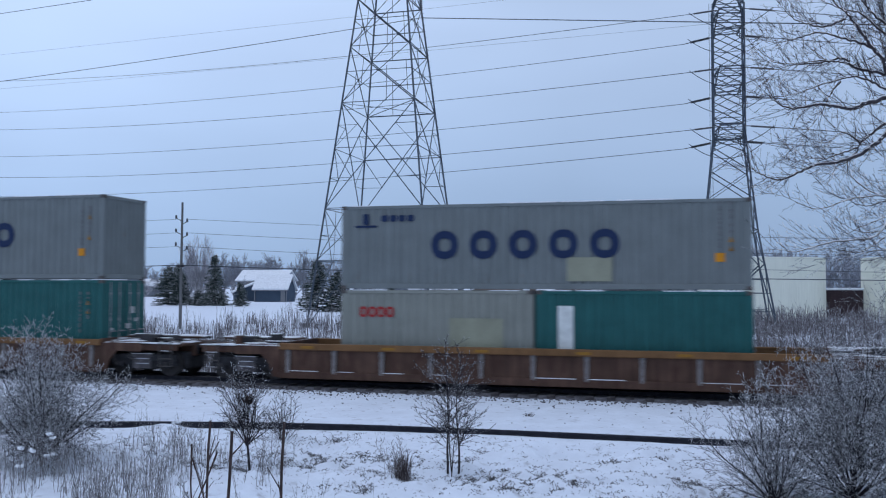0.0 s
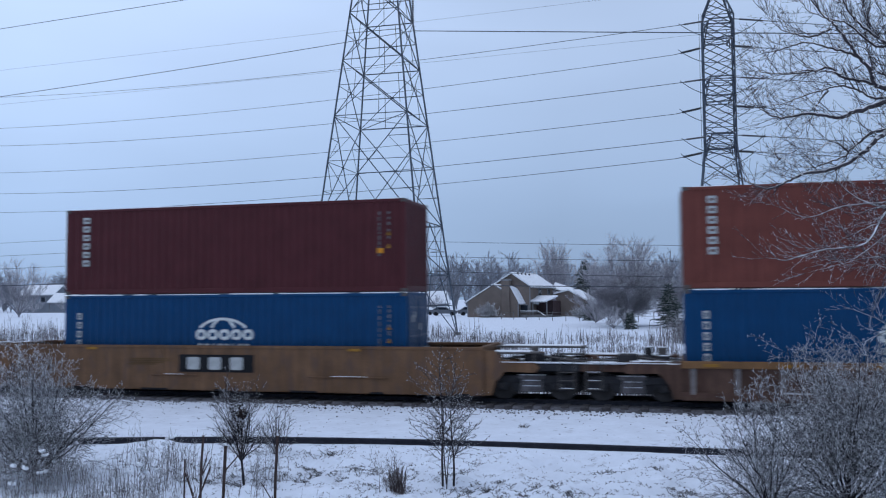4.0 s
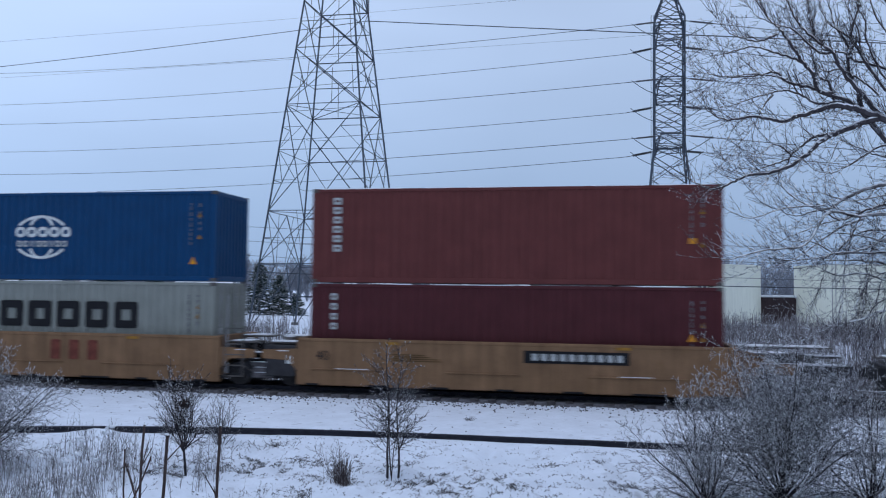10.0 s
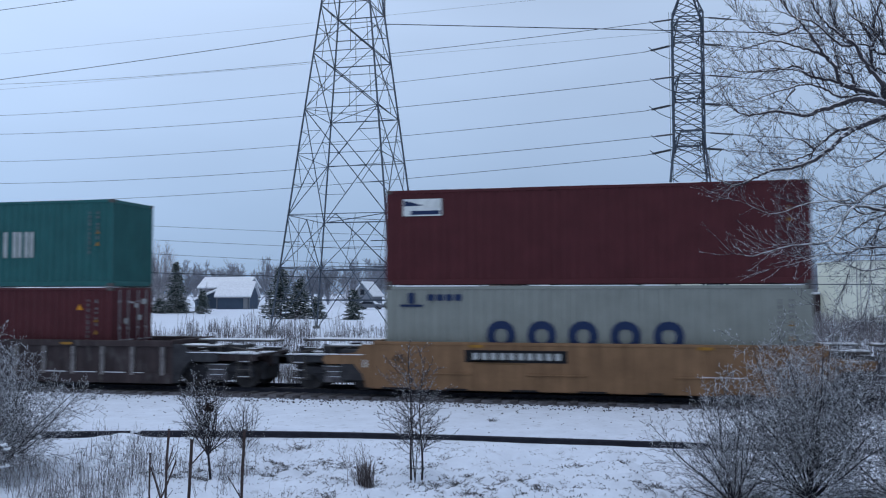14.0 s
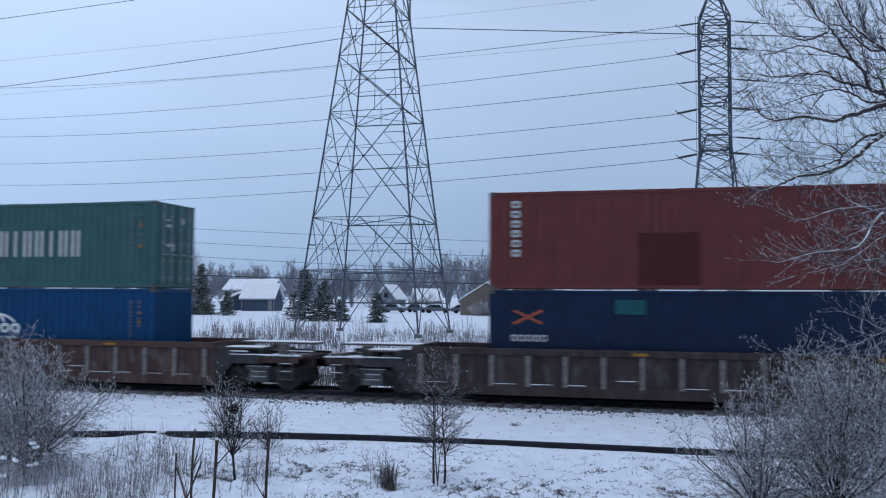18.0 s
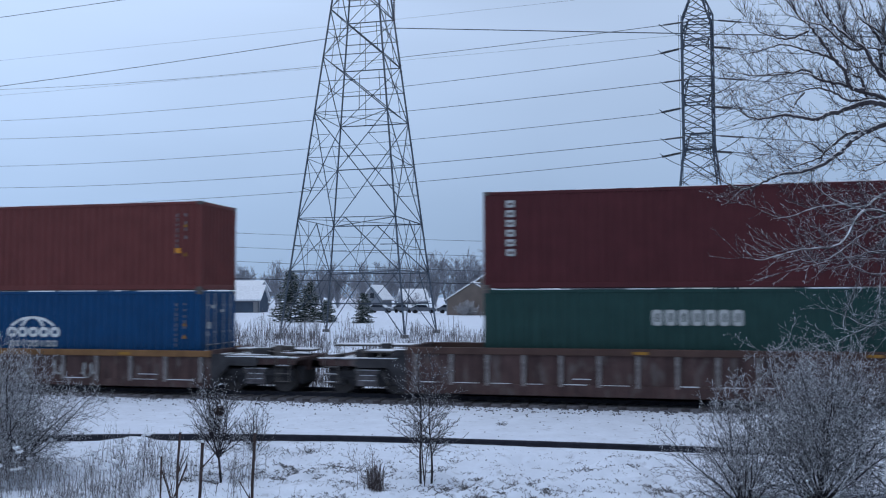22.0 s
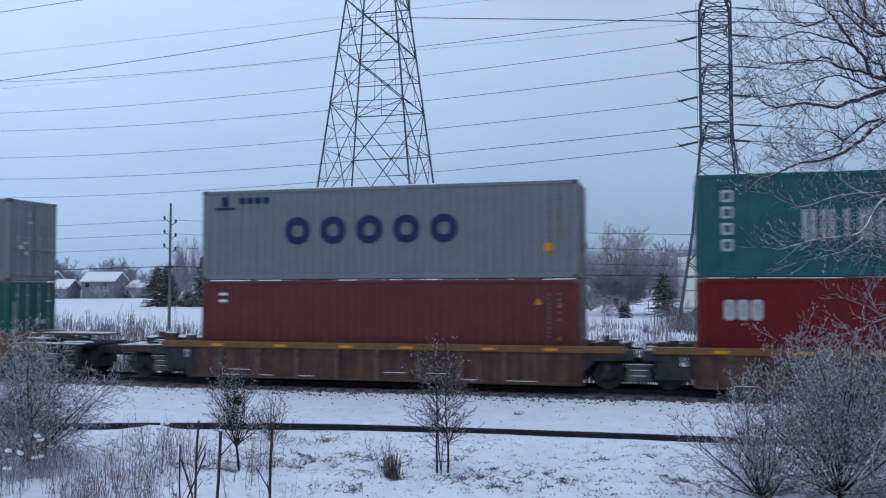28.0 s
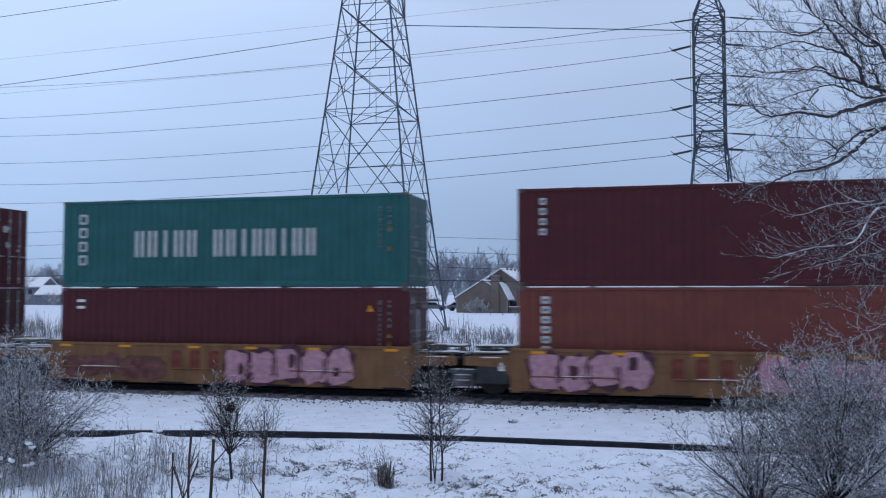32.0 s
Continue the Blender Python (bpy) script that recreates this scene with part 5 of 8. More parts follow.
def lattice_tower_wide():
    """The broad tower: four battered legs, square in plan, X-braced panels with light redundants."""
    cx, cy = -24.93, 74.0
    root = thing("transmission_tower", "broad galvanised steel lattice transmission tower standing in snow", "pylon", pose(cx, cy, 0))

    def half(z):
        return 3.32 - 0.1115 * (z - 19.09)

    def corner(k, z):
        h = half(z)
        return Vector(((h, -h, z), (h, h, z), (-h, h, z), (-h, -h, z))[k % 4])

    levels = [-0.45, 5.2, 9.74, 19.09, 24.2, 28.6, 32.4, 35.6, 38.0]
    for k in range(4):
        part("leg", Shape().angle(corner(k, -0.5), corner(k, 38.2), 0.135), LATTICE, root)
    for k in range(4):
        s = Shape()
        for z in levels[1:]:
            s.angle(corner(k, z), corner(k + 1, z), 0.085)
        bars(root, s)
        s = Shape()
        for z0, z1 in zip(levels[2:], levels[3:]):
            s.angle(corner(k, z0), corner(k + 1, z1), 0.075)
            s.angle(corner(k + 1, z0), corner(k, z1), 0.075)
        # the two lowest panels: a K brace and a fan
        m1 = (corner(k, 5.2) + corner(k + 1, 5.2)) / 2
        m2 = (corner(k, 9.74) + corner(k + 1, 9.74)) / 2
        for a in (k, k + 1):
            s.angle(corner(a, 9.74), m1 + (corner(a, 5.2) - m1) * 0.28, 0.075)
            s.angle(corner(a, 5.2), m2 + (corner(a, 9.74) - m2) * 0.0, 0.08)
            s.angle(corner(a, -0.45), m1 + (corner(a, 5.2) - m1) * 0.28, 0.075)
            s.angle(corner(a, 5.2), corner(k, 2.4) + (corner(k + 1, 2.4) - corner(k, 2.4)) * (0.27 if a == k else 0.73), 0.07)
        bars(root, s)
        s = Shape()

        def face(u, z):
            return corner(k, z) + (corner(k + 1, z) - corner(k, z)) * u

        for z0, z1 in ((9.74, 19.09), (19.09, 24.2), (24.2, 28.6), (28.6, 32.4)):
            zm = z0 + (z1 - z0) * half(z0) / (half(z0) + half(z1))
            s.angle(face(0, zm), face(1, zm), 0.07)
            if z0 < 15:
                for u, v in ((0.0, 0.25), (1.0, 0.75)):   # light struts from the diagonals to the leg
                    for zq in (z0 + (zm - z0) * 0.5, zm + (z1 - zm) * 0.5):
                        s.angle(face(u, zq), face(v, zq), 0.05)
                        s.angle(face(v, zq), face(u, zm), 0.05)
            if z0 > 15:
                s.angle(face(0.38, zm - 0.4), face(0.38, z1), 0.045)
                s.angle(face(0.62, z0), face(0.62, zm + 0.4), 0.045)
        for z, u0 in ((7.4, 0.16), (2.4, 0.30)):
            s.angle(face(0, z), face(u0, z), 0.06)
            s.angle(face(1, z), face(1 - u0, z), 0.06)
        s.angle(face(0.22, 7.4), face(0.78, 7.4), 0.05)
        s.angle(face(0, 2.4), face(1, 2.4), 0.06)
        for u in (0.3, 0.7):
            s.angle(face(u, 9.74), face(u + (0.1 if u < 0.5 else -0.1), 5.2), 0.05)
        bars(root, s)
    s = Shape()
    for z in (5.2, 9.74, 19.09):
        s.angle(corner(0, z), corner(2, z), 0.07)
        s.angle(corner(1, z), corner(3, z), 0.07)
    bars(root, s)
    for z in (z0 + (z1 - z0) * half(z0) / (half(z0) + half(z1)) for z0, z1 in ((9.74, 19.09), (19.09, 24.2), (24.2, 28.6))):
        for k in range(4):
            c = (corner(k, z) + corner(k + 1, z)) / 2
            part("gusset_plate", Shape().box(c.x - 0.09, c.x + 0.09, c.y - 0.09 if k % 2 else c.y - 0.03, c.y + 0.09 if k % 2 else c.y + 0.03, z - 0.09, z + 0.09, 0.01), LATTICE, root)
    # step pegs on the near right leg
    s = Shape()
    for i in range(60):
        c = corner(1, 3 + i * 0.55)
        s.tube(c, c + Vector((0.22, 0, 0)), 0.012, None, 4)
    tagged(part("step_peg", s, LATTICE, root), "row of small climbing pegs", kind="stuff")
    # cross arm out of the near right face, with a hanging insulator string
    s = Shape()
    for dy in (-1.0, 1.0):
        s.angle((half(33), dy, 33.2), (half(33) + 0.6, 0, 33.0), 0.1)
    s.angle((-6.2, 0, 33.0), (6.2, 0, 33.0), 0.14).angle((-6.2, 0, 33.0), (0, 0, 35.4), 0.1).angle((6.2, 0, 33.0), (0, 0, 35.4), 0.1)
    bars(root, s, "arm_bar")
    s = Shape()
    x, y = 2.95, 0.0
    for i in range(16):
        s.tube((x, y, 30.9 - i * 0.2), (x, y, 30.8 - i * 0.2), 0.13, 0.07, 8)
    s.tube((x, y, 33.0), (x, y, 27.2), 0.02)
    part("insulator_string", s, GLASSINS, root)
    for k in range(4):
        c = corner(k, -0.45)
        part("footing", Shape().tube((c.x, c.y, -0.9), (c.x, c.y, -0.1), 0.35, None, 12), WOODPOLE, root, "concrete footing")
    return root


def lattice_tower_slim():
    """The slim dead-end tower with three pairs of arms and strained insulator strings."""
    cx, cy = 4.17, 74.0
    root = thing("transmission_tower", "slim dark steel lattice dead-end tower with three arm levels", "pylon", pose(cx, cy, 0))
    prof = [(-0.45, 3.25), (7.5, 1.98), (15.3, 1.2), (25.9, 1.2), (29.0, 0.06)]

    def half(z):
        for (z0, a), (z1, b) in zip(prof, prof[1:]):
            if z0 <= z <= z1:
                return a + (b - a) * (z - z0) / (z1 - z0)
        return prof[-1][1] if z > 1 else prof[0][1]

    def corner(k, z):
        h = half(z)
        return Vector(((h, -h, z), (h, h, z), (-h, h, z), (-h, -h, z))[k % 4])

    for k in range(4):
        s = Shape()
        for (z0, _), (z1, _) in zip(prof, prof[1:]):
            s.angle(corner(k, z0), corner(k, z1), 0.115)
        part("leg", s, LATTICE, root)
    levels = [7.5]
    while levels[-1] < 15.2:
        levels.append(min(15.3, levels[-1] + half(levels[-1]) * 1.3))
    z = 15.3
    while z < 25.8:
        z += 1.32
        levels.append(min(z, 25.9))
    levels += [26.9, 27.9]
    for k in range(4):
        s = Shape()
        for z0, z1 in zip(levels, levels[1:]):
            s.angle(corner(k, z0), corner(k + 1, z1), 0.07)
            s.angle(corner(k + 1, z0), corner(k, z1), 0.07)
            if z1 > 15:
                if any(abs(z1 - a) < 1.4 for a in (15.9, 20.3, 25.0)):
                    s.angle(corner(k, z1), corner(k + 1, z1), 0.08)
        # base panel: inverted V with fans
        m0 = (corner(k, 7.5) + corner(k + 1, 7.5)) / 2
        mm = (corner(k, 2.6) + corner(k + 1, 2.6)) / 2
        s.angle(corner(k, 7.5), corner(k + 1, 7.5), 0.1)
        for a in (k, k + 1):
            s.angle(m0, corner(a, 4.9), 0.09)
            s.angle(corner(a, 4.9), mm, 0.09)
            s.angle(mm, corner(a, -0.3), 0.09)
            for zz, u in ((3.7, 0.2), (2.6, 0.5), (1.2, 0.25)):
                o = corner(k + 1 if a == k else k, zz)
                s.angle(corner(a, zz), corner(a, zz) + (o - corner(a, zz)) * u, 0.05)
        s.angle(corner(k, 4.9), corner(k, 4.9) + (m0 - corner(k, 4.9)) * 0.4, 0.05)
        bars(root, s)
    part("ladder", Shape().line([(-1.32, -1.3, 1.0), (-1.32, -1.3, 26.0)], 0.018).line([(-1.5, -1.3, 1.0), (-1.5, -1.3, 26.0)], 0.018), LATTICE, root)
    for z in (24.65, 20.05, 15.5):
        for sgn in (-1, 1):
            tip = Vector((0, sgn * 3.75, z + 0.1 - (0.65 if z == 20.05 and sgn > 0 else 0.0)))
            s = Shape()
            for x in (-1.15, 1.15):
                s.angle((x, sgn * 1.15, z + 0.1), tip + Vector((x * 0.75, 0, 0)), 0.13)
                s.angle((x, sgn * 1.15, z - 1.1), tip + Vector((x * 0.75, 0, 0)), 0.075)
                for u in (0.33, 0.66):
                    a = Vector((x, sgn * 1.15, z - 1.1)).lerp(tip + Vector((x * 0.75, 0, 0)), u)
                    b = Vector((x, sgn * 1.15, z + 0.1)).lerp(tip + Vector((x * 0.75, 0, 0)), u)
                    s.angle(a, b, 0.06)
            s.angle(tip + Vector((-0.9, 0, 0)), tip + Vector((0.9, 0, 0)), 0.12)
            for u in (0.3, 0.6, 0.9):
                a = Vector((-1.15, sgn * 1.15, z + 0.1)).lerp(tip + Vector((-0.86, 0, 0)), u)
                b = Vector((1.15, sgn * 1.15, z + 0.1)).lerp(tip + Vector((0.86, 0, 0)), u - 0.3)
                s.angle(a, b, 0.06)
            bars(root, s, "arm_bar")
    for k in range(4):
        c = corner(k, -0.45)
        part("footing", Shape().tube((c.x, c.y, -0.8), (c.x, c.y, -0.05), 0.3, None, 12), WOODPOLE, root, "concrete footing")
    return root


lattice_tower_wide()
lattice_tower_slim()


def sagging(a, b, sag, n=24):
    a, b = Vector(a), Vector(b)
    return [a.lerp(b, i / n) - Vector((0, 0, 4 * sag * (i / n) * (1 - i / n))) for i in range(n + 1)]


def cable(name, pts, r, label):
    s = Shape()
    s.line(pts, r, 4)
    return solid(name, s, WIRE, label, "power line", group="overhead conductors")


# strained conductors of the slim tower: string, clamp, jumper loop and the long span to the left and to the right
LEFT_END = [(-108.1, 115.5, 36.05), (-115.8, 123.7, 32.9), (-107.7, 115.5, 28.15), (-115.4, 123.7, 25.25), (-107.4, 115.5, 20.45), (-115.1, 123.7, 18.4)]
i = 0
for z in (24.65, 20.05, 15.5):
    for sgn in (-1, 1):
        tip = Vector((4.17, 74.0 + sgn * 3.75, z - (0.65 if z == 20.05 and sgn > 0 else 0.0)))
        for dirn in (-1, 1):
            a = tip + Vector((dirn * 0.9, 0, 0))
            if dirn < 0:
                end = Vector(LEFT_END[i])
            else:
                end = Vector((170.0, 74.0 + sgn * 3.75 + 60, z + 0.0))
            d = (end - a).normalized()
            clamp = a + d * ((2.3 if sgn < 0 else 2.75) if dirn < 0 else 2.9) - Vector((0, 0, 0.12 if sgn < 0 or dirn > 0 else 0.38))
            s = Shape()
            if sgn > 0:
                for k in range(22):
                    p = a.lerp(clamp, 0.16 + k * 0.028)
                    s.tube(p, p + d * 0.055, 0.115, 0.08, 8)
            else:
                s.tube(a.lerp(clamp, 0.2), a.lerp(clamp, 0.85), 0.07, None, 8)
            s.tube(a, clamp, 0.035, None, 5)
            solid("insulator_string", s, GLASSINS, "dark insulator string strained from a tower arm", "insulator", group="insulator strings of the slim tower")
            cable("conductor", sagging(clamp, end, 1.15 if dirn < 0 else 2.0), 0.028, "thin aluminium conductor sagging from a tower")
        ca, cb = tip + Vector((-3.1, 0, -0.15)), tip + Vector((3.1, 0, -0.15))
        cable("jumper_loop", sagging(ca + Vector((0, 0, 0.1)), cb + Vector((0, 0, 0.05)), 1.35, 18), 0.03, "jumper loop hanging below a tower arm")
        i += 1
# heavier line through the broad tower
hang = Vector((-21.98, 74.0, 27.15))
cable("conductor", sagging(hang, (-92, 74, 22.85), 0.35), 0.032, "heavy dark conductor hung from the broad tower")
cable("conductor", sagging(hang, (47.1, 50.0, 13.6), 0.01, 40), 0.042, "heavy dark conductor hung from the broad tower")
cable("conductor", sagging((-92, 74, 30.05), (-31.1, 74, 32.9), 0.05), 0.032, "heavy dark conductor hung from the broad tower")
cable("shield_wire", sagging((-150, 110, 50.0), (-24.93, 74, 38.1), 1.2, 30), 0.03, "thin shield wire from the broad tower's top")
cable("shield_wire", sagging((-24.93, 74, 38.1), (90, 50, 37.0), 1.2, 30), 0.03, "thin shield wire from the broad tower's top")

cable("shield_wire", sagging((-95, 80, 28.3), (40, 80, 31.9), 0.25, 30), 0.011, "very thin pale wire far behind the towers")
cable("shield_wire", sagging((-95, 80, 24.6), (4.17, 80, 26.5), 0.15, 30), 0.011, "very thin pale wire far behind the towers")

# wooden pole with two bracket pairs
pole = thing("utility_pole", "grey weathered wooden utility pole with bracket insulators", "pole", pose(-38.44, 62.0, -0.35))
part("shaft", Shape().tube((0, 0, -0.5), (0.05, 0, 10.1), 0.135, 0.085, 10), WOODPOLE, pole)
for z, sg in ((8.6, -1), (8.3, 1), (7.5, -1), (7.2, 1), (6.4, -1), (6.1, 1)):
    part("bracket", Shape().line([(0, 0, z), (sg * 0.5, 0, z + 0.25)], 0.035).box(sg * 0.5 - 0.07, sg * 0.5 + 0.07, -0.07, 0.07, z + 0.2, z + 0.5, 0.03), GLASSINS, pole)
part("strap", Shape().box(-0.25, 0.25, -0.12, 0.12, 4.9, 5.05, 0.02), STEEL, pole)
for z in (8.5, 7.4, 6.3):
    cable("service_wire", sagging((-180, 62, z + 1.0), (-38.9, 62, z - 0.1), 1.2), 0.014, "thin service wire along the field")
    cable("service_wire", sagging((-38.0, 62, z - 0.1), (90, 64, z - 1.6), 1.6, 30), 0.014, "thin service wire along the field")
cable("telephone_cable", sagging((-180, 62, 5.0), (-38.5, 62, 4.7), 0.8), 0.03, "black telephone cable along the field")
cable("telephone_cable", sagging((-38.4, 62, 4.7), (90, 64, 4.2), 1.0, 30), 0.03, "black telephone cable along the field")


# ---- bare trees and shrubs ----
def grow(segs, tips, p, d, length, r, plan, rng, lift=0.25, wob=0.10, tip=0.0026, bit=0.11, start=0.15):
    """A bent, tapering branch; plan gives spacing, relative length and angle of the side shoots of each order."""
    p, d = Vector(p), Vector(d).normalized()
    n = max(2, min(10, int(length / bit)))
    step = length / n
    path = [(p.copy(), d.copy(), r)]
    for k in range(n):
        d = (d + Vector((rng.gauss(0, wob), rng.gauss(0, wob), rng.gauss(0, wob) + lift / n))).normalized()
        q = p + d * step
        r1 = max(tip, r * (1 - 0.82 * (k + 1) / n))
        segs.append((*p, *q, path[-1][2], r1))
        p = q
        path.append((p.copy(), d.copy(), r1))
    if not plan:
        tips.append(p)
        return
    gap, ratio, angle = plan[0]
    at = length * start
    roll = rng.uniform(0, 6.28)
    while at < length * 0.97:
        i = min(n - 1, int(at / step))
        u = at / step - i
        q = path[i][0].lerp(path[i + 1][0], u)
        ax = path[i + 1][1]
        roll += 2.4 + rng.uniform(-0.5, 0.5)
        o = ax.orthogonal().normalized()
        o = o * math.cos(roll) + ax.cross(o) * math.sin(roll)
        t = angle * rng.uniform(0.7, 1.3)
        l = length * ratio * (1.15 - 0.75 * at / length) * rng.uniform(0.6, 1.2)
        grow(segs, tips, q, ax * math.cos(t) + o * math.sin(t), l, max(tip, path[i + 1][2] * 0.6), plan[1:], rng, lift, wob, tip, bit, 0.12)
        at += gap * rng.uniform(0.6, 1.4)
    tips.append(p)


def snow_blobs(root, tips, rng, share, size):
    """Small lumps of snow caught on the twig tips."""
    segs = []
    for p in tips:
        if rng.random() < share:
            q = p + Vector((rng.gauss(0, 0.5), rng.gauss(0, 0.5), 0.6)).normalized() * size * rng.uniform(1.5, 4.0)
            segs.append((*p, *q, size * rng.uniform(0.6, 1.1), size * 0.5))
    tagged(part("snow_dusting", tubes("snow_dusting", segs, 5), SNOWCAP, root), "snow on the twig tips", kind="stuff")


def shrub(name, x, y, height, spread, stems, seed, label, plan, r=0.02, category="shrub", trunk=0.0, low=0.45, lift=0.06, snow=0.3, lean=0.0, tip=0.0029, twig=TWIG, skirt=0):
    rng = random.Random(seed)
    z = ground_z(x, y) - 0.03
    root = thing(name, label, category, pose(x, y, z), "bare shrubs on the bank")
    tw, tips = [], []
    foot = Vector((0, 0, 0))
    if trunk:
        foot = Vector((rng.gauss(0, 0.03), rng.gauss(0, 0.03), trunk))
        part("trunk", tubes("trunk", [(0, 0, 0, *foot, r * 1.9, r * 1.5)], 7), DARKTWIG, root)
    for k in range(stems + skirt):
        a = 2 * math.pi * (k + rng.random() * 0.8) / (stems if k < stems else skirt)
        f = rng.uniform(low, 1.0) if k % 3 or k >= stems else rng.uniform(0, low)
        d = Vector((math.cos(a) * spread * f + lean, math.sin(a) * spread * f, (height - trunk) * math.sqrt(max(0.03, 1 - 0.96 * f * f))))
        if k >= stems:   # low shoots that fill the foot of the shrub
            d = Vector((d.x, d.y, rng.uniform(0.08, 0.45) * height)) * rng.uniform(0.75, 1.0)
        s = []
        base = foot + Vector((rng.gauss(0, 0.05), rng.gauss(0, 0.05), 0)) * (0.4 if trunk else 1)
        grow(s, tips, base, d, d.length * rng.uniform(0.82, 1.0), r * rng.uniform(0.75, 1.1), plan, rng, lift, 0.075, tip)
        m = min(10, max(2, int(d.length * 0.82 / 0.11)))
        part("stem", stalk("stem", s[:m]), DARKTWIG, root)
        tw += s[m:]
    part("crown", tubes("crown", tw, 3), twig, root)
    snow_blobs(root, tips, rng, snow * 0.7, 0.0048)
    return root


DENSE = ((0.105, 0.48, 0.75), (0.075, 0.46, 0.75), (0.09, 0.5, 0.8))
FINE = ((0.085, 0.42, 0.6), (0.075, 0.42, 0.65), (0.08, 0.4, 0.7))
OPEN = ((0.10, 0.40, 0.8), (0.09, 0.36, 0.7))
ARCH = ((0.105, 0.50, 0.95), (0.078, 0.46, 0.9), (0.095, 0.5, 0.85))
shrub("bare_shrub", -11.2, 13.5, 2.6, 2.0, 20, 3, "dense bare shrub with frosted twigs beside the siding", ARCH, 0.019, trunk=0.15, low=0.3, skirt=6, snow=0.9)
shrub("bare_shrub", -7.48, 14.4, 2.1, 0.95, 15, 5, "small round-headed bare shrub on one trunk", FINE, 0.013, trunk=0.5, twig=DARKTWIG, snow=0.9)
shrub("bare_shrub", -7.95, 16.75, 1.25, 0.6, 12, 6, "thin bare shrub with a few upright twigs", OPEN, 0.009, snow=0.3, twig=DARKTWIG)
shrub("bare_shrub", 1.35, 14.1, 1.8, 1.4, 14, 8, "broad bare shrub with frosted twigs on the bank", DENSE, 0.015, lean=-0.2, skirt=9)
shrub("bare_shrub", 2.5, 14.2, 2.75, 1.85, 20, 9, "spreading bare shrub on a short trunk with snow along its twigs", ARCH, 0.02, trunk=0.12, low=0.3, skirt=11, lift=0.0, snow=0.6)
shrub("bare_shrub", 3.9, 14.8, 1.9, 1.6, 10, 10, "broad bare shrub with frosted twigs on the bank", ARCH, 0.018, low=0.3, skirt=8)

# sapling: upright stems, long arching side shoots, bare below
rng = random.Random(7)
sap = thing("bare_sapling", "slender bare sapling with four thin stems in snow", "tree", pose(-3.83, 14.75, ground_z(-3.83, 14.75) - 0.03), "bare shrubs on the bank")
tw, tips = [], []
for dx, dy, h, lx, r in ((-0.06, 0.0, 2.35, 0.0, 0.024), (0.12, 0.05, 2.15, 0.10, 0.023), (-0.01, 0.08, 1.9, -0.14, 0.014), (0.02, -0.05, 1.75, 0.12, 0.011)):
    s = []
    grow(s, tips, (dx, dy, 0), (lx, 0, h), h, r, ((0.075, 0.40, 0.95), (0.075, 0.36, 0.6), (0.1, 0.4, 0.6)), rng, 0.05, 0.045, 0.0033, 0.11, 0.24)
    m = min(10, int(h / 0.11))
    part("stem", stalk("stem", s[:m]), DARKTWIG, sap)
    tw += s[m:]
part("crown", tubes("crown", tw, 4), DARKTWIG, sap)
snow_blobs(sap, tips, rng, 0.8, 0.0042)
rng = random.Random(2)
nseg = [(*(Vector((rng.gauss(0, 1), rng.gauss(0, 1), rng.gauss(0, 0.6))).normalized() * 0.09), *(Vector((rng.gauss(0, 1), rng.gauss(0, 1), rng.gauss(0, 0.6))).normalized() * 0.1), 0.005, 0.004) for _ in range(160)]
solid("bird_nest", tubes("bird_nest", nseg), STAKE, "old birds' nest of dark twigs caught in a shrub", "nest", pose(-7.48, 14.3, 0.98))

# upright dead tuft beside the sapling, with a few long arching sprigs
rng = random.Random(12)
tuft = thing("dead_tuft", "upright tuft of dead brown stems in snow", "weed", pose(-4.4, 13.75, ground_z(-4.4, 13.75) - 0.02))
ts, tips = [], []
for _ in range(150):
    grow(ts, tips, (rng.gauss(0, 0.07), rng.gauss(0, 0.07), 0), (rng.gauss(0, 0.14), rng.gauss(0, 0.14), 1), rng.uniform(0.2, 0.46), 0.005, (), rng, 0.0, 0.12, 0.003)
for k in range(9):
    grow(ts, tips, (rng.gauss(0, 0.05), 0, 0), (rng.uniform(-0.75, 0.35), rng.gauss(0, 0.2), 1), rng.uniform(0.5, 0.85), 0.006, ((0.09, 0.35, 0.7),), rng, 0.2, 0.08, 0.0028)
part("blade_clump", tubes("blade_clump", ts, 4), mat("dead_brown_stems", (0.085, 0.068, 0.068), 0.9, var=0.4, scale=9, snow=0.7, snow_at=0.1, flecks=20), tuft)

# the big tree beside the view: trunk out of sight, limbs reaching across it
big = thing("bare_tree", "large bare spreading tree with snow along its limbs", "tree", pose(0, 0, 0))
tr = [(4.15, 12.2, -0.4, 4.1, 12.15, 1.4, 0.30, 0.25), (4.1, 12.15, 1.4, 4.0, 12.05, 3.2, 0.25, 0.22), (4.0, 12.05, 3.2, 3.98, 12.0, 5.0, 0.22, 0.17), (3.98, 12.0, 5.0, 4.0, 12.0, 7.0, 0.17, 0.12), (4.0, 12.0, 7.0, 3.8, 12.1, 9.5, 0.12, 0.05)]
part("trunk", stalk("trunk", tr, 10), BARK, big)
rng = random.Random(21)
crown_tips = []


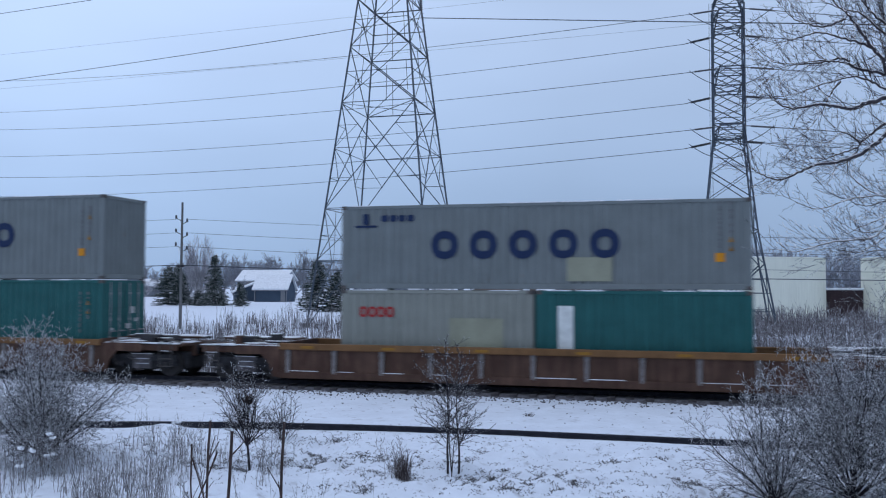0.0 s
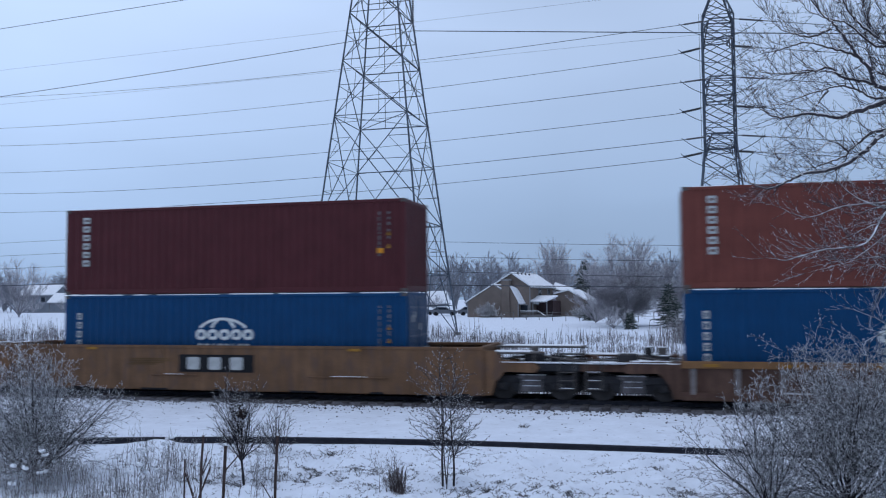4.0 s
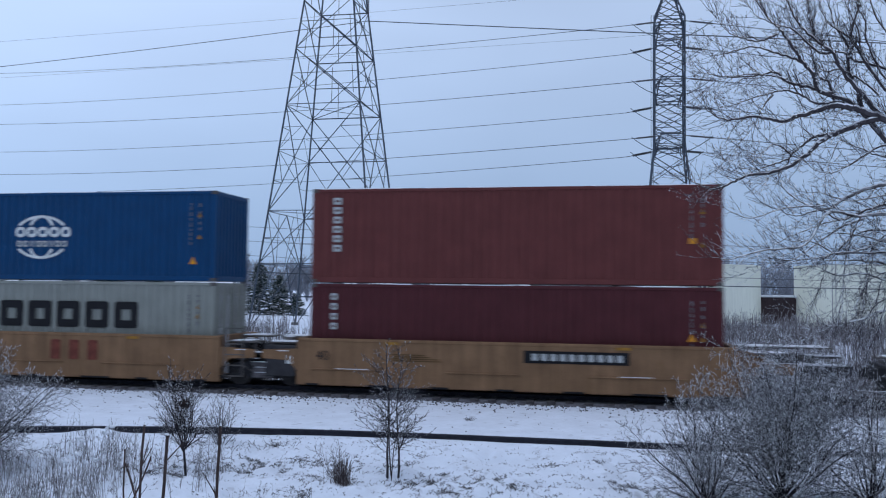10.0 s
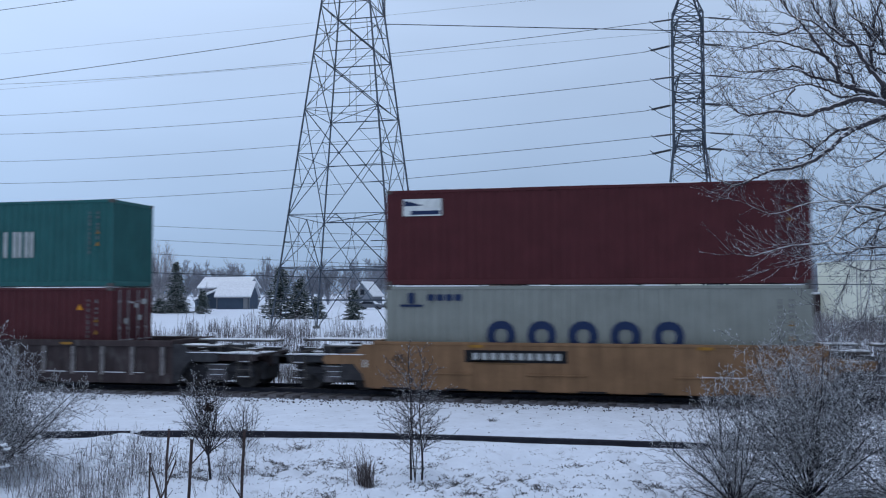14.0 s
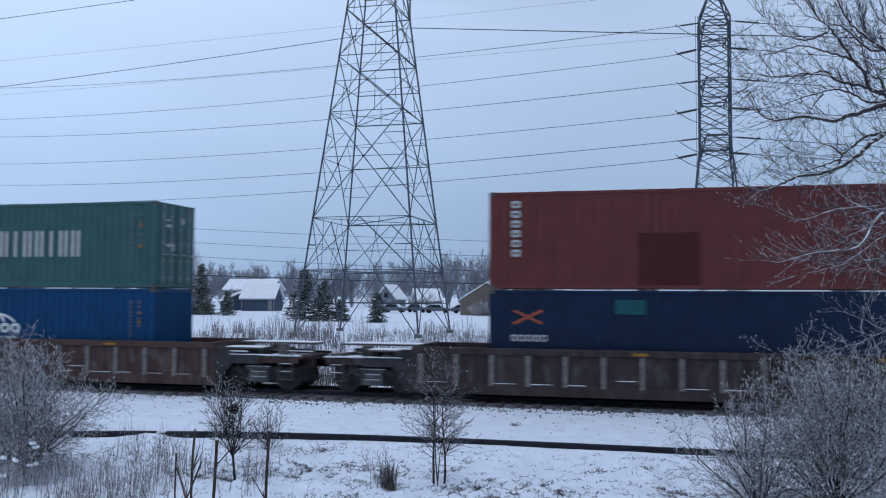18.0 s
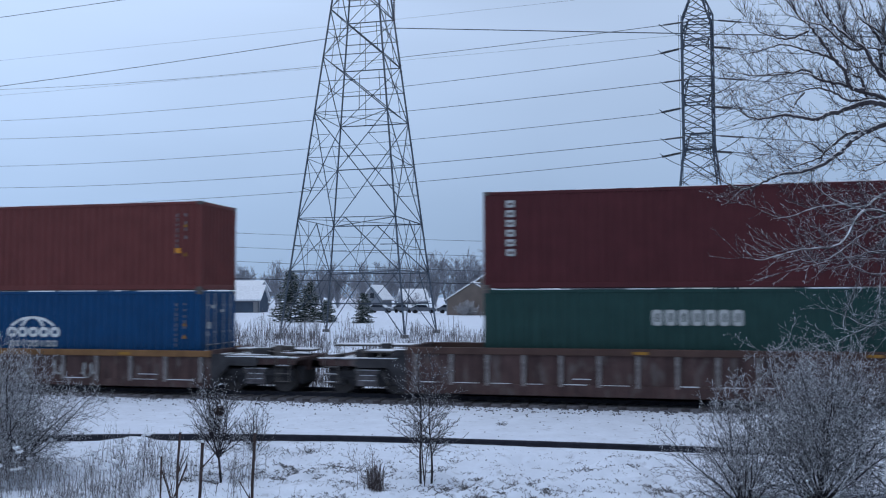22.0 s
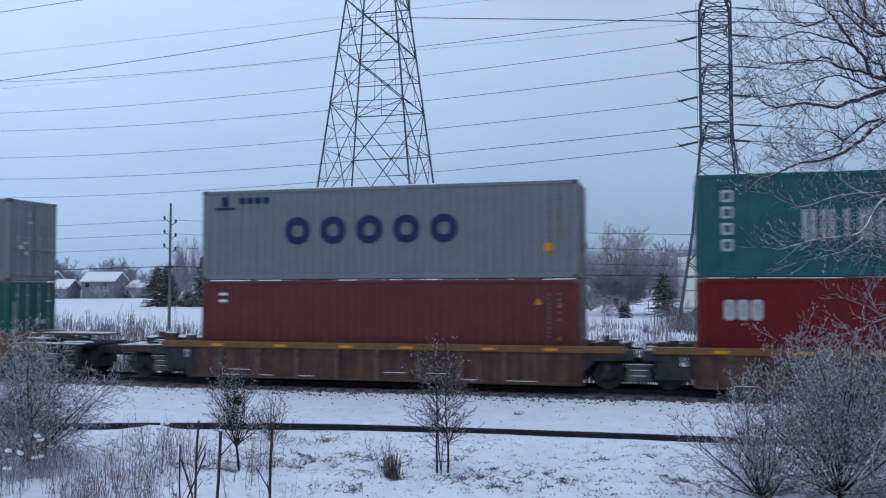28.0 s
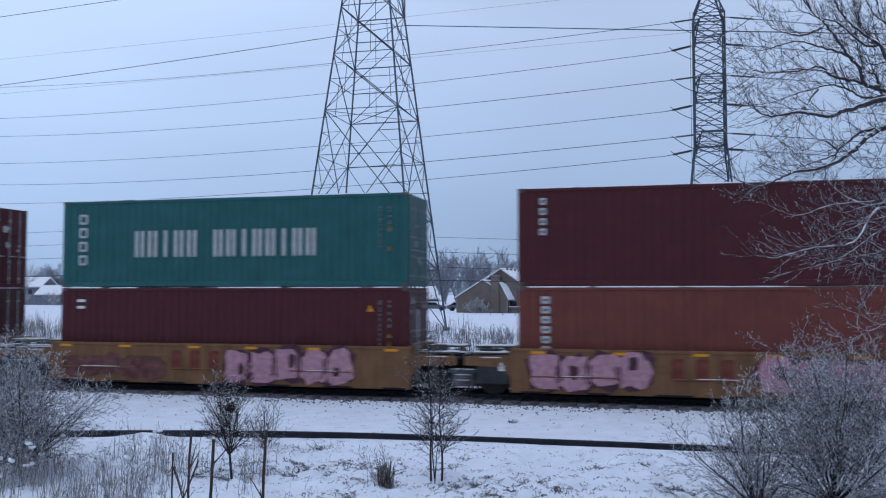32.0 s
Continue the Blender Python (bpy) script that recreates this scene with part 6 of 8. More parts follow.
def limb(r, *bends, twigs=1.0, hang=0.22, bark=BARK):
    """One limb of the big tree: a smooth curve through its bends (along, up), thinning to its tip, set with curved twigs."""
    deep = rng.uniform(-0.3, 0.3)
    pts = [Vector((x, 12.0 + deep * i / len(bends) + rng.gauss(0, 0.04), z)) for i, (x, z) in enumerate(bends)]
    pts = [pts[0] * 2 - pts[1]] + pts + [pts[-1] * 2 - pts[-2]]
    fine = []
    for i in range(1, len(pts) - 2):
        for k in range(6):
            u = k / 6
            a, b, c, d = pts[i - 1:i + 3]
            q = 0.5 * (2 * b + (c - a) * u + (2 * a - 5 * b + 4 * c - d) * u * u + (3 * b - a - 3 * c + d) * u ** 3)
            fine.append(q + Vector((rng.gauss(0, 0.005), rng.gauss(0, 0.008), rng.gauss(0, 0.005))))
    fine.append(pts[-2])
    m = len(fine) - 1
    part("limb", stalk("limb", [(*fine[i], *fine[i + 1], r * (1 - 0.88 * i / m), r * (1 - 0.88 * (i + 1) / m)) for i in range(m)]), bark, big)
    tw = []
    snowy = bark is PLASTERED
    gone, due = 0.0, rng.uniform(0.05, 0.2)
    for i in range(1, m):
        gone += (fine[i + 1] - fine[i]).length
        while gone > due:   # twigs stand off the limb, closer together towards its tip
            due += (0.085 if snowy else 0.062 - 0.03 * i / m) * rng.uniform(0.5, 1.5) / twigs
            at = fine[i].lerp(fine[i + 1], rng.random())
            along = (fine[i + 1] - fine[i]).normalized()
            d = along * rng.uniform(0.4, 1.2) + Vector((rng.gauss(0, 0.2), rng.gauss(0, 0.5), rng.uniform(0.3, 1.0) * rng.choice((-1, 1, 1))))
            grow(tw, crown_tips, at, d, rng.uniform(0.15, 0.5) if snowy else rng.uniform(0.15, 0.62), min(0.0055, max(0.0032, 0.4 * r * (1 - 0.85 * i / m))), ((0.11, 0.45, 0.6), (0.14, 0.4, 0.6)), rng, hang, 0.11, 0.0019, 0.08)
    for _ in range(2 if snowy else 3):
        grow(tw, crown_tips, fine[-1], fine[-1] - fine[-4] + Vector((0, rng.gauss(0, 0.05), rng.gauss(0, 0.05))), rng.uniform(0.3, 0.6), 0.004, ((0.11, 0.42, 0.6),), rng, hang, 0.11, 0.0022, 0.08)
    part("crown", tubes("crown", tw, 3), BIGTWIG if bark is BARK else TWIG, big)


limb(0.046, (4.0, 4.95), (3.5, 5.28), (3.14, 5.25), (2.92, 5.17), (2.72, 5.09), (2.55, 4.98), (2.39, 4.82), (2.23, 4.70), (1.99, 4.61), (1.67, 4.57), (1.48, 4.48), (1.27, 4.40), (1.07, 4.46), (0.88, 4.57))
limb(0.026, (2.75, 5.11), (2.55, 5.09), (2.37, 4.97), (2.24, 4.85), (2.20, 4.74), (2.02, 4.64))
limb(0.014, (2.24, 4.84), (2.13, 4.94), (2.00, 4.98), (1.80, 4.83), (1.61, 4.88))
limb(0.012, (2.21, 4.80), (1.99, 4.73), (1.82, 4.68), (1.61, 4.70), (1.40, 4.83))
limb(0.052, (4.0, 4.8), (3.5, 5.2), (3.15, 5.37), (2.89, 5.45), (2.72, 5.46), (2.52, 5.40), (2.28, 5.33), (2.13, 5.27), (1.93, 5.31), (1.71, 5.34), (1.48, 5.30), (1.30, 5.33), (1.14, 5.42))
limb(0.022, (3.05, 5.42), (2.83, 5.54), (2.57, 5.50), (2.37, 5.60), (2.18, 5.68), (2.02, 5.65), (1.76, 5.59), (1.50, 5.49), (1.27, 5.46))
limb(0.013, (2.02, 5.65), (1.91, 5.53), (1.84, 5.39), (1.74, 5.20), (1.58, 5.01))
limb(0.030, (3.12, 5.40), (2.90, 5.56), (2.70, 5.65), (2.49, 5.74), (2.21, 5.84), (2.07, 5.96), (1.86, 5.95), (1.59, 5.95), (1.34, 5.95), (1.13, 6.03))
limb(0.012, (2.19, 5.85), (2.01, 5.88), (1.79, 5.93), (1.52, 5.90), (1.31, 5.85), (1.16, 5.74))
limb(0.034, (2.72, 5.63), (2.60, 5.68), (2.54, 5.77), (2.51, 5.88), (2.36, 6.06), (2.23, 6.25), (2.07, 6.45), (1.94, 6.60), (1.82, 6.78), (1.65, 7.04))
limb(0.018, (2.38, 6.04), (2.21, 6.15), (2.02, 6.23), (1.78, 6.31), (1.53, 6.27), (1.29, 6.24), (1.10, 6.29))
limb(0.016, (2.07, 6.45), (1.85, 6.40), (1.64, 6.43), (1.46, 6.56), (1.32, 6.76))
limb(0.020, (3.0, 5.44), (2.82, 5.58), (2.70, 5.78), (2.59, 5.89), (2.56, 6.10), (2.51, 6.34), (2.55, 6.63), (2.52, 6.93))
limb(0.042, (4.0, 4.5), (3.45, 4.95), (3.15, 5.40), (3.05, 5.66), (2.87, 5.92), (2.73, 6.18), (2.56, 6.36), (2.37, 6.56), (2.24, 6.78), (2.07, 7.12))
limb(0.018, (2.73, 6.18), (2.57, 6.20), (2.30, 6.50), (2.08, 6.56), (1.85, 6.68), (1.68, 6.91))
limb(0.038, (4.0, 4.9), (3.45, 5.25), (3.15, 5.58), (3.01, 5.78), (2.93, 6.02), (2.99, 6.25), (3.00, 6.49), (3.07, 6.78), (3.05, 7.12))
limb(0.022, (4.0, 5.7), (3.45, 5.95), (3.16, 6.04), (3.03, 6.08), (2.88, 6.17), (2.69, 6.23), (2.58, 6.41), (2.51, 6.67), (2.46, 6.94))
limb(0.020, (2.98, 6.23), (2.85, 6.43), (2.76, 6.66), (2.72, 6.96))
limb(0.018, (4.0, 5.2), (3.4, 5.8), (3.17, 6.30), (3.12, 6.52), (3.02, 6.71), (2.93, 6.98))
limb(0.016, (4.0, 4.8), (3.4, 4.95), (3.13, 4.82), (2.98, 4.73), (2.81, 4.63), (2.67, 4.60), (2.50, 4.64), (2.37, 4.79), twigs=0.8)
limb(0.012, (4.0, 4.7), (3.4, 4.8), (3.13, 4.91), (2.95, 4.97), (2.83, 5.02), (2.73, 4.79), (2.67, 4.62), (2.64, 4.45), twigs=0.8)
limb(0.020, (3.45, 5.6), (3.2, 5.95), (2.95, 6.35), (2.7, 6.6), (2.55, 7.0))
limb(0.016, (3.3, 5.6), (3.1, 5.8), (2.85, 5.95), (2.65, 5.95), (2.45, 6.2), (2.3, 6.2))
limb(0.016, (3.3, 5.8), (3.1, 6.1), (3.06, 6.45), (2.9, 6.75), (2.85, 7.1))
limb(0.032, (4.0, 6.3), (3.5, 6.7), (3.2, 7.2), (2.9, 7.7), twigs=0.7)
limb(0.020, (4.0, 5.8), (3.5, 6.3), (3.25, 6.8), (3.2, 7.5), twigs=0.7)
limb(0.032, (4.0, 4.3), (3.4, 4.45), (2.95, 4.3), (2.69, 4.14), (2.39, 4.25), (2.08, 4.52), bark=PLASTERED)
limb(0.027, (4.0, 3.9), (3.4, 4.05), (3.03, 4.03), (2.65, 4.06), (2.37, 3.66), (1.91, 3.59), (1.43, 3.47), (1.19, 3.5), bark=PLASTERED)
limb(0.010, (2.65, 4.18), (2.15, 4.15), (1.72, 4.02), (1.36, 4.17), (1.12, 4.22), bark=PLASTERED)
limb(0.010, (2.9, 4.0), (2.65, 3.95), (2.3, 3.81), (1.91, 3.63), (1.62, 3.64), bark=PLASTERED)
limb(0.017, (4.0, 3.3), (3.4, 3.42), (3.01, 3.47), (2.63, 3.48), (2.29, 3.57), bark=PLASTERED)
limb(0.008, (2.7, 3.5), (2.37, 3.48), (1.98, 3.38), (1.66, 3.3), bark=PLASTERED)
limb(0.010, (3.4, 4.3), (2.95, 4.25), (2.62, 4.35), (2.36, 4.38), bark=PLASTERED)
limb(0.011, (3.4, 3.7), (3.02, 3.8), (2.72, 3.83), (2.42, 3.95), bark=PLASTERED)
limb(0.016, (4.0, 2.9), (3.4, 2.85), (2.97, 2.7), (2.7, 2.62), (2.46, 2.73), (2.18, 2.84), bark=PLASTERED)
limb(0.007, (2.8, 2.66), (2.41, 2.45), (2.16, 2.36), bark=PLASTERED)
limb(0.011, (4.0, 2.0), (3.3, 1.8), (2.91, 1.83), (2.68, 1.89), (2.4, 1.93), (2.15, 1.86), bark=PLASTERED)
limb(0.011, (4.0, 1.2), (3.3, 1.25), (2.94, 1.4), (2.74, 1.56), (2.5, 1.67), (2.15, 1.69), bark=PLASTERED)
limb(0.008, (4.0, 1.3), (3.3, 1.25), (2.93, 1.22), (2.62, 1.15), (2.42, 0.88), hang=-0.1, bark=PLASTERED)
limb(0.018, (4.0, 3.6), (3.45, 3.75), (3.1, 3.62), (2.8, 3.55), (2.5, 3.7), (2.2, 3.72), (1.95, 3.85), bark=PLASTERED)
limb(0.014, (3.1, 4.0), (2.85, 3.9), (2.6, 3.72), (2.3, 3.5), (2.05, 3.45), (1.8, 3.5), bark=PLASTERED)
limb(0.014, (3.4, 3.2), (3.1, 3.3), (2.8, 3.28), (2.55, 3.4), (2.3, 3.36), (2.1, 3.44), bark=PLASTERED)
limb(0.022, (4.0, 4.1), (3.5, 4.2), (3.15, 4.12), (2.85, 4.0), (2.6, 4.12), (2.3, 4.05), (2.05, 4.15))
limb(0.020, (4.0, 3.4), (3.5, 3.55), (3.15, 3.56), (2.78, 3.56), (2.48, 3.48), (2.2, 3.46))
limb(0.016, (4.0, 3.7), (3.5, 3.85), (3.15, 3.85), (2.9, 3.7), (2.7, 3.4), (2.6, 3.1))
for x0, z0 in ((3.15, 3.75), (3.0, 3.2), (3.25, 4.3), (2.9, 4.0), (3.3, 3.4), (3.1, 2.9), (3.4, 3.9)):   # drooping sprays near the trunk
    limb(0.012, (3.9, z0 + 0.2), (x0 + 0.3, z0 + 0.1), (x0 + 0.05, z0 - 0.2), (x0 - 0.03, z0 - 0.65), (x0 - 0.1, z0 - 1.1), hang=-0.1)
snow_blobs(big, crown_tips, rng, 0.10, 0.005)


# ---- weeds, stalks and grass on the bank ----
rng = random.Random(33)
for x, y, top, r, lean in ((-4.74, 8.22, 1.61, 0.013, 0.02), (-5.72, 10.5, 1.10, 0.021, 0.03), (-4.23, 8.9, 1.52, 0.016, 0.02), (-5.42, 9.0, 1.2, 0.010, 0.0), (-4.86, 8.6, 1.22, 0.009, 0.22), (-5.6, 9.3, 0.98, 0.009, -0.16)):
    pts = [Vector((x - lean * (1 - u) * 3 + rng.gauss(0, 0.006), y, -0.3 + (top + 0.3) * u)) for u in (0, 0.2, 0.4, 0.55, 0.7, 0.85, 1.0)]
    segs = [(*a, *b, r * (1.1 - 0.3 * i / 6), r * (1.1 - 0.3 * (i + 1) / 6)) for i, (a, b) in enumerate(zip(pts, pts[1:]))]
    for _ in range(3 if r < 0.02 else 1):
        u = rng.uniform(0.5, 0.8)
        p = pts[0].lerp(pts[-1], u)
        segs.append((*p, *(p + Vector((rng.uniform(-0.2, 0.25), 0.05, rng.uniform(0.12, 0.35)))), r * 0.5, r * 0.3))
    ob = thing("woody_stalk", "tall broken reddish-brown woody weed stalk", "weed stalk", pose(0, 0, 0), "tall stalks on the bank")
    part("stem", Shape().line(pts, r, 7), STAKE, ob)
    for a in segs[6:]:
        part("side_shoot", tubes("side_shoot", [a], 5), STAKE, ob)
    c = pts[-1]
    part("snow_cap", Shape().tube((c.x, c.y, c.z - 0.015), (c.x, c.y, c.z + 0.03), r * 0.95, r * 0.5, 8), SNOWCAP, ob)


def weeds(name, count, xr, yr, hr, material, label, rng, heads=0.3, r=0.004, curve=0.12, depth_bias=1.0, cap=1.0):
    segs = []
    caps = []
    for _ in range(count):
        x, y = rng.uniform(*xr), yr[0] + (yr[1] - yr[0]) * rng.random() ** depth_bias
        if noise.noise(Vector((x * 0.9, y * 0.9, 3.0))) < 0.0:
            continue
        h = rng.uniform(*hr)
        p = Vector((x, y, ground_z(x, y) - 0.03))
        lean = Vector((rng.gauss(0, curve), rng.gauss(0, curve), 1))
        for k in range(3):
            q = p + lean.normalized() * h / 3
            segs.append((*p, *q, r * (1 - 0.2 * k), r * (0.8 - 0.2 * k)))
            for _ in range(rng.randint(1, 4) if k else 1):
                e = p + Vector((rng.gauss(0, h * 0.12), rng.gauss(0, h * 0.12), h * rng.uniform(0.08, 0.25)))
                segs.append((*p, *e, r * 0.6, r * 0.4))
            p = q
            lean += Vector((rng.gauss(0, curve), rng.gauss(0, curve), 0))
        if rng.random() < heads:
            caps.append((*p, *(p + Vector((rng.gauss(0, 0.012), 0, 0.03))), r * 5 * cap, r * 3.2 * cap))
            for _ in range(3):
                e = p + Vector((rng.gauss(0, 0.03), rng.gauss(0, 0.03), rng.uniform(0.0, 0.04))) + Vector((rng.gauss(0, 0.02), 0, 0)) * (cap - 1)
                caps.append((*p, *e, r * 2.5 * cap, r * 3 * cap))
    ob = thing(name, label, "weeds", kind="stuff")
    part("stalks", tubes("stalks", segs, 4), material, ob)
    if caps:
        part("seed_heads", tubes("seed_heads", caps, 5), SNOWCAP, ob, "snow-topped seed heads")


weeds("dry_weeds", 1150, (-11.5, -6.4), (9.0, 14.8), (0.35, 0.95), STRAW, "thicket of dry weed stalks with snow-topped heads", random.Random(41), 0.05, 0.0042, cap=2.0)
weeds("dry_weeds", 230, (-10.2, -6.6), (9.6, 11.8), (0.35, 0.85), STRAW, "thicket of dry weed stalks with snow-topped heads", random.Random(44), 0.07, 0.0042, cap=2.4)
weeds("dry_weeds", 60, (-6.2, -3.8), (8.6, 11.0), (0.35, 0.9), STRAW, "dry weed stalks poking through the snow", random.Random(42), 0.08, 0.003)
weeds("dry_weeds", 160, (3.0, 6.5), (13.0, 17.5), (0.4, 0.9), STRAW, "dry weed stalks poking through the snow", random.Random(43), 0.1, 0.004)


def tufts(name, spots, label, rng, material=DRYGRASS):
    segs = []
    for x, y, w, n, h in spots:
        for _ in range(n):
            px, py = x + rng.gauss(0, w), y + rng.gauss(0, w * 0.5)
            if noise.noise(Vector((px * 4.5, py * 4.5, 8.0))) < -0.02:
                continue
            p = Vector((px, py, ground_z(px, py) - 0.008))
            a = rng.uniform(0, 2 * math.pi)
            l = h * rng.uniform(0.25, 0.75)
            q = p + Vector((math.cos(a) * l, math.sin(a) * l, h * rng.uniform(0.2, 0.7)))
            e = q + Vector((math.cos(a) * l * 0.6, math.sin(a) * l * 0.6, -h * rng.uniform(0, 0.3)))
            segs.append((*p, *q, 0.0046, 0.004))
            segs.append((*q, *e, 0.004, 0.002))
    ob = thing(name, label, "grass", kind="stuff")
    part("blades", tubes("blades", segs, 3), material, ob)


rng = random.Random(55)
spots = [(-6.3, 15.9, 0.3, 60, 0.05), (-5.6, 15.2, 0.4, 90, 0.05), (-5.2, 14.7, 0.35, 80, 0.05), (-4.6, 15.1, 0.2, 40, 0.05), (-4.4, 13.8, 0.2, 90, 0.08), (-6.1, 15.0, 0.45, 315, 0.08), (-5.5, 15.4, 0.35, 225, 0.07), (-3.3, 14.65, 0.3, 240, 0.09), (-4.9, 14.2, 0.4, 225, 0.06), (-7.5, 14.7, 0.45, 240, 0.08), (-2.0, 14.3, 0.5, 195, 0.06)]
spots += [(-0.6, 15.0, 0.5, 225, 0.06), (-3.5, 14.1, 0.28, 110, 0.08), (-2.6, 15.3, 0.3, 40, 0.04), (-1.0, 14.6, 0.4, 80, 0.06), (-7.3, 15.2, 0.5, 170, 0.12), (-6.9, 16.9, 0.3, 120, 0.15), (-8.8, 15.5, 0.6, 100, 0.10), (-3.1, 13.2, 0.5, 80, 0.06), (-5.3, 13.2, 0.5, 80, 0.06), (0.6, 14.6, 0.5, 120, 0.10), (2.0, 14.3, 0.6, 200, 0.14), (-3.55, 21.3, 0.05, 30, 0.14)]
for _ in range(1500):
    spots.append((rng.uniform(-11, 3), rng.uniform(12.6, 17.8), rng.uniform(0.03, 0.2), rng.randint(2, 9), rng.uniform(0.025, 0.06)))
for _ in range(420):   # denser clumps where the snow is thin
    x, y = rng.uniform(-8.5, 1.5), rng.uniform(12.7, 16.4)
    if noise.noise(Vector((x * 0.55, y * 0.8, 21.0))) > 0.02:
        spots.append((x, y, rng.uniform(0.06, 0.22), rng.randint(14, 34), rng.uniform(0.04, 0.10)))
tufts("dry_grass", spots, "flattened dry grass tufts showing through thin snow", rng)

# dark ballast stones scattered on the snow shoulder
rng = random.Random(61)
st = Shape()
for _ in range(1500):
    x, y = rng.uniform(-26, 8), 25.05 - abs(rng.gauss(0, 0.9))
    r = rng.uniform(0.018, 0.05) * (1.2 if y > 24.6 else 0.8)
    z = ground_z(x, y)
    st.tube((x, y, z - r * 0.5), (x + rng.gauss(0, r * 0.3), y, z + r * 0.7), r, r * 0.55, 5)
for _ in range(160):
    x, y = rng.uniform(-24, 6), rng.uniform(19, 24)
    r = rng.uniform(0.012, 0.03)
    z = ground_z(x, y)
    st.tube((x, y, z - r * 0.5), (x, y, z + r * 0.6), r, r * 0.5, 5)
solid("ballast_stones", st, BALLAST, "dark ballast stones scattered over the snowy track shoulder", "stones", kind="stuff")

# tall brush beyond the track
rng = random.Random(71)
segs = []
for _ in range(1900):
    y = 29.4 + 46 * rng.random() ** 1.7
    cx = rng.uniform(-64, 16) * y / 48
    dens = noise.noise(Vector((cx * 0.13, y * 0.10, 7.0)))
    if dens < -0.28 and y > 34:
        continue
    tall = rng.uniform(0.35, 0.95) * (1.0 + 0.8 * max(0.0, dens)) * (1.05 if cx > 2 else 1.0 if cx > -16 else 1.15)
    if rng.random() < 0.16:
        tall *= 1.75
    wide = rng.uniform(0.15, 0.75)
    for _ in range(rng.randint(5, 14) * (2 if cx > 1 else 1)):
        x, yy = cx + rng.gauss(0, wide), y + rng.gauss(0, wide)
        if yy < 29.3:
            continue
        h = tall * rng.uniform(0.55, 1.25)
        p = Vector((x, yy, ground_z(x, yy) - 0.05))
        q = p + Vector((rng.gauss(0, 0.1), rng.gauss(0, 0.1), 1)).normalized() * h
        segs.append((*p, *q, 0.014, 0.008))
        for _ in range(rng.randint(1, 4)):
            a = p.lerp(q, rng.uniform(0.3, 0.98))
            e = a + Vector((rng.gauss(0, 0.11), rng.gauss(0, 0.11), rng.uniform(0.05, 0.3) * h))
            segs.append((*a, *e, 0.008, 0.006))
for _ in range(7000):
    y = 29.5 + 42 * rng.random() ** 1.6
    x = rng.uniform(-44, 13) * y / 36
    p = Vector((x, y, ground_z(x, y) - 0.03))
    segs.append((*p, *(p + Vector((rng.gauss(0, 0.12), rng.gauss(0, 0.12), rng.uniform(0.1, 0.42)))), 0.010, 0.005))
for _ in range(420):   # thicker growth before the tanks
    y = rng.uniform(64, 92)
    cx = rng.uniform(0, 26) * y / 80
    tall, wide = rng.uniform(0.7, 1.9), rng.uniform(0.3, 0.9)
    for _ in range(rng.randint(6, 12)):
        x, yy = cx + rng.gauss(0, wide), y + rng.gauss(0, wide)
        h = tall * rng.uniform(0.5, 1.2)
        p = Vector((x, yy, ground_z(x, yy) - 0.05))
        q = p + Vector((rng.gauss(0, 0.15), rng.gauss(0, 0.15), 1)).normalized() * h
        segs.append((*p, *q, 0.022, 0.012))
        for _ in range(2):
            a = p.lerp(q, rng.uniform(0.3, 0.98))
            segs.append((*a, *(a + Vector((rng.gauss(0, 0.2), rng.gauss(0, 0.2), rng.uniform(0.05, 0.3) * h))), 0.012, 0.008))
ob = thing("brush", "tall grey-brown dry brush in the snowy field", "brush", kind="stuff")
part("stalks", tubes("stalks", segs, 3), mat("frosted_grey_brush", (0.115, 0.10, 0.105), 0.9, var=0.4, scale=0.8, snow=0.8, snow_at=0.02, flecks=9), ob)


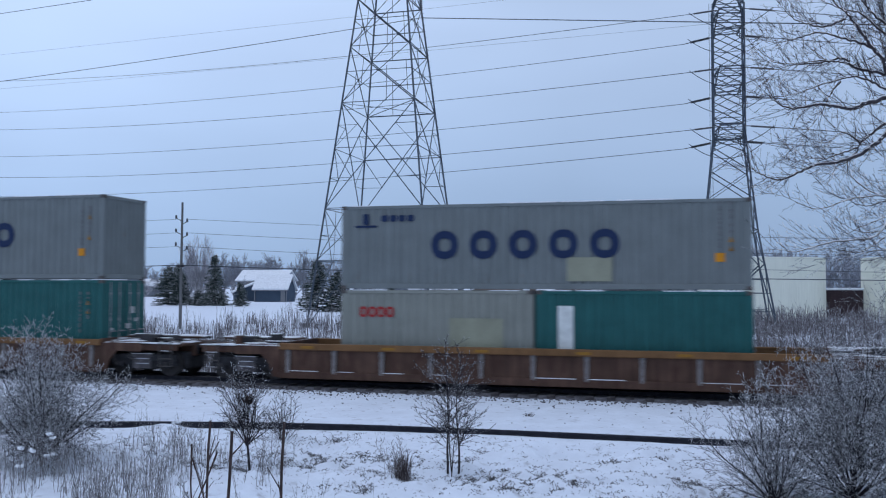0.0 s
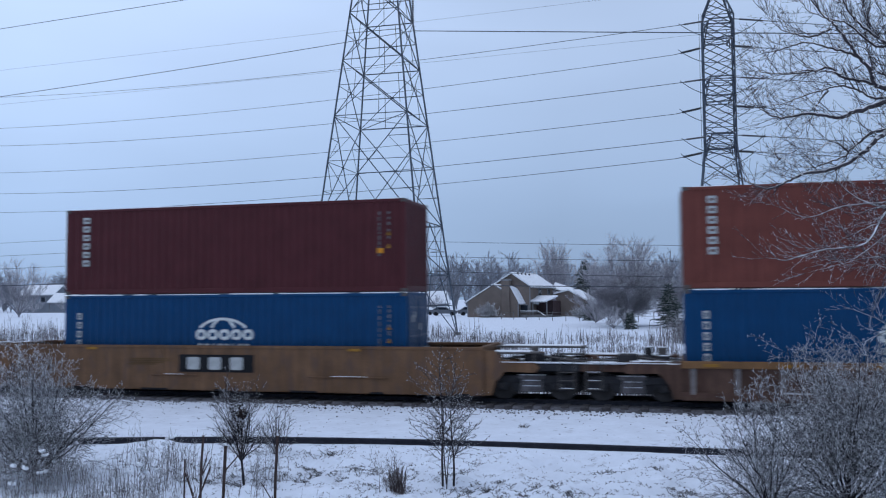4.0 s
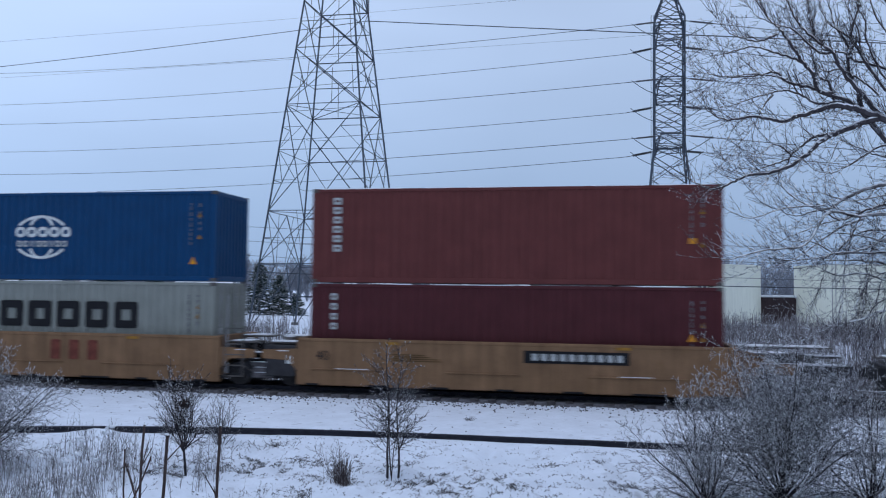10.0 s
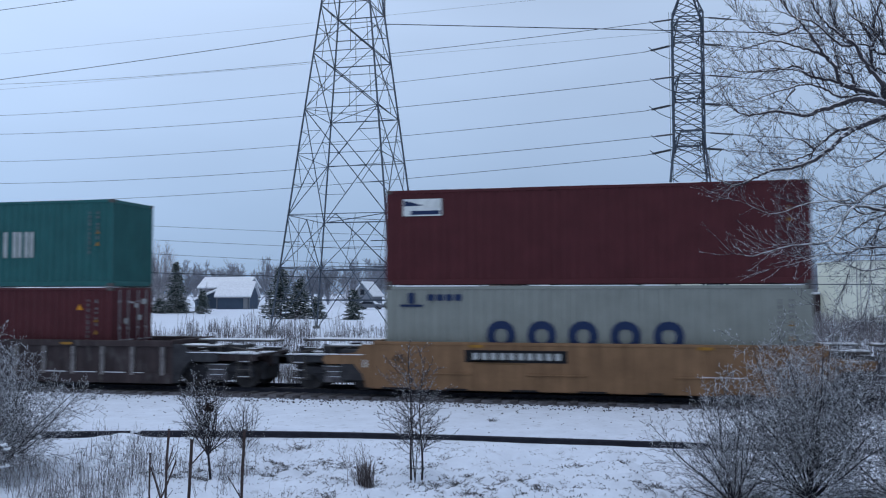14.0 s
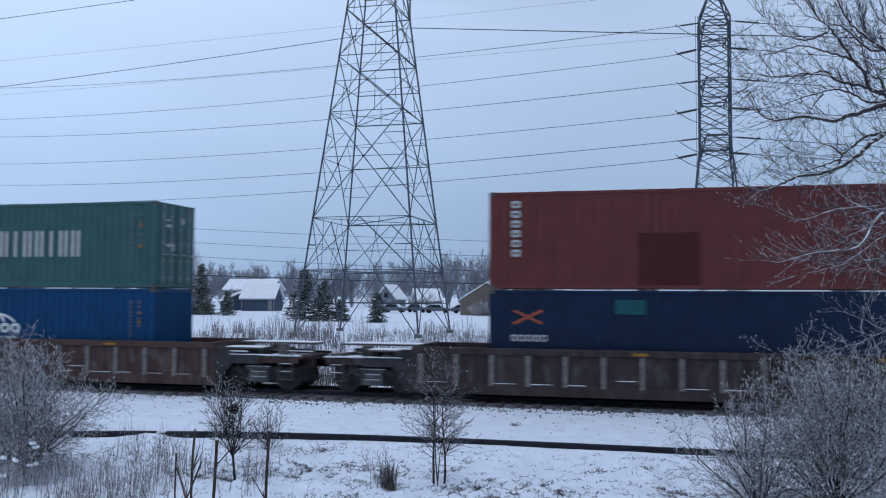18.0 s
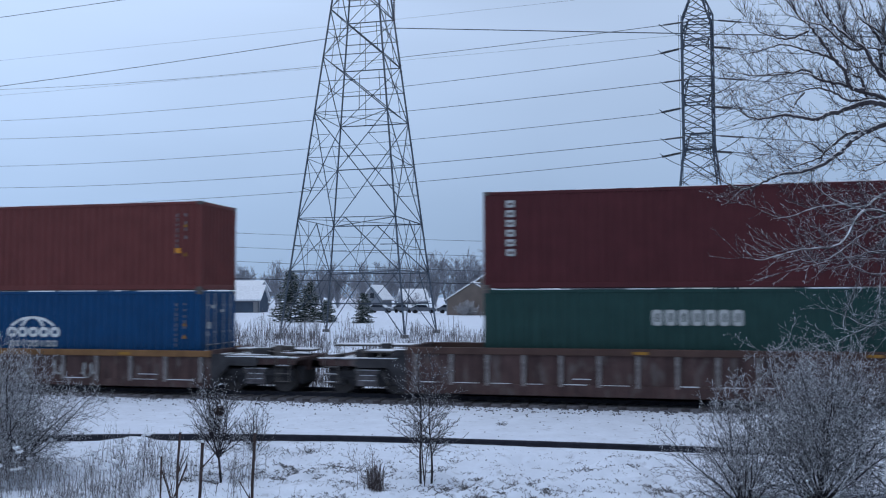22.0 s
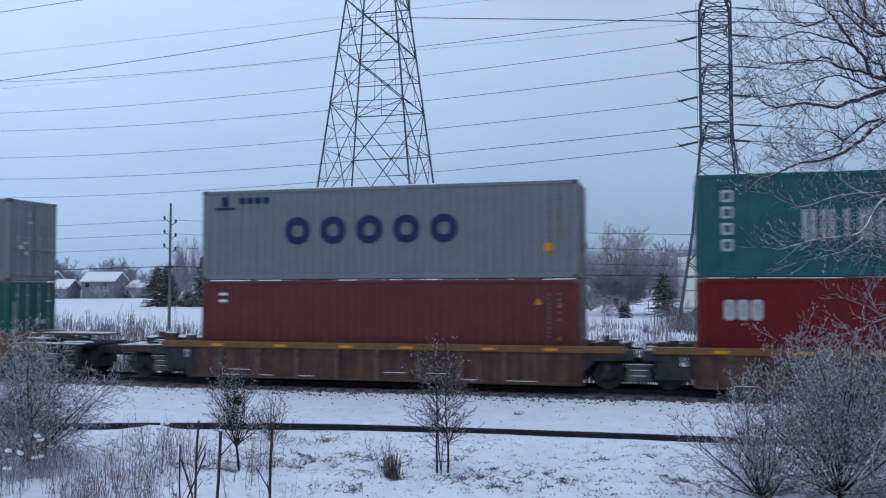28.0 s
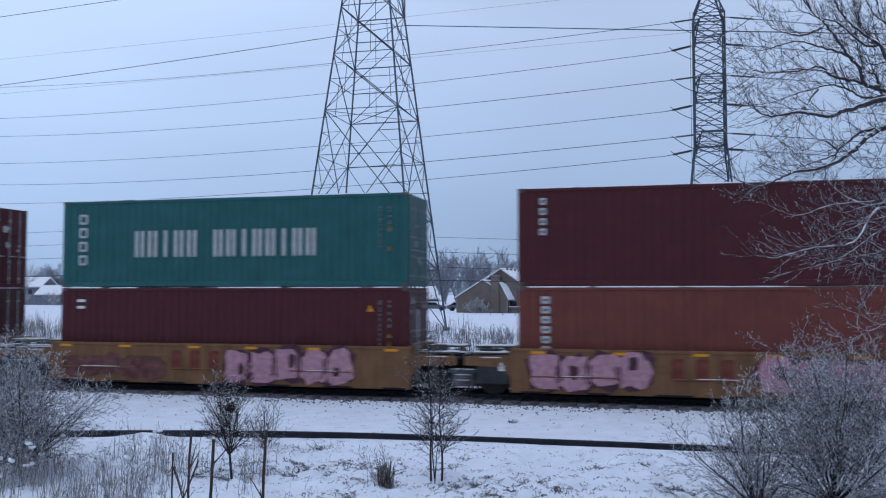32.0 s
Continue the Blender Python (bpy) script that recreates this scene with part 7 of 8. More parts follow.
def far_crown(height, spread, rng, stems, limbs, shoots, tipr, fan=0.55, low=0.05, full=0):
    """Trunk and crown of a bare tree seen from far: stems that part low, limbs and fine shoots in a soft round head."""
    segs = [(0, 0, -0.6, 0, 0, height * (low + 0.04), height * 0.020, height * 0.016)]
    for k in range(stems):
        a = 2 * math.pi * (k + rng.random()) / stems
        f = math.sqrt(rng.random())
        base = Vector((0, 0, height * low * rng.uniform(0.5, 1.4)))
        top = Vector((math.cos(a) * spread * f, math.sin(a) * spread * f, height * rng.uniform(0.86, 1.0) * math.sqrt(1 - 0.62 * f * f)))
        knee = base.lerp(top, 0.5) + Vector((0, 0, -0.06 * height * f)) + Vector((rng.gauss(0, 0.02), rng.gauss(0, 0.02), 0)) * height
        r = max(tipr * 1.3, height * 0.0055)
        segs.append((*base, *knee, r * 1.5, r))
        segs.append((*knee, *top, r, tipr))
        for j in range(limbs + full):
            u = rng.uniform(0.25, 1.0) if j < limbs else rng.uniform(0.12, 0.5)
            q = base.lerp(knee, u * 2) if u < 0.5 else knee.lerp(top, u * 2 - 1)
            d = ((top - knee).normalized() + Vector((rng.gauss(0, fan), rng.gauss(0, fan), rng.gauss(0, fan * 0.7)))).normalized()
            if j >= limbs:   # spreading boughs low in the crown
                d = Vector((math.cos(a) + rng.gauss(0, 0.5), math.sin(a) + rng.gauss(0, 0.5), rng.uniform(0.1, 0.9))).normalized()
            e = q + d * height * rng.uniform(0.10, 0.24) * (1.25 - 0.6 * u)
            segs.append((*q, *e, tipr * 1.3, tipr))
            for _ in range(shoots):
                b = q.lerp(e, rng.uniform(0.2, 1.0))
                g = (d + Vector((rng.gauss(0, fan), rng.gauss(0, fan), rng.gauss(0.15, fan * 0.7)))).normalized()
                segs.append((*b, *(b + g * height * rng.uniform(0.05, 0.12)), tipr, tipr * 0.7))
    return segs


def tree(x, y, height, spread, seed, label, stems=16, limbs=10, shoots=5, tipr=0.016, fan=0.55, low=0.05, full=0):
    segs = far_crown(height, spread, random.Random(seed), stems, limbs, shoots, tipr, fan, low, full)
    root = thing("bare_tree", label, "tree", pose(x, y, ground_z(x, y)))
    # grey of trunk and crown is part snow, part haze painted into FARTWIG
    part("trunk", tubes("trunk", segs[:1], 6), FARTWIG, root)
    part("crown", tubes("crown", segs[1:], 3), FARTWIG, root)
    return root


tree(-4.9, 100, 10.0, 4.7, 5, "round-crowned bare tree frosted grey beyond the track", 44, 14, 13, 0.013, full=15)
tree(-0.1, 104, 7.0, 2.9, 14, "bare tree frosted grey behind an evergreen", 22, 12, 10, 0.014, full=4)
tree(-8.9, 107, 4.4, 3.6, 6, "low bare tree frosted grey beside a house", 24, 10, 7, 0.013, 0.6, 0.03)
tree(-6.0, 95, 2.6, 2.0, 11, "low frosted bush at the garden's edge", 20, 9, 5, 0.012, 0.6, 0.03)
tree(-75.9, 128, 11.0, 2.9, 7, "tall fan-shaped bare tree frosted grey behind the pole", 24, 12, 6, 0.018, 0.3, 0.08)
tree(-71.5, 121, 4.6, 3.4, 12, "frosted grey bare bush among the evergreens", 26, 10, 6, 0.014, 0.6, 0.03)
tree(-120, 140, 11.0, 5.4, 8, "bare tree frosted grey at the edge of the field", 26, 12, 6, 0.018, 0.4)
for k, (x, y, h) in enumerate(((-176, 196, 5.0), (-164, 194, 4.2), (-160, 192, 3.6), (-151, 193, 3.8), (-141, 196, 4.4), (-133, 198, 5.2), (-62, 180, 4.6), (-49, 178, 4.0), (-84, 168, 4.2), (-90, 170, 4.8))):
    tree(x, y, h, h * 0.75, 300 + k, "low frosted bare tree in front of a house", 16, 9, 5, 0.02, 0.6, 0.03)
tree(-21.0, 162, 13.0, 3.9, 9, "tall fan-shaped bare tree frosted grey behind a house", 28, 12, 7, 0.02, 0.32, 0.12)
tree(-15.2, 166, 10.0, 3.6, 10, "tall fan-shaped bare tree frosted grey behind a house", 22, 12, 6, 0.02, 0.32, 0.12)
woods = []
rng = random.Random(81)
for i in range(132):
    x = -232 + (i % 66) * 4.5 + rng.uniform(-2.2, 2.2)
    y = rng.uniform(208, 222) if i < 66 else rng.uniform(240, 262)
    h = (rng.uniform(9.0, 12.0) if i < 66 else rng.uniform(11.5, 14.5)) * (1.12 if x > -90 else 0.9) + 3.2 * noise.noise(Vector((x * 0.03, 0, 0)))
    z = ground_z(x, y)
    woods += [(a + x, b + y, c + z, d + x, e + y, f + z, g, q) for a, b, c, d, e, f, g, q in far_crown(h, rng.uniform(3.4, 5.0), rng, 12, 9, 4, 0.05, 0.5)]
ob = thing("woods", "line of bare woods behind the houses, greyed for haze", "woods", kind="stuff")
# the woods get their haze from the tint of HAZEWOOD
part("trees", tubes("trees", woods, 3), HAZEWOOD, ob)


def spruce(x, y, height, seed, label, broad=0.40):
    rng = random.Random(seed)
    root = thing("spruce", label, "tree", pose(x, y, ground_z(x, y)), "spruces by the houses")
    part("trunk", tubes("trunk", [(0, 0, -0.4, 0, 0, height * 0.98, height * 0.02, 0.02)], 6), BARK, root)
    segs = []
    rows = int(height * 4)
    for k in range(rows):
        z = height * (0.06 + 0.92 * k / rows)
        reach = height * broad * (1 - k / rows) ** 0.65 + 0.1
        for _ in range(11):
            a = rng.uniform(0, 2 * math.pi)
            rr = reach * rng.uniform(0.6, 1.12)
            e = Vector((math.cos(a) * rr, math.sin(a) * rr, z - rr * (0.28 if broad < 0.4 else 0.08) + rng.gauss(0, 0.28)))
            segs.append((0, 0, z, *e, 0.09, 0.025))
            for _ in range(7):
                u = rng.uniform(0.35, 1.0)
                p = Vector((0, 0, z)).lerp(e, u)
                segs.append((*p, *(p + Vector((rng.gauss(0, 0.24), rng.gauss(0, 0.24), rng.uniform(-0.24, 0.1)))), 0.055, 0.015))
    part("needles", tubes("needles", segs, 3), NEEDLE, root)


for i, (x, y, h, broad) in enumerate(((-0.2, 96.5, 4.7, 0.42), (-75.2, 118, 6.2, 0.46), (-73.4, 118.6, 5.2, 0.40), (-68.5, 120, 7.9, 0.30), (-70.8, 119, 2.2, 0.75), (-68.9, 118, 1.9, 0.8), (-66.8, 119, 2.2, 0.7),
                                     (-33.8, 101, 3.8, 0.36), (-44.2, 103, 6.9, 0.42), (-41.8, 103.6, 5.2, 0.42), (-39.3, 103, 3.0, 0.45), (-63.0, 118, 3.7, 0.38), (-14.2, 150, 9.4, 0.36), (-128, 205, 9.0, 0.34), (-10.6, 118, 2.4, 0.6), (-4.2, 93, 1.7, 0.45))):
    spruce(x, y, h, 200 + i, "broad dark evergreen dusted with snow near the houses" if broad > 0.39 else "dark spruce dusted with snow near the houses", broad)


# ---- buildings ----
def house(x, y, w, d, eave, ridge, turn, wall, label, windows=(), doors=(), chimney=None, rows=2):
    """Gabled house: ridge along local x; walls, snow-covered roof slopes with thickness, windows with frames."""
    root = thing("house", label, "house", pose(x, y, ground_z(x, y), 0, 0, turn), "houses beyond the field")
    hw, hd = w / 2, d / 2
    part("wall", Shape().box(-hw, hw, -hd, -hd + 0.2, -0.3, eave), wall, root)
    part("wall", Shape().box(-hw, hw, hd - 0.2, hd, -0.3, eave), wall, root)
    for sx in (-hw, hw - 0.2):
        s = Shape()
        o = [(-hd, -0.3), (hd, -0.3), (hd, eave), (0, ridge), (-hd, eave)]
        k = len(o)
        s.add([(sx, a, b) for a, b in o] + [(sx + 0.2, a, b) for a, b in o], [tuple(range(k)), tuple(range(2 * k - 1, k - 1, -1))] + [(i, k + i, k + (i + 1) % k, (i + 1) % k) for i in range(k)])
        part("gable", s, wall, root)
    for sg in (-1, 1):
        e = 0.45
        slope = (ridge - eave) / hd
        y0, z0 = sg * (hd + e), eave - slope * e
        s = Shape()
        v = [(-hw - e, y0, z0), (hw + e, y0, z0), (hw + e, 0, ridge), (-hw - e, 0, ridge)]
        v += [(a, b, c + 0.30) for a, b, c in v]
        s.add(v, [(3, 2, 1, 0), (4, 5, 6, 7), (0, 1, 5, 4), (1, 2, 6, 5), (2, 3, 7, 6), (3, 0, 4, 7)])
        part("roof", s, SNOWCAP, root, "snow-covered roof slope")
        part("gutter", Shape().box(-hw - e, hw + e, y0 - 0.06, y0 + 0.06, z0 - 0.12, z0 + 0.04, 0.02), TRIMWHITE, root)
    for face, u, z, ww, hh in windows:
        fr = Shape()
        pn = Shape()
        if face == "f":
            fr.box(u - ww / 2 - 0.12, u + ww / 2 + 0.12, -hd - 0.06, -hd + 0.02, z - hh / 2 - 0.12, z + hh / 2 + 0.12, 0.02)
            pn.box(u - ww / 2, u + ww / 2, -hd - 0.08, -hd - 0.03, z - hh / 2, z + hh / 2, 0.01)
        else:
            fr.box(-hw - 0.06, -hw + 0.02, u - ww / 2 - 0.12, u + ww / 2 + 0.12, z - hh / 2 - 0.12, z + hh / 2 + 0.12, 0.02)
            pn.box(-hw - 0.08, -hw - 0.03, u - ww / 2, u + ww / 2, z - hh / 2, z + hh / 2, 0.01)
        win = part("window", fr, TRIMWHITE, root)
        part("pane", pn, PANE, win)
    for sx in (-hw, hw):
        part("corner_board", Shape().box(sx - 0.07, sx + 0.07, -hd - 0.05, -hd + 0.1, -0.3, eave, 0.01), TRIMWHITE, root)
    for u, ww, hh in doors:
        part("door", Shape().box(u - ww / 2, u + ww / 2, -hd - 0.07, -hd + 0.02, 0, hh, 0.02), TRIMWHITE, root)
    if chimney:
        cx, cy, cz = chimney
        part("chimney", Shape().box(cx - 0.5, cx + 0.5, cy - 0.4, cy + 0.4, 0, cz, 0.05), wall, root)
    return root


def saltbox_house(x, y, turn):
    """Tan house with a long and a short roof slope, a front wing with chimney, a porch and a low garage wing; x along the front, y back along the ridge."""
    root = thing("house", "tan-brown saltbox house with snow-covered roofs and a porch", "house", pose(x, y, ground_z(x, y) - 0.05, 0, 0, turn), "houses beyond the field")

    def slab(pts, thick=0.22, label="snow-covered roof slope"):
        """A sloping roof: four corners of its underside, given thickness upwards."""
        v = [tuple(q) for q in pts] + [(a, b, c + thick) for a, b, c in pts]
        part("roof", Shape().add(v, [(3, 2, 1, 0), (4, 5, 6, 7), (0, 1, 5, 4), (1, 2, 6, 5), (2, 3, 7, 6), (3, 0, 4, 7)]), SNOWCAP, root, label)
        part("fascia", Shape().line([pts[0], pts[1]], 0.09, 4), TRIMWHITE, root)

    def window(wx, wy, wz, w, h, axis="x"):
        o = Shape()
        q = Shape()
        if axis == "x":
            o.box(wx - w / 2 - 0.1, wx + w / 2 + 0.1, wy - 0.06, wy + 0.04, wz - h / 2 - 0.1, wz + h / 2 + 0.1, 0.02)
            q.box(wx - w / 2, wx + w / 2, wy - 0.08, wy + 0.02, wz - h / 2, wz + h / 2, 0.01)
        else:
            o.box(wx - 0.04, wx + 0.06, wy - w / 2 - 0.1, wy + w / 2 + 0.1, wz - h / 2 - 0.1, wz + h / 2 + 0.1, 0.02)
            q.box(wx - 0.02, wx + 0.08, wy - w / 2, wy + w / 2, wz - h / 2, wz + h / 2, 0.01)
        part("pane", q, PANE, part("window", o, TRIMWHITE, root))

    # main block behind, front wing before it
    part("wall", Shape().plate([(0.0, -0.5), (9.9, -0.5), (9.9, 4.75), (7.0, 6.65), (0.0, 2.45)], 0.0, 10.2), TANBRICK, root)
    part("wall", Shape().plate([(0.0, -0.5), (8.35, -0.5), (8.35, 2.35), (7.15, 4.65), (6.0, 4.65), (4.3, 4.98), (0.0, 2.45)], -0.9, -0.02), TANBRICK, root)
    part("chimney", Shape().box(5.75, 7.05, -1.2, -0.3, -0.5, 5.55, 0.05), TANBRICK, root)
    part("cornice", Shape().box(5.68, 7.12, -1.27, -0.25, 5.56, 5.8, 0.03), TRIMWHITE, root, "pale chimney cap under snow")
    slab([(-0.4, -0.35, 2.25), (-0.4, 10.4, 2.25), (7.0, 10.4, 6.67), (7.0, -0.35, 6.67)])
    slab([(10.35, 10.4, 4.47), (10.35, -0.35, 4.47), (7.0, -0.35, 6.67), (7.0, 10.4, 6.67)])
    slab([(-0.4, -1.1, 2.25), (-0.4, -0.36, 2.25), (4.3, -0.36, 5.0), (4.3, -1.1, 5.0)], 0.16)
    slab([(10.4, 2.4, 1.95), (8.6, -1.1, 2.0), (7.1, -1.1, 4.7), (9.5, 2.4, 3.1)])
    slab([(4.3, -1.05, 5.0), (5.75, -1.05, 4.2), (5.75, -0.05, 4.9), (4.3, -0.05, 5.05)], 0.12, "snow lying in the roof valley")
    # right-hand side: corner boards, upper windows, lean-to and porch
    for wx, wy, h in ((9.92, -0.04, 4.7), (8.37, -0.92, 2.3), (0.02, -0.92, 2.4)):
        part("corner_board", Shape().box(wx - 0.09, wx + 0.05, wy - 0.04, wy + 0.1, -0.4, h, 0.01), TRIMWHITE, root)
    window(9.9, 4.2, 3.95, 1.2, 1.25, "y")
    window(9.9, 8.2, 3.95, 1.0, 1.0, "y")
    window(9.0, -0.02, 1.35, 1.1, 1.0)
    for yy in (3.75, 4.2, 4.65):
        part("mullion", Shape().box(9.97, 10.0, yy - 0.03, yy + 0.03, 3.35, 4.55, 0.004), TRIMWHITE, root)
    slab([(8.2, 0.5, 2.35), (12.6, -0.6, 2.3), (13.2, 3.2, 3.1), (9.6, 3.2, 3.1)], 0.2, "snow-covered porch roof")
    part("wall", Shape().box(9.95, 12.6, 2.6, 6.2, -0.5, 2.5, 0.03), BROWNSHED, root, "dark wall behind the porch")
    for wx in (10.2, 12.4):
        part("porch_post", Shape().box(wx - 0.07, wx + 0.07, 0.35, 0.5, -0.4, 2.4, 0.02), TRIMWHITE, root)
    part("porch_deck", Shape().box(8.5, 12.6, -0.6, 2.6, -0.4, 0.42, 0.04), WOODPOLE, root)
    part("porch_rail", Shape().box(8.5, 11.4, -0.7, -0.6, 0.95, 1.05, 0.02).line([(11.4, -0.65, 1.0), (12.9, -1.6, 0.3)], 0.06, 5), SNOWCAP, root, "snow-topped porch rail")
    for k in range(10):
        part("baluster", Shape().box(8.55 + k * 0.31, 8.6 + k * 0.31, -0.68, -0.63, 0.4, 0.96, 0.005), WOODPOLE, root)
    # rear roof and the low garage wing
    slab([(9.8, 10.2, 4.3), (13.2, 10.2, 3.6), (12.2, 14.0, 4.3), (9.0, 14.0, 5.3)], 0.2)
    part("wall", Shape().plate([(11.5, -0.5), (17.6, -0.5), (17.6, 1.85), (13.6, 4.0), (11.5, 3.6)], 7.2, 12.5), TANBRICK, root)
    slab([(18.0, 12.8, 1.7), (18.0, 6.9, 1.7), (13.6, 6.9, 4.02), (13.6, 12.8, 4.02)])
    slab([(11.2, 6.9, 3.5), (11.2, 12.8, 3.5), (13.6, 12.8, 4.02), (13.6, 6.9, 4.02)])
    # roof vents
    for k in range(4):
        part("roof_vent", Shape().box(7.35 + 0.05 * k, 7.55 + 0.05 * k, 1.2 + k * 1.5, 1.45 + k * 1.5, 6.3, 6.86 - 0.03 * k, 0.03), STEEL, root)
    return root


saltbox_house(-30.2, 132.0, -12.0)
house(-73.9, 152.0, 6.0, 6.4, 2.5, 4.9, 10, BLUESIDING, "blue-grey house with a snow-covered roof by the field", doors=((2.35, 0.8, 2.0),))
house(-79.6, 158.5, 7.0, 11.4, 1.9, 4.3, 121, BLUESIDING, "dark blue-grey gabled wing with a snow-covered roof")
house(-94.5, 190.0, 11.5, 8.0, 4.4, 6.6, 4, GREYSIDING, "pale house with a snow-covered roof behind trees", [("f", -3, 3.6, 1.1, 1.2), ("f", 2, 3.6, 1.1, 1.2)])
house(-168.0, 206.0, 10.0, 8.0, 5.0, 7.4, 6, GREYSIDING, "pale grey house with a snow-covered roof far off", [("f", -3, 3.6, 1.1, 1.2), ("f", 2, 3.6, 1.1, 1.2)])
house(-157.5, 202.0, 6.5, 7.0, 2.9, 5.0, 8, GREYSIDING, "pale grey garage with a snow-covered roof far off", [("g", 0, 1.4, 1.0, 1.2)])
house(-146.5, 205.0, 9.0, 8.0, 4.7, 6.9, 8, GREYSIDING, "grey two-storey house with a snow-covered roof far off", [("f", -3, 3.6, 1.1, 1.2), ("f", 2, 3.6, 1.1, 1.2), ("f", 2, 1.2, 1.1, 1.2)])
house(-138.5, 210.0, 5.0, 6.0, 3.0, 4.6, 0, GREYSIDING, "pale house with a snow-covered roof far off", [("f", -2, 1.4, 1.1, 1.2)])
house(-52.0, 190.0, 5.5, 5.0, 2.2, 4.4, 30, GREYSIDING, "pale house with a snow-covered roof behind the pylon", [("f", -2, 1.5, 1.1, 1.2)])
house(-62.0, 195.0, 5.0, 5.0, 2.6, 5.4, 80, GREYSIDING, "pale gabled house behind the pylon", [("g", 0, 3.2, 1.1, 1.2)])


def storage_tank(x, y, r, h):
    root = thing("storage_tank", "large cream-white cylindrical storage tank with a shallow roof", "tank", pose(x, y, 0), "storage tanks behind the slim tower")
    part("shell", Shape().tube((0, 0, -1.2), (0, 0, h), r, None, 64), TANK, root)
    part("roof", Shape().tube((0, 0, h), (0, 0, h + 0.45), r * 1.004, 0.4, 64), SNOWCAP, root, "snow-covered shallow roof")
    for z in (0.9, 2.9, 4.9):
        s = Shape()
        for i in range(64):
            a, b = 2 * math.pi * i / 64, 2 * math.pi * (i + 1) / 64
            s.tube((math.cos(a) * r * 1.001, math.sin(a) * r * 1.001, z), (math.cos(b) * r * 1.001, math.sin(b) * r * 1.001, z), 0.02, None, 4, False)
        part("weld_seam", s, TANK, root)
    s = Shape()
    for i in range(64):
        a, b = 2 * math.pi * i / 64, 2 * math.pi * (i + 1) / 64
        s.tube((math.cos(a) * r, math.sin(a) * r, h), (math.cos(b) * r, math.sin(b) * r, h), 0.09, None, 5, False)
    part("rim", s, TANK, root)
    s = Shape().line([(-r * 0.62, -r * 0.8, -0.5), (-r * 0.62, -r * 0.8, h + 0.9)], 0.05).line([(-r * 0.66, -r * 0.77, -0.5), (-r * 0.66, -r * 0.77, h + 0.9)], 0.05)
    part("ladder", s, GALV, root)


storage_tank(10.6, 128.0, 8.9, 6.95)
storage_tank(33.6, 128.5, 9.4, 7.0)
shed = thing("metal_shed", "low dark brown metal shed with a snow-edged roof", "shed", pose(21.6, 131.0, 0))
part("wall", Shape().box(-5, 5, -3, 3, -1.0, 2.75, 0.05), BROWNSHED, shed)
part("roof", Shape().box(-5.3, 5.3, -3.3, 3.3, 2.75, 3.05, 0.08), SNOWCAP, shed, "snow-covered flat roof")
for k in range(20):
    part("cladding_rib", Shape().box(-4.9 + k * 0.5, -4.83 + k * 0.5, -3.05, -2.99, -1.0, 2.74, 0.01), BROWNSHED, shed)


def parked_car(x, y, turn, label):
    root = thing("parked_car", label, "car", pose(x, y, ground_z(x, y), 0, 0, turn), "cars parked by the houses")
    o = [(-2.2, 0.35), (2.2, 0.35), (2.25, 0.75), (1.9, 0.92), (0.9, 1.0), (0.45, 1.45), (-1.2, 1.5), (-1.9, 1.05), (-2.25, 0.95)]
    part("body", Shape().plate(o, -0.85, 0.85), CARPAINT, root)
    part("window", Shape().plate([(0.8, 1.02), (0.4, 1.4), (-1.15, 1.44), (-1.7, 1.05)], -0.87, 0.87), PANE, root)
    part("snow_cover", Shape().plate([(0.95, 1.0), (0.5, 1.46), (-1.2, 1.51), (-1.9, 1.06), (-1.95, 1.16), (-1.2, 1.66), (0.5, 1.62), (1.05, 1.1)], -0.88, 0.88), SNOWCAP, root, "thick snow on the roof")
    part("snow_cover", Shape().box(0.95, 2.2, -0.84, 0.84, 0.95, 1.08, 0.04), SNOWCAP, root, "snow on the bonnet")
    for wx in (-1.4, 1.35):
        for wy in (-0.88, 0.70):
            part("wheel", Shape().tube((wx, wy, 0.33), (wx, wy + 0.18, 0.33), 0.33, None, 16), BLACK, root)


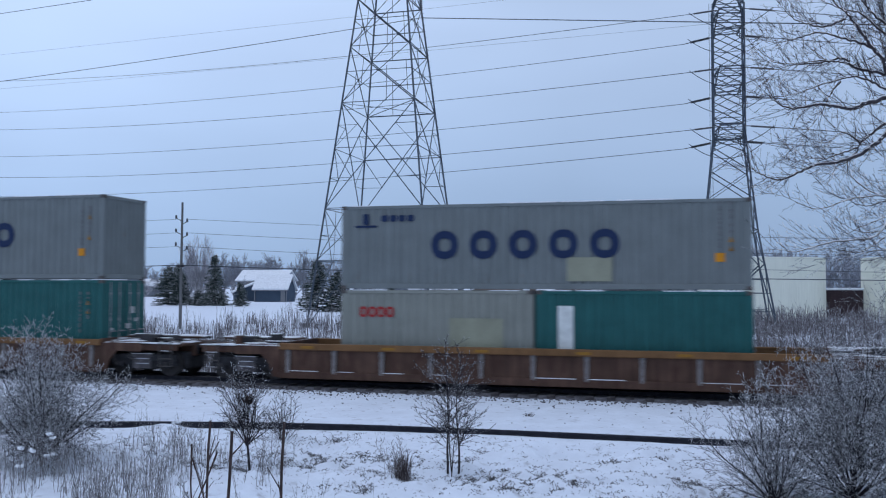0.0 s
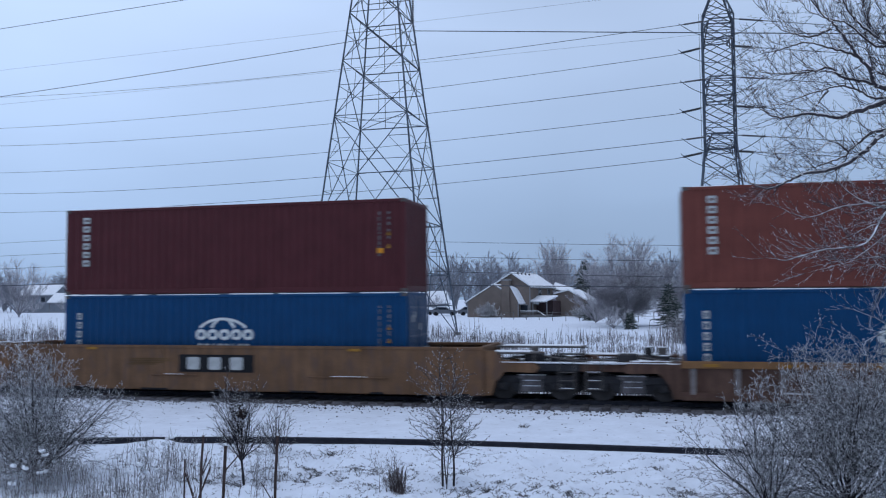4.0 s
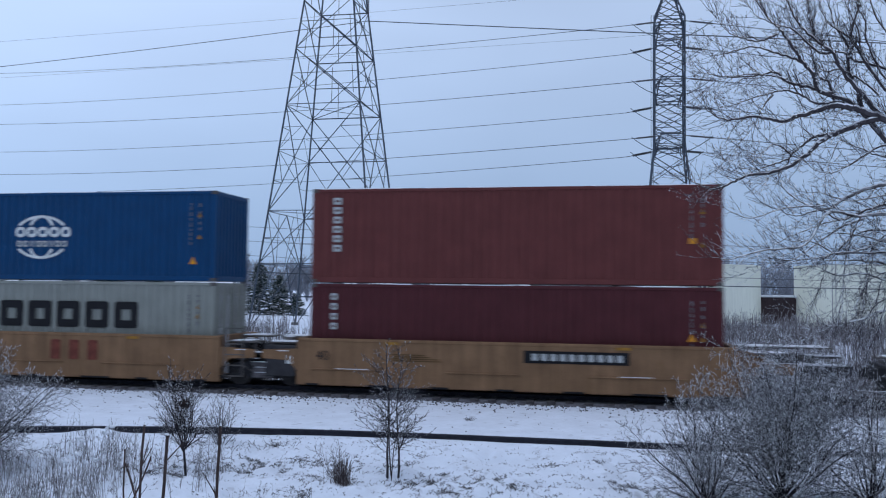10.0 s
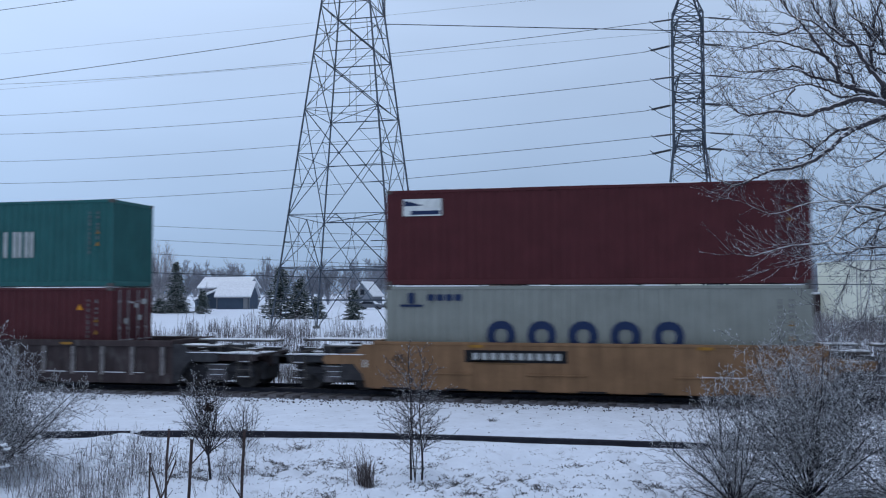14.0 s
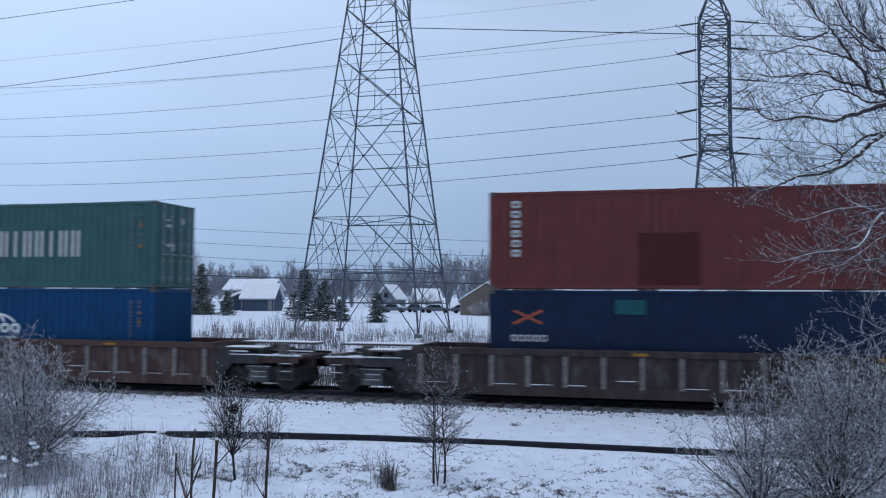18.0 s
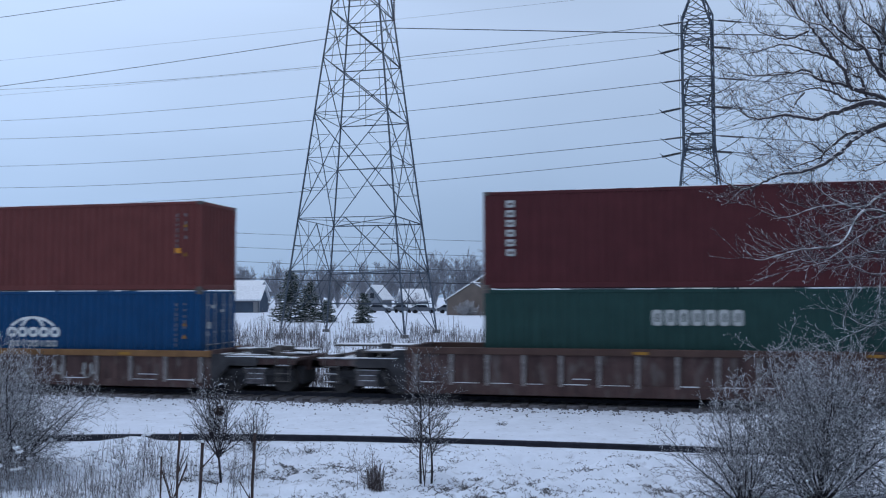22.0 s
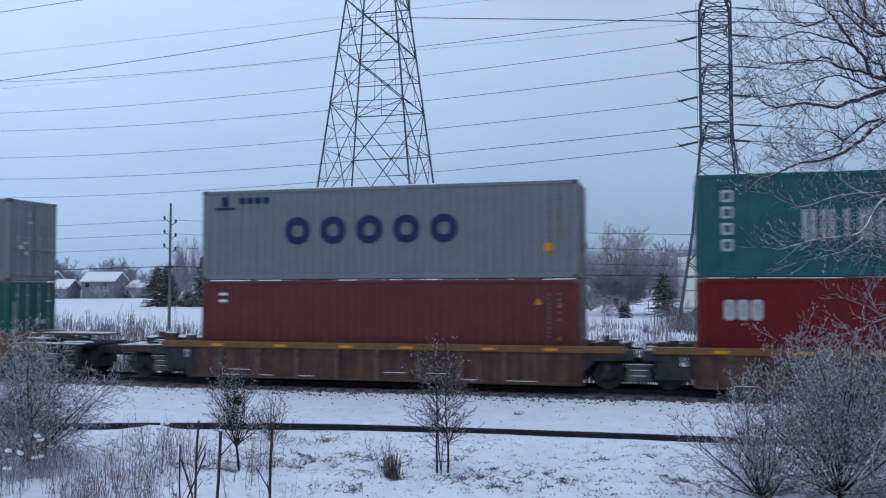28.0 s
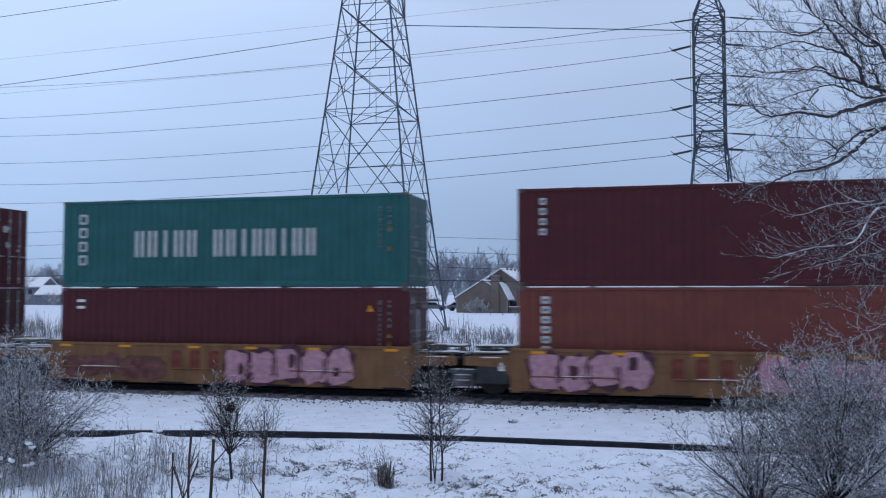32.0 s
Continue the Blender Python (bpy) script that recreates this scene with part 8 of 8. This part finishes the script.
for x, y, a in ((-38.0, 146.0, 10), (-33.5, 147.0, 20), (-47.0, 150.0, 0), (-43.0, 152.0, -15), (-29.5, 140.0, 80)):
    parked_car(x, y, a, "parked car covered with snow")

# wire fence in front of the house
fence = thing("wire_fence", "long low wire fence with thin posts in the snow", "fence")
for k in range(14):
    part("post", Shape().tube((-23 + k * 1.9, 120 - k * 0.9, -0.2), (-23 + k * 1.9, 120 - k * 0.9, 1.25), 0.045, None, 6), WOODPOLE, fence)
for z in (0.7, 1.1):
    part("wire", Shape().line([(-23, 120, z), (1.7, 108.3, z)], 0.022, 4), WOODPOLE, fence)
for x, y, h in ((-26.4, 127.6, 2.6), (-12.6, 124.0, 1.8), (-9.8, 121.5, 1.6)):
    rng = random.Random(int(h * 100))
    s = []
    for _ in range(34):
        grow(s, [], (rng.gauss(0, 0.3), rng.gauss(0, 0.3), 0.05), (rng.gauss(0, 0.7), rng.gauss(0, 0.7), 1), h * 0.85, 0.03, ((0.2, 0.4, 0.7), (0.15, 0.4, 0.7)), rng, 0.0, 0.1, 0.024, 0.3)
    ob = thing("garden_bush", "round garden bush heavy with snow", "bush", pose(x, y, ground_z(x, y)))
    part("crown", tubes("crown", s, 3), mat("snow_laden_bush", (0.16, 0.15, 0.15), 0.9, snow=0.97, snow_at=-0.35), ob)


# ---- movement ----
def motions():
    for ob, x in MOVING:
        y, z = ob.location.y, ob.location.z
        walk(ob, [(t, pose(x + s, y, z)) for t, s in ROLLED])
    # wheels roll without slipping; all front and all rear wheelsets turn alike in their trucks
    first = {}
    ts = [t for t, _ in ROLLED]
    ss = [s for _, s in ROLLED]
    for w, k in SPIN:
        if k not in first:
            rows = []
            for i in range(32 * FPS + 1):
                t = i / FPS
                rows.append((t, pose(0.889 * k, 0, 0.42, 0, math.degrees(float(np.interp(t, ts, ss)) / 0.42), 0)))
            walk(w, rows)
            first[k] = w
        else:
            w.rotation_mode = "QUATERNION"
            w.animation_data_create()
            w.animation_data.action = first[k].animation_data.action
            w.animation_data.action_slot = first[k].animation_data.action_slot


motions()
